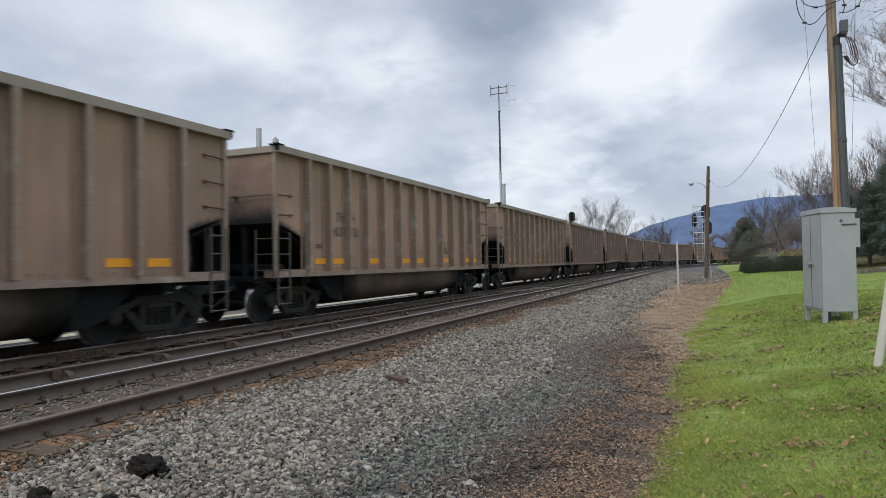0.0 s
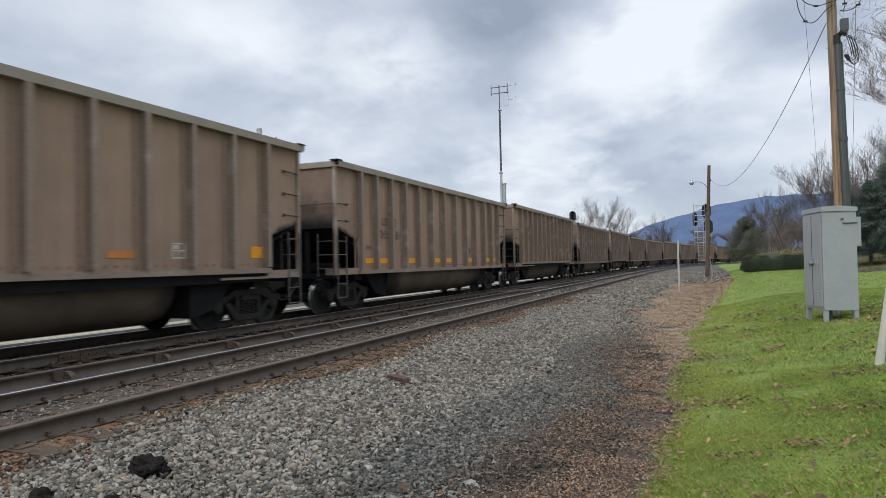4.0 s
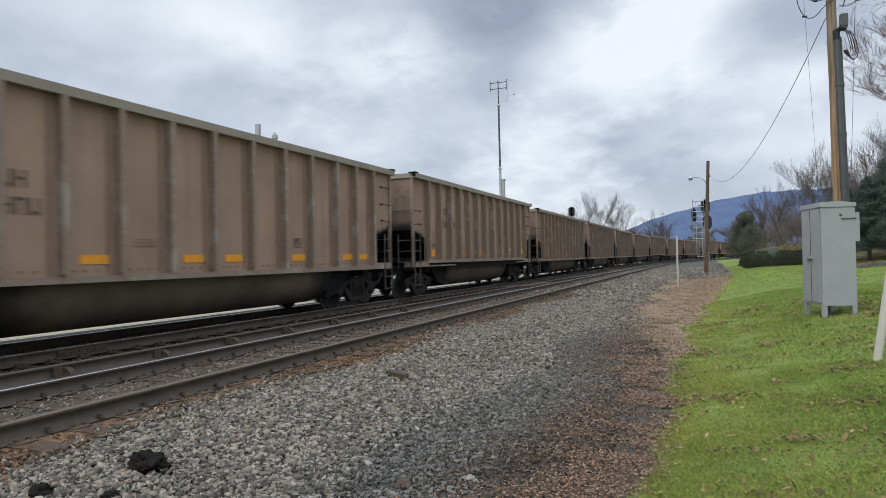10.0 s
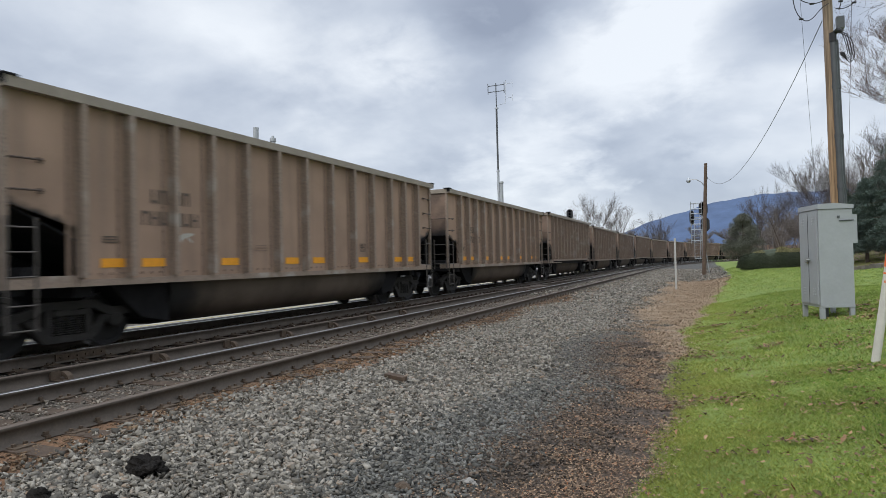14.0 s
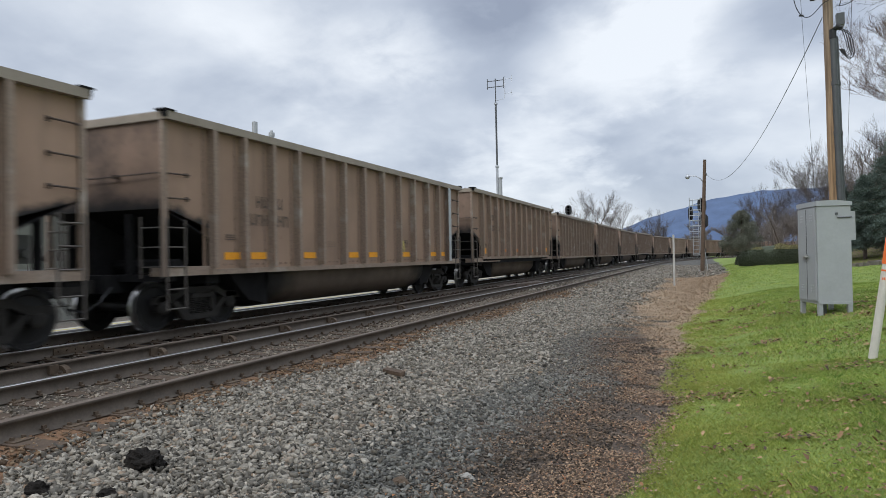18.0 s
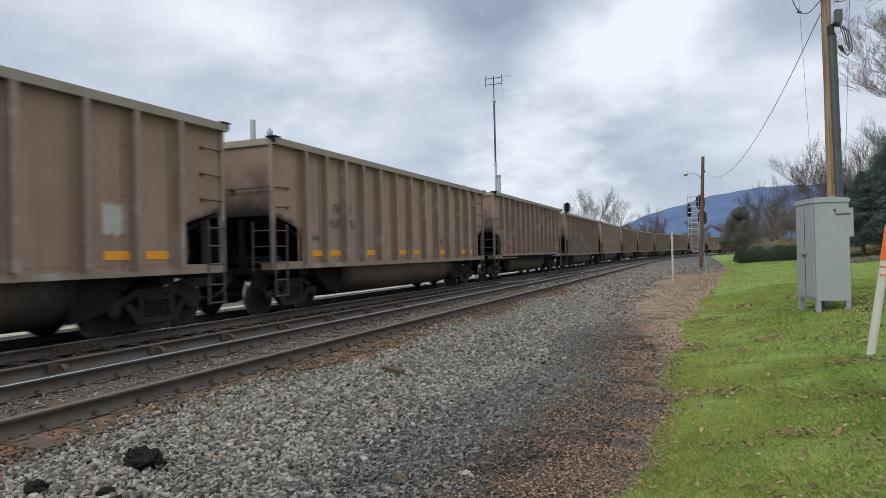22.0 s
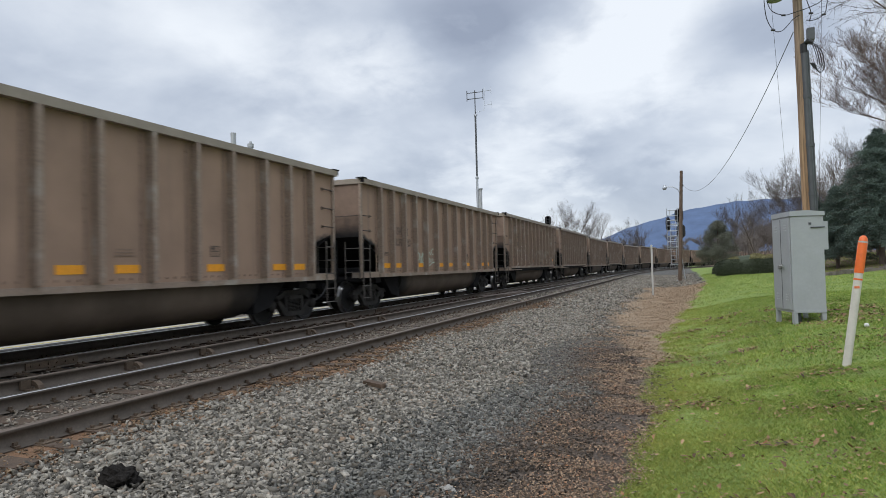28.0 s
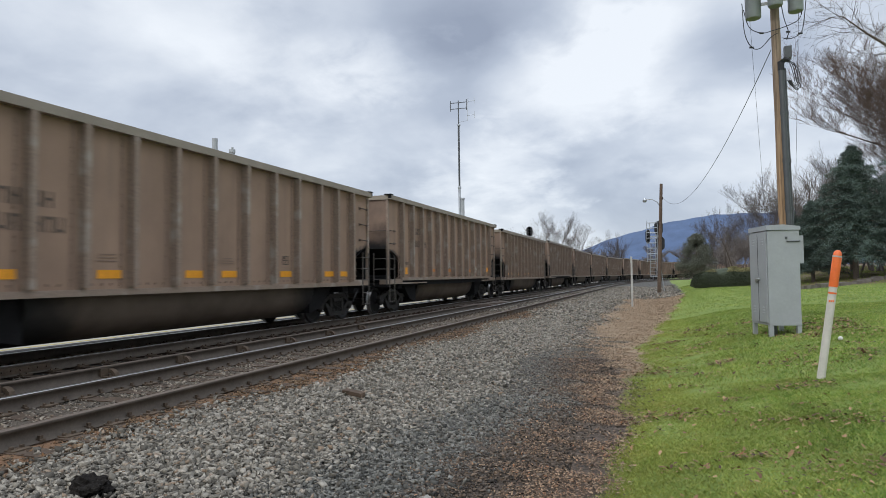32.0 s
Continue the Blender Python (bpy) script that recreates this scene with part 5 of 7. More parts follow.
def build_utility_pole():
    z = stand(2.66, 16.5)
    p = thing("utility_pole", "tall tan wooden utility pole carrying three transformers", "utility pole", at=(2.655, 16.5, z))
    n, H = 16, 9.6

    def axis(h):
        return -0.012 * (h - 3.0)
    bm = bmesh.new()
    rng = random.Random(4)
    hs = [i * 0.6 for i in range(-1, n)]
    add_tube(bm, [(axis(h) + rng.uniform(-0.006, 0.006), rng.uniform(-0.006, 0.006), h) for h in hs], [0.118 - 0.003 * max(0, h) + rng.uniform(-0.003, 0.003) for h in hs], 18)
    part("pole_shaft", bm, POLE_WOOD, p, smooth=True)
    for dx, dy, r, top in ((0.085, -0.135, 0.062, 6.05 - z), (0.155, -0.03, 0.05, 6.0 - z)):
        bm = bmesh.new()
        hs = [0.0, 2.0, 4.0, top]
        add_tube(bm, [(axis(h) + dx - 0.004 * h, dy, h) for h in hs], r, 10)
        c = part("conduit", bm, CONDUIT, p, "grey plastic riser conduit", True)
        for h in (2.5, 3.6, 4.7):
            bm = bmesh.new()
            add_tube(bm, [(axis(h) + dx - 0.004 * h, dy, h), (axis(h) + dx - 0.004 * h, dy, h + 0.09)], r + 0.010, 10)
            part("coupling", bm, CONDUIT, c)
    bm = bmesh.new()
    t = 6.05 - z
    add_tube(bm, [(axis(t) + 0.06, -0.14, t - 0.12), (axis(t) + 0.06, -0.14, t + 0.06), (axis(t) + 0.15, -0.15, t + 0.13), (axis(t) + 0.24, -0.17, t + 0.08)], [0.07, 0.075, 0.07, 0.05], 10)
    part("weather_head", bm, BLACK, p, "black cable weather head")
    for k in range(7):
        bm = bmesh.new()
        o = axis(t) + 0.12 + 0.015 * k
        w = (k % 4) * 0.035
        pts = [(o, -0.18, t + 0.08), (o + 0.10 + w, -0.21 + 0.01 * k, t + 0.02 - w), (o + 0.17 + w, -0.18, t - 0.20 - 0.04 * k), (o + 0.20 + 0.02 * (k % 3), -0.16, t - 0.40 - 0.03 * k), (o + 0.12, -0.13, t - 0.46 - 0.02 * k), (o + 0.06, -0.12, t - 0.36)]
        add_tube(bm, flowing(pts), 0.0075, 6)
        part("drop_cable", bm, BLACK, p)
    bm = bmesh.new()
    add_box(bm, axis(t) + 0.15, axis(t) + 0.30, -0.1, 0.06, 6.24 - z, 6.50 - z)
    bevelled(bm, 0.02, 2)
    part("fuse_box", bm, CONDUIT, p)
    for dx, dy, zb, r in ((-0.46, -0.05, 7.24 - z, 0.172), (-0.03, -0.32, 7.37 - z, 0.158), (0.44, 0.0, 7.30 - z, 0.162)):
        bm = bmesh.new()
        add_lathe(bm, [(r * 0.9, zb), (r, zb + 0.03), (r, zb + 0.82), (r * 1.06, zb + 0.84), (r * 1.06, zb + 0.88), (r * 0.8, zb + 0.95)], (axis(zb) + dx, dy, 0), 24, "z")
        tr = part("transformer", bm, CAN, p, "grey steel transformer can", True)
        for a in (-0.6, 0.6):
            bm = bmesh.new()
            add_lathe(bm, [(0.02, zb + 0.93), (0.05, zb + 0.96), (0.03, zb + 1.0), (0.05, zb + 1.04), (0.03, zb + 1.08), (0.045, zb + 1.12), (0.015, zb + 1.2)], (axis(zb) + dx + a * 0.15, dy, 0), 10, "z")
            part("bushing", bm, PORCELAIN, tr)
        bm = bmesh.new()
        add_tube(bm, [(axis(zb) + dx - r - 0.03, dy - 0.05, zb + 0.55), (axis(zb) + dx - r - 0.06, dy - 0.06, zb + 0.55)], 0.03, 8)
        part("lug", bm, BLACK, tr)
        bm = bmesh.new()
        add_box(bm, axis(zb) + min(dx, 0), axis(zb) + max(dx, 0.02), dy * 0.5 - 0.02, dy * 0.5 + 0.02, zb + 0.3, zb + 0.36)
        part("hanger", bm, STEEL, tr)
    loops = (((-0.70, -0.1, 7.62), (-0.66, -0.12, 6.90), (-0.52, -0.12, 6.55), (-0.34, -0.14, 6.50), (-0.12, -0.15, 6.72), (0.02, -0.15, 6.80)),
             ((-0.66, 0.0, 7.50), (-0.55, -0.05, 7.05), (-0.30, -0.12, 6.86), (-0.05, -0.15, 6.88), (0.3, -0.12, 6.98), (0.52, -0.05, 7.15), (0.6, 0.0, 7.6)),
             ((0.10, -0.2, 7.5), (0.16, -0.2, 7.1), (0.24, -0.18, 6.80), (0.20, -0.16, 6.62)),
             ((0.14, -0.16, 6.66), (0.30, -0.16, 6.64), (0.50, -0.12, 6.75), (0.58, -0.06, 7.0), (0.66, 0, 7.6)))
    for pts in loops:
        bm = bmesh.new()
        add_tube(bm, flowing([(axis(7) + x, y, h - z) for x, y, h in pts]), 0.0095, 6)
        part("jumper", bm, BLACK, p)
        x, y, h = pts[2]
        bm = bmesh.new()
        add_tube(bm, [(axis(7) + x - 0.05, y, h - z), (axis(7) + x + 0.04, y, h - z - 0.01)], 0.022, 8)
        part("splice", bm, BLACK, p)
    wire("service_cable", "thin black service cable sagging between two poles", (2.5, 16.45, 6.46), (0.1, 54.2, 7.41), 1.75, 0.0095, CONDUIT)
    wire("guy_wire", "faint thin wire rising from the ground", (2.2, 17.5, 7.7), (3.97, 27.8, stand(3.97, 27.8) - 0.05), 0.0, 0.004)
    wire("guy_wire", "faint thin wire rising from the ground", (3.15, 16.7, 7.6), (2.89, 17.09, stand(2.89, 17.09) - 0.05), 0.0, 0.004)


build_utility_pole()


def build_street_lamp():
    z = stand(-0.3, 54.2)
    p = thing("street_lamp", "dark wooden pole with a curved arm and small lamp", "street lamp", at=(-0.3, 54.2, z))
    bm = bmesh.new()
    add_tube(bm, [(0.0, 0, -0.4), (0.0, 0, 0.2), (0.17, 0, 4.5), (0.34, 0, 8.75)], [0.165, 0.16, 0.14, 0.115], 12)
    part("pole_shaft", bm, POLE_DARK, p, smooth=True)
    bm = bmesh.new()
    add_tube(bm, [(0.22, 0, 6.95), (0.0, 0, 7.3), (-0.35, 0, 7.52), (-0.95, 0, 7.55)], 0.03, 8)
    part("arm", bm, STEEL, p)
    bm = bmesh.new()
    add_lathe(bm, [(0.03, 7.72), (0.08, 7.68), (0.09, 7.58), (0.17, 7.5), (0.17, 7.42), (0.11, 7.33), (0.04, 7.31)], (-0.95, 0, 0), 14, "z")
    part("lamp_head", bm, ALU, p, "pale metal lamp head", True)
    bm = bmesh.new()
    add_box(bm, 0.38, 0.46, -0.04, 0.04, 7.5, 7.68)
    part("insulator", bm, BLACK, p)


build_street_lamp()


def build_signal_mast(name, at, heads, cage, height, label):
    z = stand(at[0], at[1])
    s = thing(name, label, "railway signal", "railway signals", at=(at[0], at[1], z))
    bm = bmesh.new()
    add_tube(bm, [(0, 0, -0.2), (0, 0, height)], 0.085, 12)
    add_box(bm, -0.2, 0.2, -0.2, 0.2, -0.2, 0.06)
    part("mast_tube", bm, ALU, s, smooth=True)
    for x, h, wide in heads:
        bm = bmesh.new()
        pts = []
        for k in range(21):
            a = math.pi * k / 20
            pts.append((0.34 * wide * math.cos(a), 0.24 + 0.34 * math.sin(a)))
        for k in range(21):
            a = math.pi + math.pi * k / 20
            pts.append((0.34 * wide * math.cos(a), -0.24 + 0.34 * math.sin(a)))
        add_prism(bm, [(x + u, h + w) for u, w in pts], -0.22, -0.19, "y")
        hd = part("backplate", bm, BLACK, s, "rounded black signal backplate")
        for dz in (0.34, 0.0, -0.34):
            bm = bmesh.new()
            add_lathe(bm, [(0.10 * wide, -0.23), (0.12 * wide, -0.30), (0.12 * wide, -0.23)], (x, 0, h + dz), 14, "y")
            add_tube(bm, [(x + 0.13 * wide * math.cos(a), -0.36, h + dz + 0.13 * math.sin(a)) for a in (0.1 + k * 0.3 for k in range(11))], 0.014, 5)
            part("lens_hood", bm, LENS, hd)
        bm = bmesh.new()
        add_box(bm, x - 0.2 * wide, x + 0.2 * wide, -0.188, 0.1, h - 0.35, h + 0.35)
        part("lamp_case", bm, BLACK, s)
        bm = bmesh.new()
        add_box(bm, min(0, x), max(0, x) + 0.02, -0.04, 0.04, h - 0.06, h + 0.02)
        part("head_bracket", bm, ALU, s)
    if cage:
        bm = bmesh.new()
        for x in (-0.62, -0.18):
            add_tube(bm, [(x, 0.02, 1.3), (x, 0.02, height + 0.2)], 0.022, 6)
        for k in range(int((height - 1.3) / 0.33)):
            add_tube(bm, [(-0.62, 0.02, 1.45 + k * 0.33), (-0.18, 0.02, 1.45 + k * 0.33)], 0.014, 5)
        add_box(bm, -0.64, 0.0, 0.0, 0.05, 1.3, 1.36)
        part("ladder", bm, ALU, s, "pale aluminium ladder")
        for hz in (height - 0.3, height - 1.15, height - 2.0, height - 2.9):
            bm = bmesh.new()
            pts = [(-0.85, 0, hz), (-0.85, -0.6, hz), (0.0, -0.6, hz), (0.0, 0, hz), (-0.85, 0, hz)]
            for dz in (0, 0.45):
                add_tube(bm, [(a, b, c + dz) for a, b, c in pts], 0.024, 5)
            for a, b, c in pts[:-1]:
                add_tube(bm, [(a, b, c - 0.25), (a, b, c + 0.6)], 0.02, 5)
            part("guard_cage", bm, ALU, s, "pale aluminium cage round the ladder")
        bm = bmesh.new()
        add_tube(bm, [(0.45, 0.3, 0.0), (0.08, 0.05, height * 0.55)], 0.03, 6)
        part("brace", bm, ALU, s)
    return s


build_signal_mast("railway_signal", (-0.35, 57.0), ((0.10, 5.4, 1.0), (-0.78, 4.72, 0.55), (0.22, 4.1, 1.0)), True, 5.7, "aluminium railway signal mast with three dark heads")
build_signal_mast("railway_signal", (-14.9, 76.0), ((0.0, 7.0, 1.1),), False, 6.9, "railway signal with a dark rounded head behind the train")


def build_radio_mast():
    z = stand(-16.78, 54)
    m = thing("radio_mast", "tall slim grey radio mast with dipole antennas", "mast", at=(-16.78, 54, z))
    bm = bmesh.new()
    add_tube(bm, [(0.02, 0, -0.3), (0.0, 0, 9.2 - z)], 0.11, 10)
    part("lower_tube", bm, ALU, m)
    bm = bmesh.new()
    add_tube(bm, [(0.0, 0, 9.0 - z), (-0.02, 0, 14.6 - z)], 0.085, 10)
    part("upper_tube", bm, CONDUIT, m)
    bm = bmesh.new()
    add_tube(bm, [(-0.02, 0, 14.5 - z), (-0.03, 0, 16.8 - z)], 0.045, 8)
    part("top_pipe", bm, CONDUIT, m)
    for h in (9.05, 14.6):
        bm = bmesh.new()
        add_tube(bm, [(0, 0, h - 0.06 - z), (0, 0, h + 0.06 - z)], 0.16, 10)
        part("flange", bm, ALU, m)
    bm = bmesh.new()
    for h in (16.62, 16.08):
        add_tube(bm, [(-0.78, 0, h - z), (0.72, 0, h - z)], 0.035, 6)
    for x in (-0.76, 0.72):
        add_tube(bm, [(x, 0, 15.9 - z), (x, 0, 16.85 - z)], 0.035, 6)
    part("dipole_frame", bm, CONDUIT, m)
    bm = bmesh.new()
    add_tube(bm, [(-0.02, 0, 14.85 - z), (0.80, 0, 14.95 - z), (0.86, 0, 16.95 - z)], 0.022, 6)
    for h in (16.65, 15.4):
        add_tube(bm, [(0.8, 0, h - z), (1.5, 0, h + 0.03 - z)], 0.02, 6)
        add_tube(bm, [(1.45, 0, h - 0.28 - z), (1.45, 0, h + 0.32 - z)], 0.018, 6)
    part("side_dipoles", bm, ALU, m)
    v = thing("vent_pipe", "pale grey vertical vent pipe behind the train", "pipe", "vent pipes", at=(-16.5, 54, z))
    bm = bmesh.new()
    add_tube(bm, [(0, 0, -0.2), (0, 0, 8.0 - z)], 0.15, 12)
    add_tube(bm, [(0, 0, 8.0 - z), (0, 0, 8.12 - z)], 0.2, 12)
    part("tube", bm, TANK, v)
    z = stand(-19, 24)
    v = thing("vent_pipe", "pale grey vertical vent pipe behind the train", "pipe", "vent pipes", at=(-18.98, 24, z))
    bm = bmesh.new()
    add_tube(bm, [(0, 0, -0.2), (0, 0, 7.6 - z)], 0.125, 12)
    part("tube", bm, TANK, v)
    v = thing("roof_vent", "pale grey capped vent behind the train", "vent", at=(-18.05, 24, z))
    bm = bmesh.new()
    add_lathe(bm, [(0.11, -0.2), (0.11, 6.85 - z), (0.14, 6.87 - z), (0.14, 7.02 - z), (0.06, 7.04 - z), (0.06, 7.12 - z), (0.03, 7.14 - z)], (0, 0, 0), 12, "z")
    part("cap", bm, TANK, v)
    for x, y, h in ((-11.9 - 1.6, 36.8, 5.45), (-13.0, 37.2, 5.25)):
        v = thing("roof_vent", "small grey vent just above the train", "vent", at=(x, y, stand(x, y)))
        bm = bmesh.new()
        add_tube(bm, [(0, 0, -0.2), (0, 0, h - stand(x, y))], 0.09, 8)
        part("tube", bm, TANK, v)


build_radio_mast()


def build_posts():
    z = stand(1.81, 9.06)
    p = thing("marker_post", "leaning cream plastic marker post with orange cap on the lawn", "marker post", at=(1.81, 9.06, z))
    top = 1.56 - z

    def along(h):
        k = h / top
        return (0.235 * k, 0.0, h)
    bm = bmesh.new()
    add_tube(bm, [along(h) for h in (-0.1, 0.3, 0.7, top * 0.72)], 0.047, 16)
    part("post_tube", bm, POST_CREAM, p, smooth=True)
    bm = bmesh.new()
    add_tube(bm, [along(h) for h in (top * 0.715, top * 0.95, top * 0.985, top)], [0.052, 0.052, 0.042, 0.018], 16)
    cap = part("cap", bm, POST_ORANGE, p, "bright orange cap", True)
    for h0, h1, r in ((0.945, 0.957, 0.0535),):
        bm = bmesh.new()
        add_tube(bm, [along(top * h0), along(top * h1)], r, 16)
        part("white_ring", bm, MARKER_WHITE, cap)
    bm = bmesh.new()
    add_tube(bm, [along(top * 0.660), along(top * 0.673)], 0.0485, 16)
    part("orange_ring", bm, POST_ORANGE, p)
    for k in range(3):
        bm = bmesh.new()
        h = top * 0.598
        x = along(h)[0]
        add_box(bm, x - 0.035 + k * 0.02, x - 0.022 + k * 0.02, -0.0505, -0.043, h, h + 0.028)
        part("printed_bar", bm, POST_ORANGE, p)
    z = stand(-1.42, 32.3)
    p = thing("milepost", "slim plain pale post beside the tracks", "post", at=(-1.42, 32.3, z))
    bm = bmesh.new()
    add_box(bm, -0.042, 0.042, -0.035, 0.035, -0.2, 2.13 - z)
    bevelled(bm, 0.01)
    part("post_bar", bm, MARKER_WHITE, p)


build_posts()


def build_loose():
    rng = random.Random(11)

    def lump(name, label, cat, x, y, size, mat, seed, sub=3, z=None):
        bm = bmesh.new()
        bmesh.ops.create_icosphere(bm, subdivisions=sub, radius=0.5)
        for v in bm.verts:
            n = noise.noise(v.co * 2.6 + Vector((seed, 0, 0))) * 0.5 + noise.noise(v.co * 7 + Vector((seed, 9, 0))) * 0.28 + noise.noise(v.co * 17 + Vector((seed, 3, 5))) * 0.12
            v.co *= 1 + n
            v.co = Vector((v.co.x * size[0], v.co.y * size[1], v.co.z * size[2]))
        ob = new(name, as_mesh(name, bm, mat))
        ob.matrix_basis = pose(x, y, (stand(x, y) if z is None else z) + size[2] * 0.28, 0, 0, rng.uniform(0, 360))
        tagged(ob, label, cat)
    lump("coal_lump", "rough black lump of coal on the gravel", "coal lump", -3.86, 3.56, (0.33, 0.22, 0.17), COAL, 3.0, 4)
    lump("coal_lump", "small black lump of coal on the gravel", "coal lump", -4.08, 2.90, (0.15, 0.12, 0.11), COAL, 8.0, 3)
    lump("coal_lump", "small black lump of coal on the gravel", "coal lump", -1.95, 3.72, (0.09, 0.08, 0.05), COAL, 5.0, 3)
    lump("pale_stone", "pale whitish stone on the gravel", "stone", -1.62, 4.35, (0.11, 0.07, 0.06), STONE_PALE, 2.0, 3)
    lump("brick_fragment", "broken reddish brick fragment among the gravel", "brick fragment", -2.03, 4.12, (0.11, 0.08, 0.06), PLATE, 12.0, 2)
    lump("coal_lump", "small black lump of coal on the gravel", "coal lump", -3.62, 3.05, (0.13, 0.10, 0.08), COAL, 15.0, 3)
    w = thing("wood_scrap", "short rust-brown wood scrap lying on the gravel", "wood scrap", at=(-3.72, 7.38, stand(-3.72, 7.38) + 0.06), turn=-28)
    bm = bmesh.new()
    add_box(bm, -0.20, 0.20, -0.035, 0.035, -0.025, 0.025)
    bevelled(bm, 0.012)
    for v in bm.verts:
        v.co += Vector((rng.uniform(-0.012, 0.012), rng.uniform(-0.008, 0.008), rng.uniform(-0.008, 0.008)))
    part("plank", bm, TIE, w)


build_loose()


# ---- plants and distance ----


def limb_mesh(name, segs, mats, sides=5):
    """Tapered bars out of rows (p0, p1, r0, r1)."""
    a = np.array([s[0] for s in segs], float)
    b = np.array([s[1] for s in segs], float)
    r0 = np.array([s[2] for s in segs])
    r1 = np.array([s[3] for s in segs])
    d = b - a
    d /= np.linalg.norm(d, axis=1, keepdims=True) + 1e-9
    ref = np.where(np.abs(d[:, 2:]) < 0.9, np.array([[0, 0, 1.0]]), np.array([[0, 1.0, 0]]))
    u = np.cross(d, ref)
    u /= np.linalg.norm(u, axis=1, keepdims=True)
    w = np.cross(d, u)
    ang = 2 * np.pi * np.arange(sides) / sides
    ring = np.cos(ang)[None, :, None] * u[:, None] + np.sin(ang)[None, :, None] * w[:, None]
    v = np.concatenate([a[:, None] + ring * r0[:, None, None], b[:, None] + ring * r1[:, None, None]], 1)
    n = len(segs)
    base = (np.arange(n) * 2 * sides)[:, None]
    k = np.arange(sides)[None]
    faces = np.stack([base + k, base + (k + 1) % sides, base + sides + (k + 1) % sides, base + sides + k], -1).reshape(-1, 4)
    return array_mesh(name, v.reshape(-1, 3), faces, mats, smooth=True)


def grow(rng, height, spread, depth, kids, lean=(0, 0), first=0.3, twist=0.28, rise=(0.35, 1.15), least=0.0045, stout=0.020):
    """Limbs of a bare tree: (heavy limbs, fine limbs)."""
    heavy, fine = [], []

    def branch(p, d, length, r, level):
        steps = 4 if level < 2 else 3
        q = p
        for i in range(steps):
            d = (d + Vector((rng.gauss(0, twist), rng.gauss(0, twist), rng.gauss(0.06, twist * 0.6))) * 0.45).normalized()
            n = q + d * (length / steps)
            ra, rb = r * (1 - 0.55 * i / steps), r * (1 - 0.55 * (i + 1) / steps)
            (heavy if level < 2 else fine).append((tuple(q), tuple(n), ra, rb))
            q = n
            if level < depth and (level > 0 or i / steps >= first):
                for _ in range(kids[min(level, len(kids) - 1)]):
                    a = rng.uniform(0, 2 * math.pi)
                    out = Vector((math.cos(a) * spread, math.sin(a) * spread, rng.uniform(*rise)))
                    if level:
                        out = (out + d * 0.9 + Vector((0, 0, 0.25)))
                    branch(q, out.normalized(), length * rng.uniform(0.42, 0.66), max(rb * rng.uniform(0.36, 0.55), least), level + 1)
        if level < depth:
            branch(q, d, length * 0.5, max(r * 0.42, 0.006), level + 1)
    branch(Vector((0, 0, -0.1)), Vector((lean[0], lean[1], 1)).normalized(), height * 0.55, height * stout, 0)
    return heavy, fine


TREE_KINDS = []
for seed, spread, depth, kids in ((1, 0.80, 4, (2, 2, 2, 2)), (2, 0.70, 4, (2, 2, 2, 2)), (3, 0.85, 4, (3, 2, 2, 2)), (6, 0.75, 4, (2, 3, 2, 2))):
    heavy, fine = grow(random.Random(seed), 10.0, spread, depth, kids, twist=0.34, rise=(0.30, 1.1), stout=0.013)
    TREE_KINDS.append((limb_mesh("trunk", heavy, [BARK], 7), limb_mesh("crown", fine, [TWIG], 3)))


def bare_tree(x, y, height, kind, turn, label="leafless grey-brown tree with fine bare twigs", group="bare trees"):
    t = thing("bare_tree", label, "tree", group)
    s = height / 10.0
    t.matrix_basis = pose(x, y, stand(x, y), 0, 0, turn) @ Matrix.Diagonal((s, s, s, 1))
    part("trunk", TREE_KINDS[kind][0], None, t)
    part("crown", TREE_KINDS[kind][1], None, t)
    return t


for x, y, h, k, turn in ((7.4, 62, 9.4, 1, 20), (9.6, 66, 8.0, 0, 90), (5.6, 82, 7.2, 3, 10), (11.5, 72, 8.5, 2, 200), (14.5, 60, 9.0, 1, 130), (21, 55, 14, 2, 300), (24, 60, 15, 3, 45), (20, 50, 13, 0, 12),
                         (16, 50, 10.5, 3, 77), (8.3, 54, 6.5, 2, 160), (12.5, 52, 8.5, 0, 250), (19, 64, 11, 2, 30), (18.5, 45, 12.5, 1, 300), (6.9, 70, 7.0, 1, 222), (8.8, 95, 7.5, 2, 111),
                         (-24.2, 150, 16.5, 2, 0), (-27.5, 152, 14.5, 0, 60), (-30, 149, 12, 3, 140), (-21, 155, 13.5, 1, 30), (-33.5, 156, 12.5, 2, 220), (-18.5, 160, 12.0, 0, 190), (-15.2, 200, 14.5, 1, 70), (-11.5, 205, 12.0, 3, 15)):
    bare_tree(x, y, h, k, turn)


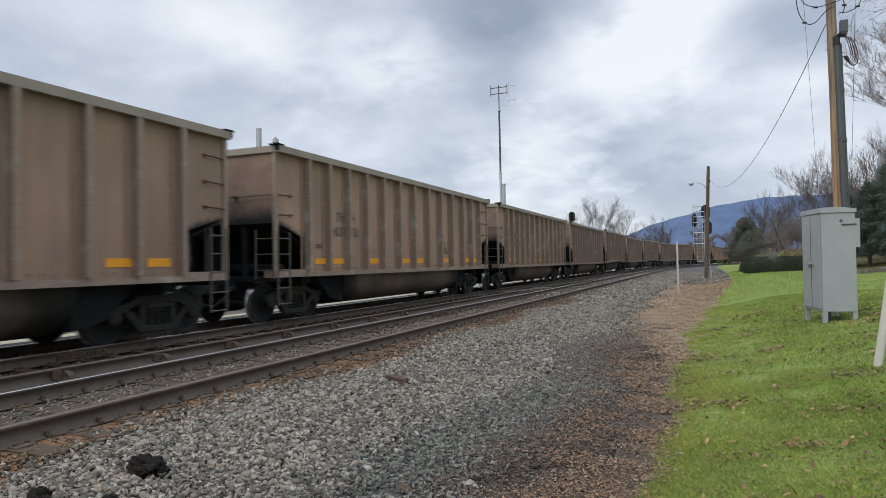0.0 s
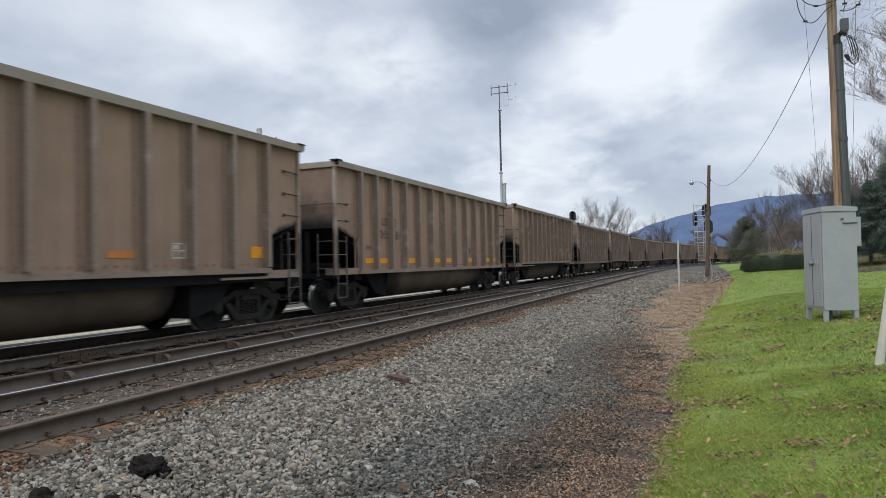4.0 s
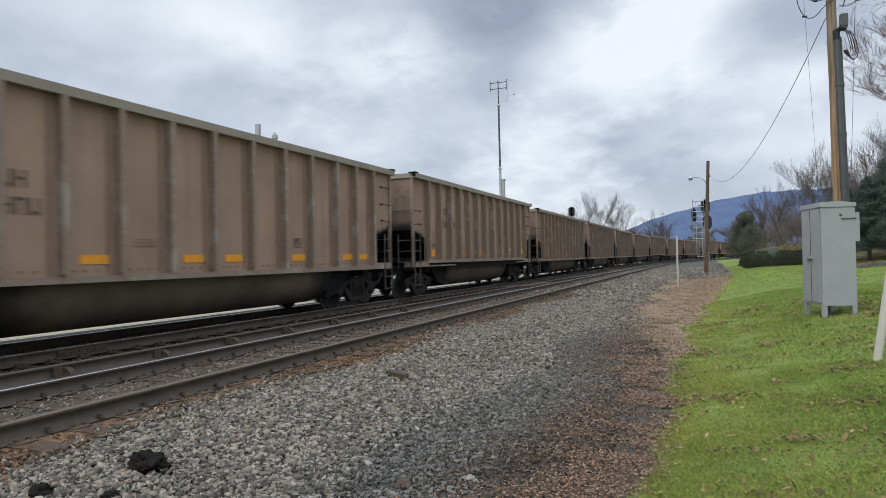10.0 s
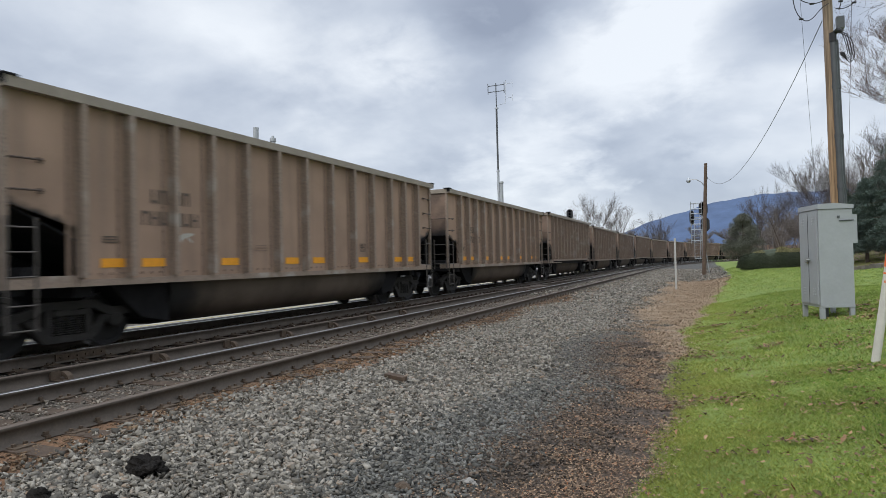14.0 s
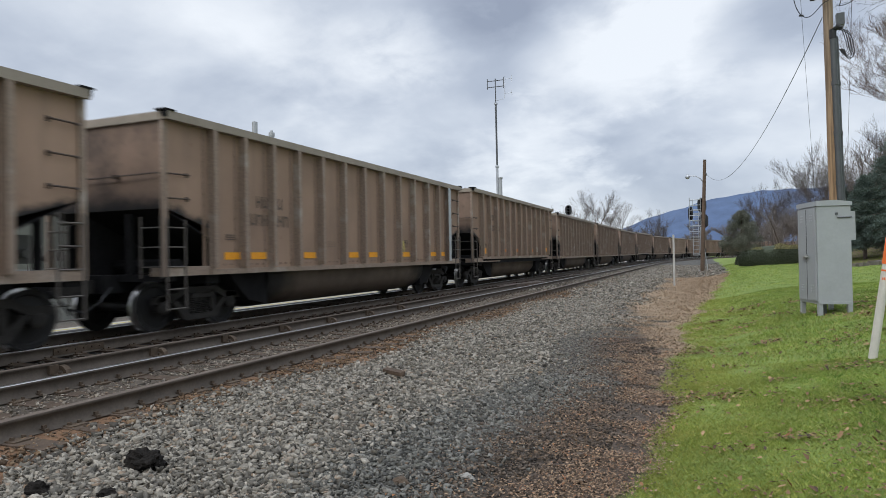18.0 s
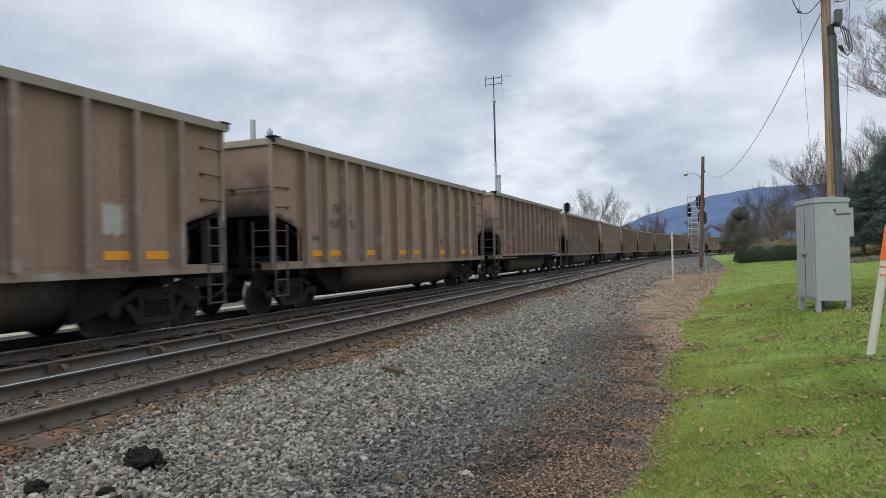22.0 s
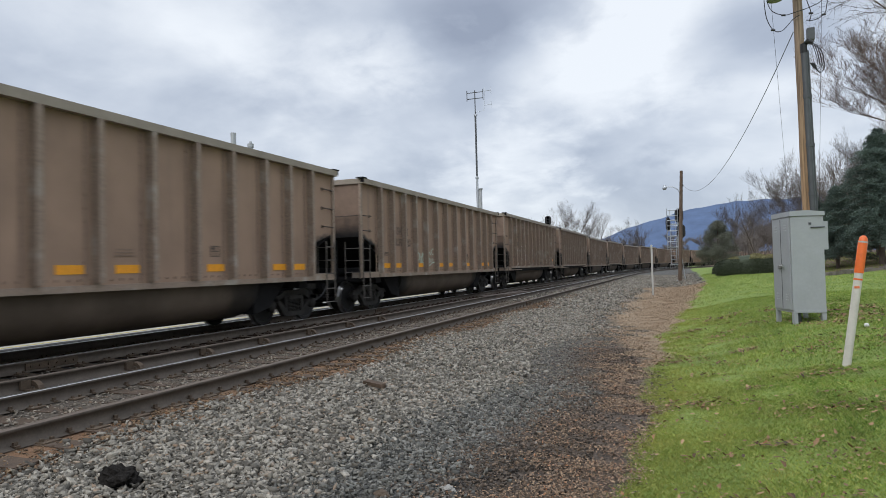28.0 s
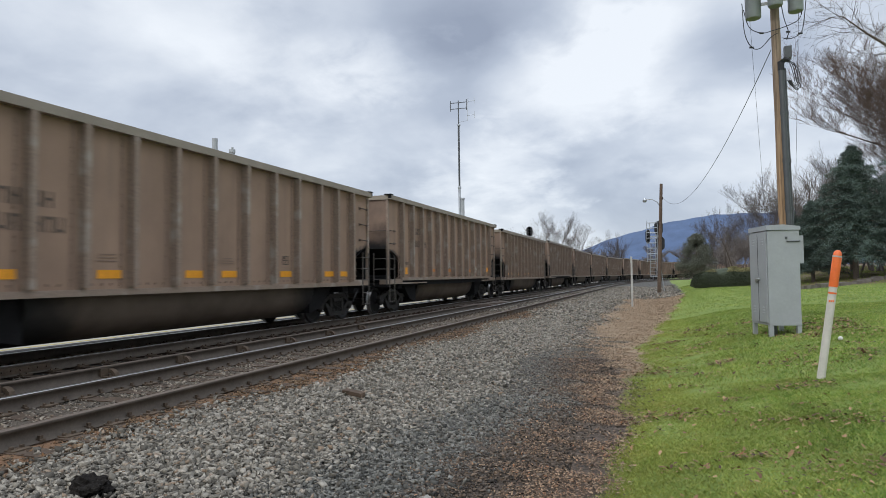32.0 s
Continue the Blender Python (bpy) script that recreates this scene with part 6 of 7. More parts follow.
def build_big_trees():
    heavy, fine = grow(random.Random(21), 14.0, 1.1, 5, (2, 2, 2, 2, 2), (-0.10, 0.0), 0.24, 0.36, (0.05, 0.9), 0.0065)
    t = thing("bare_tree", "large leafless tree with spreading reddish-brown branches", "tree", "bare trees", at=(16.4, 46, stand(16.4, 46)))
    part("trunk", limb_mesh("trunk", heavy, [BARK], 8), None, t)
    part("crown", limb_mesh("crown", fine, [RED_TWIG], 3), None, t)
    heavy, fine = grow(random.Random(33), 14.5, 1.0, 5, (2, 2, 2, 2, 2), (-0.05, 0.0), 0.22, 0.36, (0.05, 0.9), 0.0075)
    t = thing("bare_tree", "large leafless tree with dense reddish-brown twigs", "tree", "bare trees", at=(18.2, 47, stand(18.2, 47)))
    part("trunk", limb_mesh("trunk", heavy, [BARK], 8), None, t)
    part("crown", limb_mesh("crown", fine, [RED_TWIG], 3), None, t)
    # nearer tree whose limb hangs over the lawn
    t = thing("bare_tree", "leafless tree with a long limb over the lawn", "tree", "bare trees", at=(9.8, 21, stand(9.8, 21)))
    heavy = [((0, 0, -0.2), (-0.1, 0, 3.5), 0.24, 0.2), ((-0.1, 0, 3.5), (-0.5, 0, 5.6), 0.2, 0.15), ((-0.5, 0, 5.6), (-0.2, 0.4, 8.5), 0.13, 0.07),
             ((-0.5, 0, 5.6), (-2.2, 0, 6.35), 0.085, 0.065), ((-2.2, 0, 6.35), (-3.45, 0, 6.9), 0.065, 0.045), ((-3.45, 0, 6.9), (-4.2, 0, 7.55), 0.045, 0.028), ((-4.2, 0, 7.55), (-4.75, 0, 8.1), 0.028, 0.012)]
    fine = []
    rng = random.Random(8)
    for p, q, r0, r1 in heavy[2:]:
        for _ in range(9):
            k = rng.random()
            o = Vector(p).lerp(Vector(q), k)
            d = Vector((rng.uniform(-1.0, 0.2), rng.uniform(-0.6, 0.6), rng.uniform(-0.4, 0.8))).normalized()
            for step in range(4):
                e = o + d * rng.uniform(0.2, 0.36)
                fine.append((tuple(o), tuple(e), 0.009 * (1 - step * 0.2), 0.008 * (0.8 - step * 0.15)))
                for _ in range(3):
                    f = e
                    g = (d + Vector((rng.uniform(-0.9, 0.9), rng.uniform(-0.9, 0.9), rng.uniform(-0.7, 0.7)))).normalized()
                    for _ in range(3):
                        h = f + g * rng.uniform(0.10, 0.22)
                        fine.append((tuple(f), tuple(h), 0.0036, 0.002))
                        f = h
                        g = (g + Vector((rng.uniform(-0.5, 0.5), rng.uniform(-0.5, 0.5), rng.uniform(-0.5, 0.5)))).normalized()
                o = e
                d = (d + Vector((rng.uniform(-0.5, 0.3), rng.uniform(-0.4, 0.4), rng.uniform(-0.4, 0.4)))).normalized()
    part("trunk", limb_mesh("trunk", heavy, [BARK], 8), None, t)
    part("crown", limb_mesh("crown", fine, [TWIG], 3), None, t)


RED_TWIG = simple("reddish_twig", (0.125, 0.084, 0.066), 0.95, 0.0, 0.3, 2.0, 0.0, "World")
build_big_trees()


def leaf_cards(points, normals, size, rng, flat=0.3, slim=0.45):
    """Small four-sided leaves at points, roughly facing their normals."""
    n = len(points)
    nn = normals + rng.normal(0, flat, (n, 3))
    nn /= np.linalg.norm(nn, axis=1, keepdims=True)
    t = np.cross(nn, rng.normal(0, 1, (n, 3)))
    t /= np.linalg.norm(t, axis=1, keepdims=True)
    b = np.cross(nn, t)
    s = size * rng.uniform(0.6, 1.4, (n, 1))
    v = np.stack([points - t * s, points + b * s * slim + nn * s * 0.15, points + t * s, points - b * s * slim + nn * s * 0.15], 1)
    return v.reshape(-1, 3), np.arange(n * 4).reshape(n, 4)


def spruce_meshes(height, radius, clear, seed, whorls=24, arms=15):
    """Trunk and drooping needle boughs of a spruce."""
    rng = np.random.default_rng(seed)
    trunk = limb_mesh("trunk", [((0, 0, -0.2), (0.02, 0, height * 0.5), 0.16, 0.10), ((0.02, 0, height * 0.5), (0, 0, height), 0.10, 0.015)], [BARK], 8)
    segs, pts, nor = [], [], []
    for i in range(whorls):
        k = i / (whorls - 1)
        z = clear + (height - clear) * k
        r = radius * (1 - k ** 1.5) ** 0.75 * (0.78 + 0.22 * math.sin(i * 2.1)) + 0.15
        for j in range(arms):
            a = 2 * math.pi * (j + rng.uniform(-0.4, 0.4)) / arms + i
            L = r * rng.uniform(0.6, 1.15)
            d = np.array([math.cos(a), math.sin(a), 0])
            m = 5
            last = np.array([0, 0, z])
            for s in range(1, m + 1):
                f = s / m
                p = np.array([0, 0, z]) + d * L * f + np.array([0, 0, -0.28 * L * f * f + 0.10 * L * f])
                segs.append((last, p, 0.02 * (1.1 - f), 0.02 * (1.0 - f) + 0.003))
                cnt = int(14 + 26 * L * f)
                q = last + (p - last) * rng.uniform(0, 1, (cnt, 1))
                side = np.array([-d[1], d[0], 0])
                q = q + side * rng.normal(0, 0.13 + 0.10 * L * (1 - f), (cnt, 1)) + np.array([0, 0, 1]) * (rng.normal(-0.07, 0.07, (cnt, 1)))
                pts.append(q)
                nor.append(np.tile(np.array([d[0] * 0.4, d[1] * 0.4, 0.9]), (cnt, 1)))
                last = p
    pts, nor = np.concatenate(pts), np.concatenate(nor)
    v, f = leaf_cards(pts, nor, 0.070, rng, 0.9, 0.20)
    return trunk, limb_mesh("bough", segs, [BARK], 3), array_mesh("needles", v, f, [NEEDLE])


SPRUCES = [spruce_meshes(7.4, 3.2, 1.3, 5), spruce_meshes(7.7, 3.0, 1.5, 9)]
for x, y, s, k, turn in ((9.9, 40.3, 0.97, 0, 0), (12.6, 41.2, 0.95, 1, 50), (15.2, 40.6, 1.06, 0, 140), (17.8, 42.5, 1.1, 1, 200), (10.2, 47.5, 0.72, 1, 20), (8.1, 41.6, 0.62, 0, 75), (7.6, 44.0, 0.55, 1, 110)):
    t = thing("spruce", "dense blue-green spruce with a bare lower trunk", "tree", "spruces")
    t.matrix_basis = pose(x, y, stand(x, y), 0, 0, turn) @ Matrix.Diagonal((s, s, s, 1))
    part("trunk", SPRUCES[k][0], None, t)
    part("boughs", SPRUCES[k][1], None, t)
    part("needles", SPRUCES[k][2], None, t)


def build_hedge():
    rng = np.random.default_rng(14)
    x0, y0, L, W, H = 4.25, 47.0, 2.40, 1.2, 1.32
    z = stand(x0, y0)
    t = thing("hedge", "low clipped dark green hedge with yellowish top", "hedge", at=(x0, y0, z))

    def shell(n, grow_by):
        d = rng.normal(0, 1, (n, 3))
        d /= (np.abs(d) ** 2.15).sum(1, keepdims=True) ** (1 / 2.15)
        d[:, 2] = np.abs(d[:, 2])
        p = d * np.array([L, W, H]) * grow_by
        p[:, 2] *= 0.90 + 0.07 * np.sin(p[:, 0] * 2.1) + 0.05 * np.sin(p[:, 0] * 5.3 + 1)
        return p, d
    bm = bmesh.new()
    bmesh.ops.create_icosphere(bm, subdivisions=4, radius=1.0)
    for v in bm.verts:
        s = (abs(v.co.x) ** 2.15 + abs(v.co.y) ** 2.15 + abs(v.co.z) ** 2.15) ** (1 / 2.15)
        v.co = Vector((v.co.x / s * L * 0.95, v.co.y / s * W * 0.93, max(-0.1, v.co.z / s * H * 0.93)))
        v.co *= 1 + 0.05 * noise.noise(v.co * 3)
    part("inner_growth", bm, HEDGE, t)
    for name, lo, hi, mat, n in (("side_leaves", -1, 0.74, HEDGE, 22000), ("top_leaves", 0.74, 2, HEDGE_TOP, 14000)):
        p, d = shell(n * 3, rng.uniform(0.94, 1.05, (n * 3, 1)))
        keep = (p[:, 2] / H > lo) & (p[:, 2] / H <= hi)
        p, d = p[keep][:n], d[keep][:n]
        v, f = leaf_cards(p, d, 0.042, rng, 0.7)
        part(name, array_mesh(name, v, f, [mat]), None, t)


build_hedge()


def build_round_conifer():
    rng = np.random.default_rng(31)
    x0, y0 = 3.5, 75.0
    z = stand(x0, y0)
    t = thing("evergreen_tree", "rounded evergreen beside the woods, green paled for haze", "tree", at=(x0, y0, z))
    part("trunk", limb_mesh("trunk", [((0, 0, -0.2), (0, 0, 4.2), 0.16, 0.05)], [BARK], 7), None, t)
    pts, nor = [], []
    for i in range(110):
        k = rng.uniform(0, 1)
        a = rng.uniform(0, 2 * math.pi)
        zc = 0.7 + 4.2 * k
        r = 2.35 * (1 - k) ** 0.55 * rng.uniform(0.5, 1.0)
        c = np.array([r * math.cos(a), r * math.sin(a), zc])
        n = 420
        d = rng.normal(0, 1, (n, 3))
        d /= np.linalg.norm(d, axis=1, keepdims=True)
        pts.append(c + d * np.array([0.55, 0.55, 0.4]) * rng.uniform(0.5, 1, (n, 1)))
        nor.append(d)
    v, f = leaf_cards(np.concatenate(pts), np.concatenate(nor), 0.075, rng, 0.9, 0.18)
    part("crown", array_mesh("crown", v, f, [OLIVE]), None, t)


# paler than real needles: distance haze is mixed into this green
OLIVE = simple("hazy_olive_needles", (0.150, 0.158, 0.118), 0.8, 0.0, 0.4, 0.8, 0.0, "World")
build_round_conifer()


def build_stone_edge():
    rng = random.Random(2)
    for k in range(17):
        f = k / 16
        x, y = 6.5 + 6.3 * f + rng.uniform(-0.1, 0.1), 35.6 + 4.4 * f + rng.uniform(-0.15, 0.15)
        bm = bmesh.new()
        add_box(bm, -0.24, 0.24, -0.16, 0.16, -0.1, 0.17 + rng.uniform(-0.04, 0.05))
        bevelled(bm, 0.05, 2)
        for v in bm.verts:
            v.co += Vector([rng.uniform(-0.03, 0.03) for _ in range(3)])
        ob = new("edging_stone", as_mesh("edging_stone", bm, STONE_WALL))
        ob.matrix_basis = pose(x, y, stand(x, y), 0, 0, 35 + rng.uniform(-15, 15))
        tagged(ob, "rough grey-brown stone edging the planting bed", "stone", "edging stones")
    bm = bmesh.new()
    bmesh.ops.create_icosphere(bm, subdivisions=2, radius=0.04)
    ob = new("white_ball", as_mesh("white_ball", bm, PORCELAIN, True))
    ob.matrix_basis = pose(2.72, 12.1, stand(2.72, 12.1) + 0.03)
    tagged(ob, "small white ball lying in the grass", "ball")


build_stone_edge()


def build_far_woods():
    """Brushy leafless woods behind the lawn and beyond the bend."""
    rng = random.Random(77)
    segs = []
    small = grow(random.Random(91), 6.0, 1.0, 3, (2, 3, 2), twist=0.42, rise=(0.0, 0.9))
    small = small[0] + small[1]
    small2 = grow(random.Random(92), 6.0, 0.8, 3, (3, 3, 2), twist=0.42, rise=(0.1, 0.9))
    small2 = small2[0] + small2[1]

    def put(name, label, places, wide):
        out = []
        for x, y, h in places:
            s = h / 6.0
            z = stand(x, y) if y < 300 else -0.2
            a = rng.uniform(0, 6.28)
            c, q = math.cos(a) * s, math.sin(a) * s
            for p, e, r0, r1 in rng.choice((small, small2)):
                out.append(((x + p[0] * c - p[1] * q, y + p[0] * q + p[1] * c, z + p[2] * s), (x + e[0] * c - e[1] * q, y + e[0] * q + e[1] * c, z + e[2] * s), max(r0 * s, wide), max(r1 * s, wide * 0.8)))
        tagged(new(name, limb_mesh(name, out, [HAZY_TWIG], 3)), label, "woods", kind="stuff")
    put("brush_woods", "dense leafless brush and saplings behind the lawn", [(6.2 + 0.03 * i + rng.uniform(0, 24), 78 + rng.uniform(0, 42), rng.uniform(3.5, 6.8)) for i in range(110)], 0.008)
    put("side_woods", "leafless undergrowth beneath the spruces", [(rng.uniform(9, 30), rng.uniform(44, 62), rng.uniform(4, 9.0)) for _ in range(70)], 0.008)
    put("left_woods", "leafless brush seen beyond the train", [(rng.uniform(-215, -150), rng.uniform(-30, 260), rng.uniform(5.0, 8.5)) for _ in range(110)], 0.04)
    put("bend_woods", "far leafless woods beyond the bend of the track", [(rng.uniform(-75, 190), rng.uniform(240, 320), rng.uniform(8.0, 15.0)) for _ in range(150)], 0.04)


build_far_woods()


def build_mountain():
    xs = np.linspace(-2600, 2600, 261)
    ridge = np.interp(xs, [-2600, -900, -420, -250, -215, -179, -92, 10, 154, 290, 500, 900, 1500, 2600], [20, 25, 30, 84, 98, 112, 136, 165, 183, 187, 196, 205, 180, 120])
    rng = np.random.default_rng(6)
    ridge = ridge + np.convolve(rng.normal(0, 3.0, 261), np.ones(5) / 5, "same") + rng.normal(0, 0.8, 261)
    rows = 14
    verts, n = [], len(xs)
    for j in range(rows):
        k = j / (rows - 1)
        h = -15 + (ridge + 15) * k ** 0.8 + (rng.normal(0, 1.0, n) if 0 < j < rows - 1 else 0)
        verts.append(np.stack([xs, np.full(n, 1750 + 450 * k) + rng.normal(0, 3, n), h], -1))
    idx = np.arange(rows * n).reshape(rows, n)
    faces = np.stack([idx[:-1, :-1], idx[:-1, 1:], idx[1:, 1:], idx[1:, :-1]], -1).reshape(-1, 4)
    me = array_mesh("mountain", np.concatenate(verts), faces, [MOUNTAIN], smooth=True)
    tagged(new("mountain", me), "long wooded ridge, tinted blue for distance haze", "mountain", kind="structure")


# forest colour with the blue of the air haze painted in
MOUNTAIN = simple("haze_blue_forest", (0.075, 0.115, 0.205), 1.0, 0.0, 0.22, 0.02, 0.0, "World")
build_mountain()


def build_left_hill():
    ys = np.linspace(-800, 440, 57)
    rng = np.random.default_rng(16)
    crest = 66 * smooth_step(ys, -800, -300) * (1 - smooth_step(ys, 240, 430)) + rng.normal(0, 1.2, 57)
    rows = [np.stack([np.full(57, x), ys, np.where(k > 0, crest * k, -1.0)], -1) for x, k in ((-240, 0), (-270, 0.35), (-310, 0.75), (-360, 1.0), (-460, 0.9))]
    idx = np.arange(5 * 57).reshape(5, 57)
    faces = np.stack([idx[:-1, :-1], idx[:-1, 1:], idx[1:, 1:], idx[1:, :-1]], -1).reshape(-1, 4)
    tagged(new("wooded_hill", array_mesh("wooded_hill", np.concatenate(rows), faces, [HILL], smooth=True)), "low grey-green wooded hill behind the train", "hill", kind="structure")


HILL = simple("hill_woods", (0.052, 0.054, 0.040), 1.0, 0.0, 0.3, 0.08, 0.0, "World")
build_left_hill()


# ---- loose cover on the ground ----


def island_mat(name, colours, rough=0.85, patchy=0.0):
    def build(g, bsdf):
        r = g.add("ShaderNodeNewGeometry").outputs["Random Per Island"]
        p = world_pos(g)
        n = g.noise(p, 90.0, 3.0, 0.6)
        c = g.ramp(r, colours)
        if patchy:
            q = g.math("ADD", g.math("MULTIPLY", g.noise(p, 1.1, 4.0, 0.6), 0.6), g.math("MULTIPLY", g.noise(p, 7.0, 4.0, 0.65), 0.4))
            k = g.ramp(q, ((0.36, 1.0 - patchy), (0.62, 1.0)))
            c = g.mix(1.0, c, k, "MULTIPLY")
            c = g.mix(g.ramp(g.noise(p, 2.3, 5.0, 0.6), ((0.54, 0.0), (0.70, 0.45))), c, (0.46, 0.38, 0.115))
            sp = g.add("ShaderNodeSeparateXYZ", {0: p})
            edge = g.math("ADD", sp.outputs[0], g.math("MULTIPLY", g.math("SUBTRACT", g.noise(p, 0.7, 3.0, 0.6), 0.5), 3.0))
            c = g.mix(g.math("MULTIPLY", g.step(edge, 1.9, -0.6), 0.45), c, (0.44, 0.395, 0.095))
        return g.mix(g.ramp(n, ((0.35, 0.0), (0.7, 0.5))), c, tuple(v * 0.6 for v in colours[1][1])), None
    return material(name, build, rough)


STONES = island_mat("ballast_stone", ((0.0, (0.050, 0.044, 0.034)), (0.3, (0.150, 0.134, 0.108)), (0.6, (0.270, 0.244, 0.198)), (0.88, (0.43, 0.392, 0.326)), (1.0, (0.27, 0.180, 0.112))))
SLATE = island_mat("dark_flat_stone", ((0.0, (0.032, 0.031, 0.027)), (0.3, (0.096, 0.093, 0.080)), (0.6, (0.168, 0.162, 0.140)), (0.88, (0.265, 0.255, 0.222)), (1.0, (0.11, 0.080, 0.055))))
SOIL_CLOD = island_mat("dark_soil_clod", ((0.0, (0.016, 0.013, 0.010)), (0.3, (0.069, 0.053, 0.039)), (0.6, (0.138, 0.103, 0.075)), (0.88, (0.224, 0.164, 0.117)), (1.0, (0.184, 0.115, 0.063))))
DARK_STONES = island_mat("dark_fine_stone", ((0.0, (0.056, 0.047, 0.037)), (0.3, (0.155, 0.130, 0.102)), (0.6, (0.262, 0.224, 0.176)), (0.88, (0.39, 0.34, 0.272)), (1.0, (0.24, 0.160, 0.098))))
LITTER = island_mat("leaf_litter", ((0.0, (0.046, 0.030, 0.018)), (0.3, (0.138, 0.087, 0.053)), (0.6, (0.259, 0.168, 0.101)), (0.88, (0.443, 0.308, 0.193)), (1.0, (0.345, 0.132, 0.048))))
TAN_LITTER = island_mat("dry_tan_litter", ((0.0, (0.24, 0.172, 0.110)), (0.3, (0.33, 0.238, 0.152)), (0.6, (0.41, 0.30, 0.194)), (0.88, (0.52, 0.385, 0.252)), (1.0, (0.32, 0.165, 0.085))))
LAWN_LEAF = island_mat("lawn_leaf", ((0.0, (0.030, 0.020, 0.012)), (0.3, (0.13, 0.070, 0.034)), (0.6, (0.26, 0.145, 0.070)), (0.88, (0.44, 0.285, 0.155)), (1.0, (0.24, 0.085, 0.028))))
BLADES = island_mat("grass_blade", ((0.0, (0.084, 0.178, 0.025)), (0.3, (0.205, 0.346, 0.046)), (0.6, (0.321, 0.443, 0.067)), (0.85, (0.521, 0.545, 0.128)), (1.0, (0.651, 0.605, 0.266))), 0.8, 0.50)
GREY_FINE = island_mat("fine_grey_gravel", ((0.0, (0.040, 0.037, 0.031)), (0.3, (0.112, 0.103, 0.088)), (0.6, (0.195, 0.180, 0.153)), (0.88, (0.30, 0.279, 0.240)), (1.0, (0.17, 0.12, 0.08))))


RUSTY_STONES = island_mat("rust_stained_stone", ((0.0, (0.040, 0.028, 0.018)), (0.3, (0.105, 0.066, 0.036)), (0.6, (0.190, 0.118, 0.062)), (0.88, (0.27, 0.185, 0.110)), (1.0, (0.23, 0.105, 0.040))))


def lawn_edge(y):
    return -0.45 + 0.10 * np.sin(1.15 * y + 0.4) + 0.06 * np.sin(2.9 * y) + 0.058 * np.clip(y - 15, 0, 30)


def stone_field(name, label, x0, x1, y0, y1, count, lo, hi, rng, sink=0.3, lift=0.0, soft=1.0, mat=None):
    # broken chips: a slab of four corners below and four above, knocked out of true
    base = np.array([(u * r, w * r, h) for h, r in ((-0.5, 0.85), (0.5, 0.66)) for u, w in ((-1, -0.8), (1, -0.7), (0.9, 0.8), (-0.8, 1))])
    tri = np.array([(0, 3, 2), (0, 2, 1), (4, 5, 6), (4, 6, 7), (0, 1, 5), (0, 5, 4), (1, 2, 6), (1, 6, 5), (2, 3, 7), (2, 7, 6), (3, 0, 4), (3, 4, 7)])
    y = rng.uniform(y0, y1, count)
    x = rng.uniform(x0, x1, count) + (0.22 * np.sin(y * 0.9) + rng.normal(0, 0.16, count)) * soft
    s = lo + (hi - lo) * rng.uniform(0, 1, count) ** 1.4
    v = base[None] * (1 + rng.uniform(-0.6, 0.25, (count, 8, 1))) + rng.normal(0, 0.25, (count, 8, 3))
    v *= rng.uniform(0.55, 1.25, (count, 1, 3)) * (s / 2)[:, None, None]
    a, b = rng.uniform(0, 6.28, count), rng.normal(0, 0.7, count)
    ca, sa, cb, sb = np.cos(a)[:, None], np.sin(a)[:, None], np.cos(b)[:, None], np.sin(b)[:, None]
    X, Y, Z = v[..., 0], v[..., 1], v[..., 2] * 0.66
    Y, Z = Y * cb - Z * sb, Y * sb + Z * cb
    X, Y = X * ca - Y * sa, X * sa + Y * ca
    z = ground_z(x, y) + s * sink * 0.5 + lift + rng.uniform(0, 0.5, count) * s * 0.5
    verts = np.stack([X + x[:, None], Y + y[:, None], Z + z[:, None]], -1).reshape(-1, 3)
    faces = (np.arange(count)[:, None, None] * 8 + tri[None]).reshape(-1, 3)
    tagged(new(name, array_mesh(name, verts, faces, [mat or STONES])), label, "gravel", kind="stuff")


def flat_leaves(name, label, x, y, size, rng, mat, category, lift=0.012):
    """Curled fallen leaves: six-sided outlines with a fold."""
    n = len(x)
    s = size * rng.uniform(0.5, 1.3, n)
    out = np.array([(-1, 0.1, 0.0), (-0.2, 0.75, 0.4), (0.35, 0.3, 0.2), (1, -0.1, 0.3), (0.5, -0.7, 0.35), (-0.35, -0.4, 0.25)])
    v = out[None] * np.stack([s, s * rng.uniform(0.6, 1.1, n), s * rng.uniform(-0.5, 1.2, n)], -1)[:, None, :]
    v = v * (1 + rng.uniform(-0.5, 0.4, (n, 6, 1)))
    a, b = rng.uniform(0, 6.28, n), rng.normal(0, 0.32, n)
    ca, sa, cb, sb = np.cos(a)[:, None], np.sin(a)[:, None], np.cos(b)[:, None], np.sin(b)[:, None]
    X, Y, Z = v[..., 0], v[..., 1], v[..., 2]
    X, Z = X * cb - Z * sb, X * sb + Z * cb
    X, Y = X * ca - Y * sa, X * sa + Y * ca
    z = ground_z(x, y) + lift + rng.uniform(0, 0.01, n) + s * 0.15
    verts = np.stack([X + x[:, None], Y + y[:, None], Z + z[:, None]], -1).reshape(-1, 3)
    k = np.arange(n)[:, None] * 6
    faces = np.concatenate([k + np.array([[0, 1, 2, 3]]), k + np.array([[0, 3, 4, 5]])])
    tagged(new(name, array_mesh(name, verts, faces, [mat])), label, category, kind="stuff")


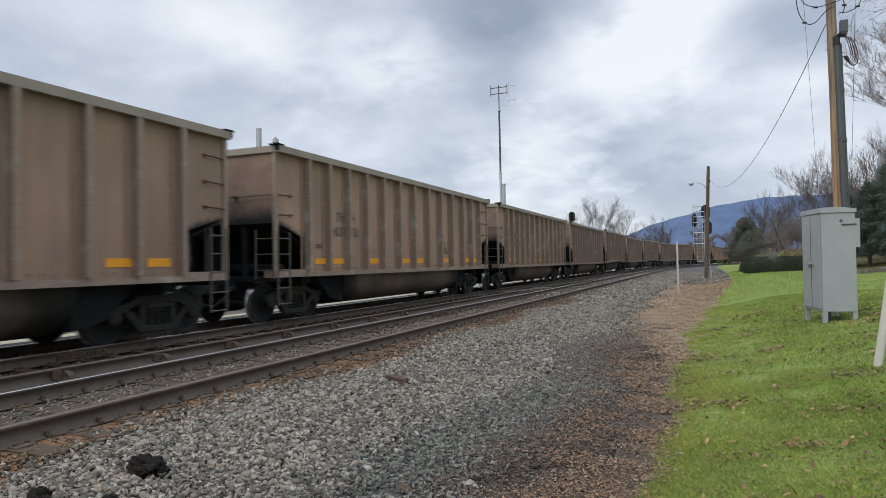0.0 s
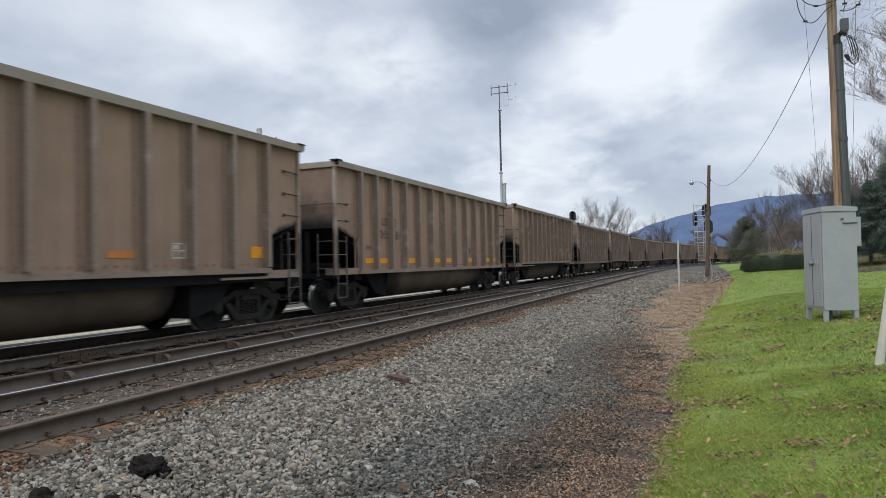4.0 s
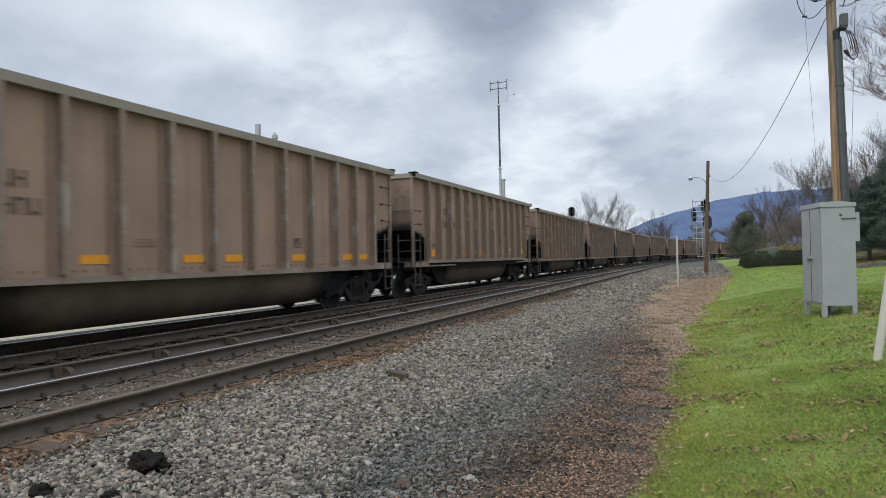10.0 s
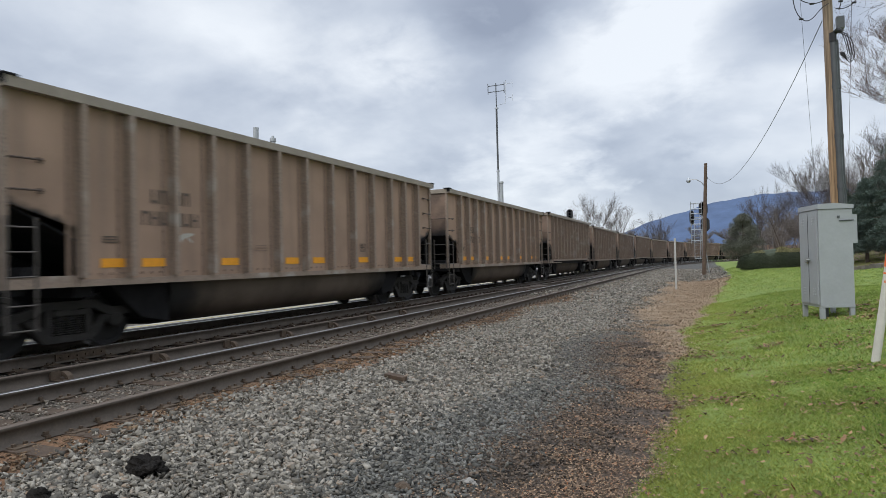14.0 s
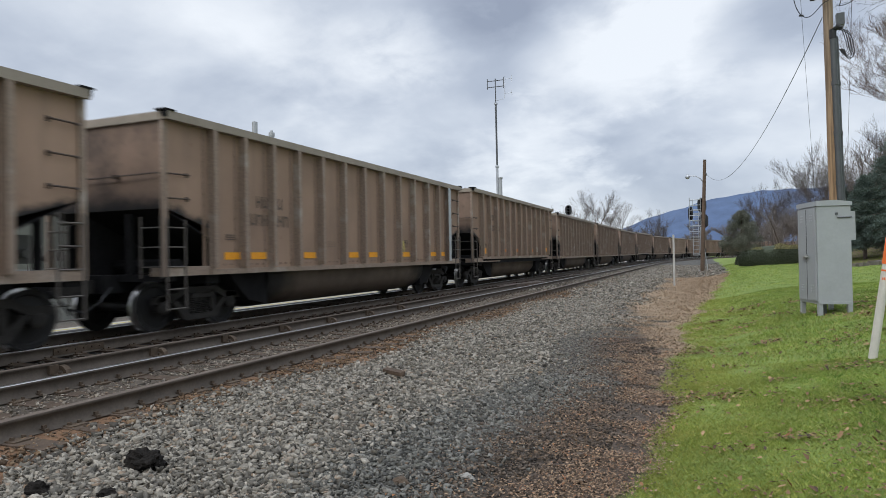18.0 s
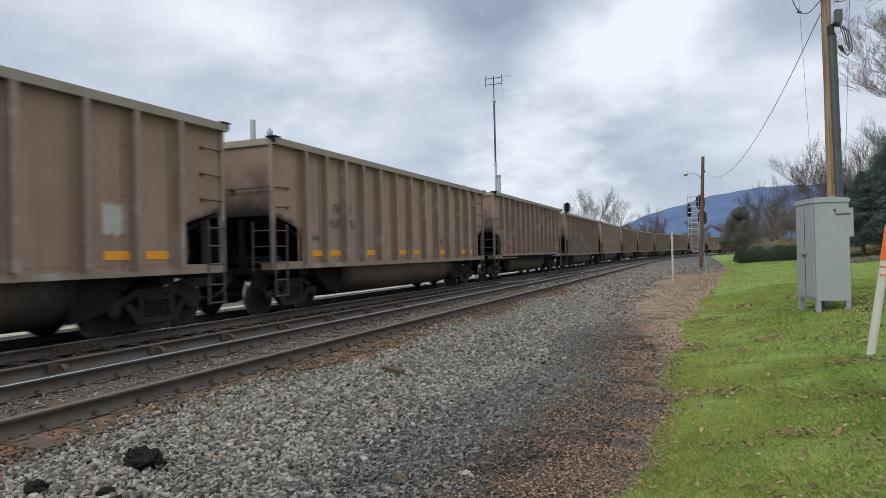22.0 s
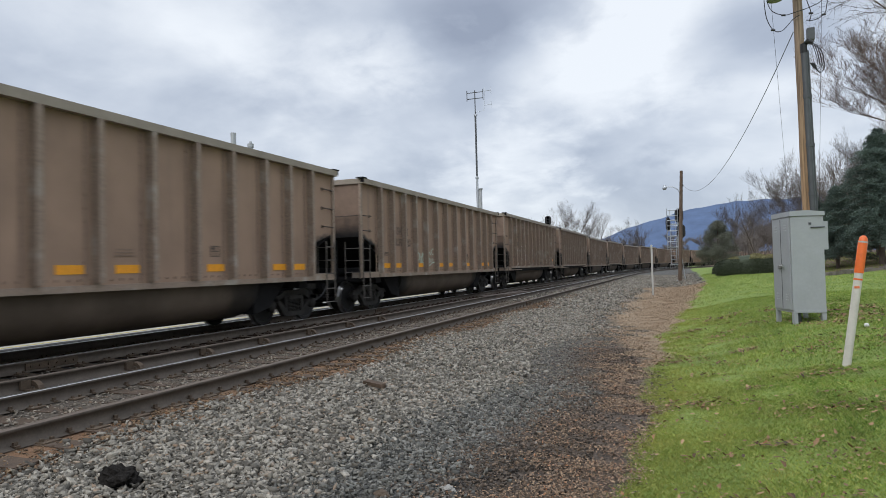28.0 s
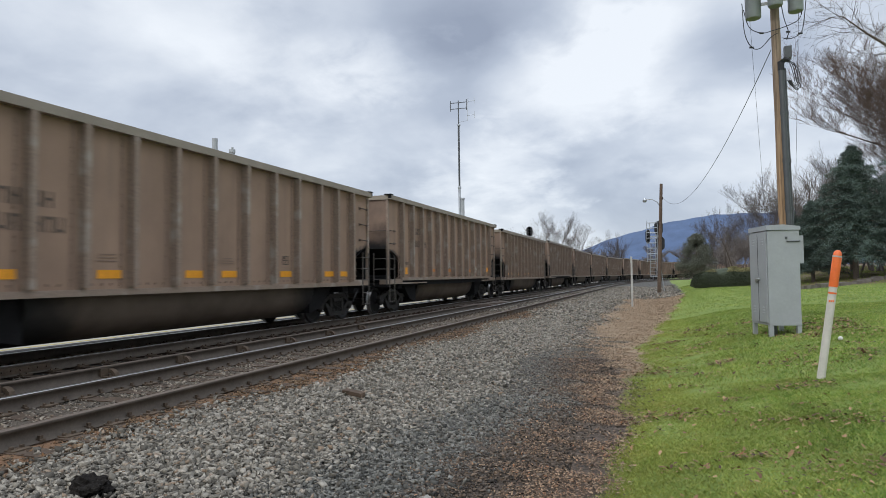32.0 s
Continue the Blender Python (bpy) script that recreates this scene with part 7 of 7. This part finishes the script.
def build_cover():
    rng = np.random.default_rng(41)
    stone_field("ballast_gravel", "loose grey crushed-stone ballast beside the rails", -4.72, -2.5, 2.2, 9.0, 38000, 0.024, 0.080, rng, 0.15)
    stone_field("ballast_gravel", "loose grey crushed-stone ballast beside the rails", -4.72, -2.45, 9.0, 22.0, 27000, 0.032, 0.085, rng, 0.2)
    stone_field("ballast_gravel", "loose grey crushed-stone ballast beside the rails", -4.75, -2.3, 22.0, 60.0, 13000, 0.06, 0.14, rng)
    stone_field("flat_gravel", "dark flat stones trodden into the ground", -2.75, -1.55, 2.2, 8.5, 15000, 0.020, 0.070, rng, 0.0, 0.0, 1.2, SLATE)
    stone_field("fine_gravel", "fine grey gravel trodden into the soil", -2.6, -1.35, 5.0, 17.0, 34000, 0.012, 0.040, rng, 0.05, 0.0, 1.3, GREY_FINE)
    stone_field("mixed_gravel", "grey gravel thinning into the soil strip", -3.1, -2.1, 13.0, 40.0, 9000, 0.03, 0.09, rng, 0.15, 0.0, 1.6)
    stone_field("soil_clods", "dark damp crumbs of soil", -1.75, -0.62, 2.4, 12.5, 26000, 0.010, 0.045, rng, 0.1, 0.0, 1.0, SOIL_CLOD)
    stone_field("rusty_gravel", "rust-stained gravel along the rail", -5.32, -4.68, 1.8, 40.0, 13000, 0.018, 0.06, rng, 0.15, 0.0, 0.3, RUSTY_STONES)
    stone_field("far_gravel", "grey gravel spread round the signal", -4.6, 0.9, 42.0, 80.0, 9000, 0.08, 0.18, rng)
    stone_field("track_gravel", "dirty gravel between the rails", -6.85, -5.55, 1.5, 26.0, 8000, 0.025, 0.06, rng, 0.15, 0.0, 0.0, DARK_STONES)
    stone_field("track_gravel", "dirty gravel between the tracks", -9.4, -7.1, 2.0, 30.0, 4500, 0.04, 0.08, rng, 0.2, 0.0, 0.0, DARK_STONES)
    stone_field("track_gravel", "dirty gravel between the tracks", -9.3, -4.75, 26.0, 75.0, 12000, 0.06, 0.13, rng, 0.1, 0.0, 0.0)
    # thinner cover behind the eye
    stone_field("ballast_gravel", "loose grey crushed-stone ballast beside the rails", -4.72, -2.3, -12.0, 2.3, 14000, 0.035, 0.10, rng)
    stone_field("fine_gravel", "fine grey gravel trodden into the soil", -2.7, -1.0, -12.0, 2.5, 9000, 0.02, 0.06, rng, 0.1, 0.0, 1.0, DARK_STONES)
    # leaves on the soil strip
    n = 120000
    y = np.where(rng.uniform(0, 1, n) < 0.12, rng.uniform(-9, 3, n), 2.6 + 40 * rng.uniform(0, 1, n) ** 1.5)
    e = lawn_edge(y)
    x = e - np.abs(rng.normal(0, 0.52, n)) * (1 + 0.10 * np.clip(y - 10, 0, 24)) + rng.normal(0, 0.10, n)
    drift = sum(np.sin(x * 6.28 / q * math.cos(a) + y * 6.28 / q * math.sin(a) + p) for q, a, p in zip(rng.uniform(0.25, 1.1, 9), rng.uniform(0, 6.28, 9), rng.uniform(0, 6.28, 9))) / 2.1
    keep = drift + rng.normal(0, 0.35, n) - 0.45 * (e - x) + 0.06 * np.clip(y - 8, 0, 20) > -0.38
    x, y = x[keep], y[keep]
    tan = smooth_step(np.maximum(y, 0) + 5.5 * x + rng.normal(0, 2.0, len(x)), 3.0, 10.0) > 0.5
    for pick, tint, words in ((~tan, LITTER, "brown crumbled leaves matted on the dark soil"), (tan, TAN_LITTER, "dry tan leaves and bark along the lawn")):
        flat_leaves("leaf_litter", words, x[pick], y[pick], 0.0085 + 0.0009 * np.abs(y[pick]), rng, tint, "fallen leaves")
    spots = [(u, q, rng.integers(14, 60), rng.uniform(0.06, 0.20)) for q, u in zip(2.8 + 15 * rng.uniform(0, 1, 90) ** 1.25, rng.uniform(0.05, 1, 90))]
    cx = np.concatenate([rng.normal(u * (0.24 * q + 0.75), r * 1.5, n) for u, q, n, r in spots] + [rng.uniform(0, 1, 750) * 4.4])
    cy = np.concatenate([rng.normal(q, r, n) for u, q, n, r in spots] + [3 + 15 * rng.uniform(0, 1, 750)])
    cx = cx + lawn_edge(cy)
    flat_leaves("lawn_leaves", "scattered brown leaves on the lawn", cx, cy, 0.018 + 0.0011 * cy, rng, LAWN_LEAF, "fallen leaves", 0.026)
    # grass
    for y0, y1, count, h, w in ((-10.0, 2.7, 40000, 0.04, 0.012), (2.6, 9.2, 215000, 0.024, 0.0050), (9.0, 22.2, 170000, 0.032, 0.0095), (22.0, 62.0, 120000, 0.036, 0.018)):
        y = y0 + (y1 - y0) * rng.uniform(0, 1, count) ** 0.8
        x = lawn_edge(y) + rng.normal(0, 0.05, count) + rng.uniform(0, 1, count) ** 1.1 * (0.36 * np.maximum(y, 2.0 + np.abs(y)) + 0.9)
        patch = 0.5 + 0.5 * np.sin(x * 2.3 + np.sin(y * 1.7) * 1.5) * np.sin(y * 1.9 + x)
        hh = h * rng.uniform(0.5, 1.25, count) * (0.8 + 0.4 * patch)
        a = rng.uniform(0, 6.28, count)
        lean = rng.normal(0, 0.6, (count, 2)) * hh[:, None]
        z = ground_z(x, y) - 0.004
        dx, dy = np.cos(a) * w / 2, np.sin(a) * w / 2
        p0 = np.stack([x - dx, y - dy, z], -1)
        p1 = np.stack([x + dx, y + dy, z], -1)
        p2 = np.stack([x + dx * 0.7 + lean[:, 0] * 0.35, y + dy * 0.7 + lean[:, 1] * 0.35, z + hh * 0.6], -1)
        p3 = np.stack([x + lean[:, 0], y + lean[:, 1], z + hh], -1)
        verts = np.stack([p0, p1, p2, p3], 1).reshape(-1, 3)
        faces = np.arange(count * 4).reshape(count, 4)
        tagged(new("grass", array_mesh("grass", verts, faces, [BLADES])), "short mown yellow-green grass", "grass", kind="stuff")


build_cover()


# ---- what moves ----


def motions():
    times = [i * 0.5 for i in range(65)]
    for k, w in enumerate(WAGONS):
        walk(w, [(t, wagon_pose(FIRST_FRONT + (k - 1) * PITCH - run_at(t))) for t in times])
    # wheels roll on the rails; alike wheelsets share one roll
    shared = {}
    for w in WAGONS:
        for o in w.children_recursive:
            if not o.name.startswith("wheelset"):
                continue
            y = round(o.location.y, 2)
            if y not in shared:
                rows = [(i / FPS, pose(0, y, 0.457, math.degrees(run_at(i / FPS) / 0.457) % 360)) for i in range(32 * FPS + 1)]
                walk(o, rows)
                shared[y] = o
            else:
                o.rotation_mode = "QUATERNION"
                keys = o.animation_data_create()
                keys.action = shared[y].animation_data.action
                keys.action_slot = shared[y].animation_data.action_slot


motions()
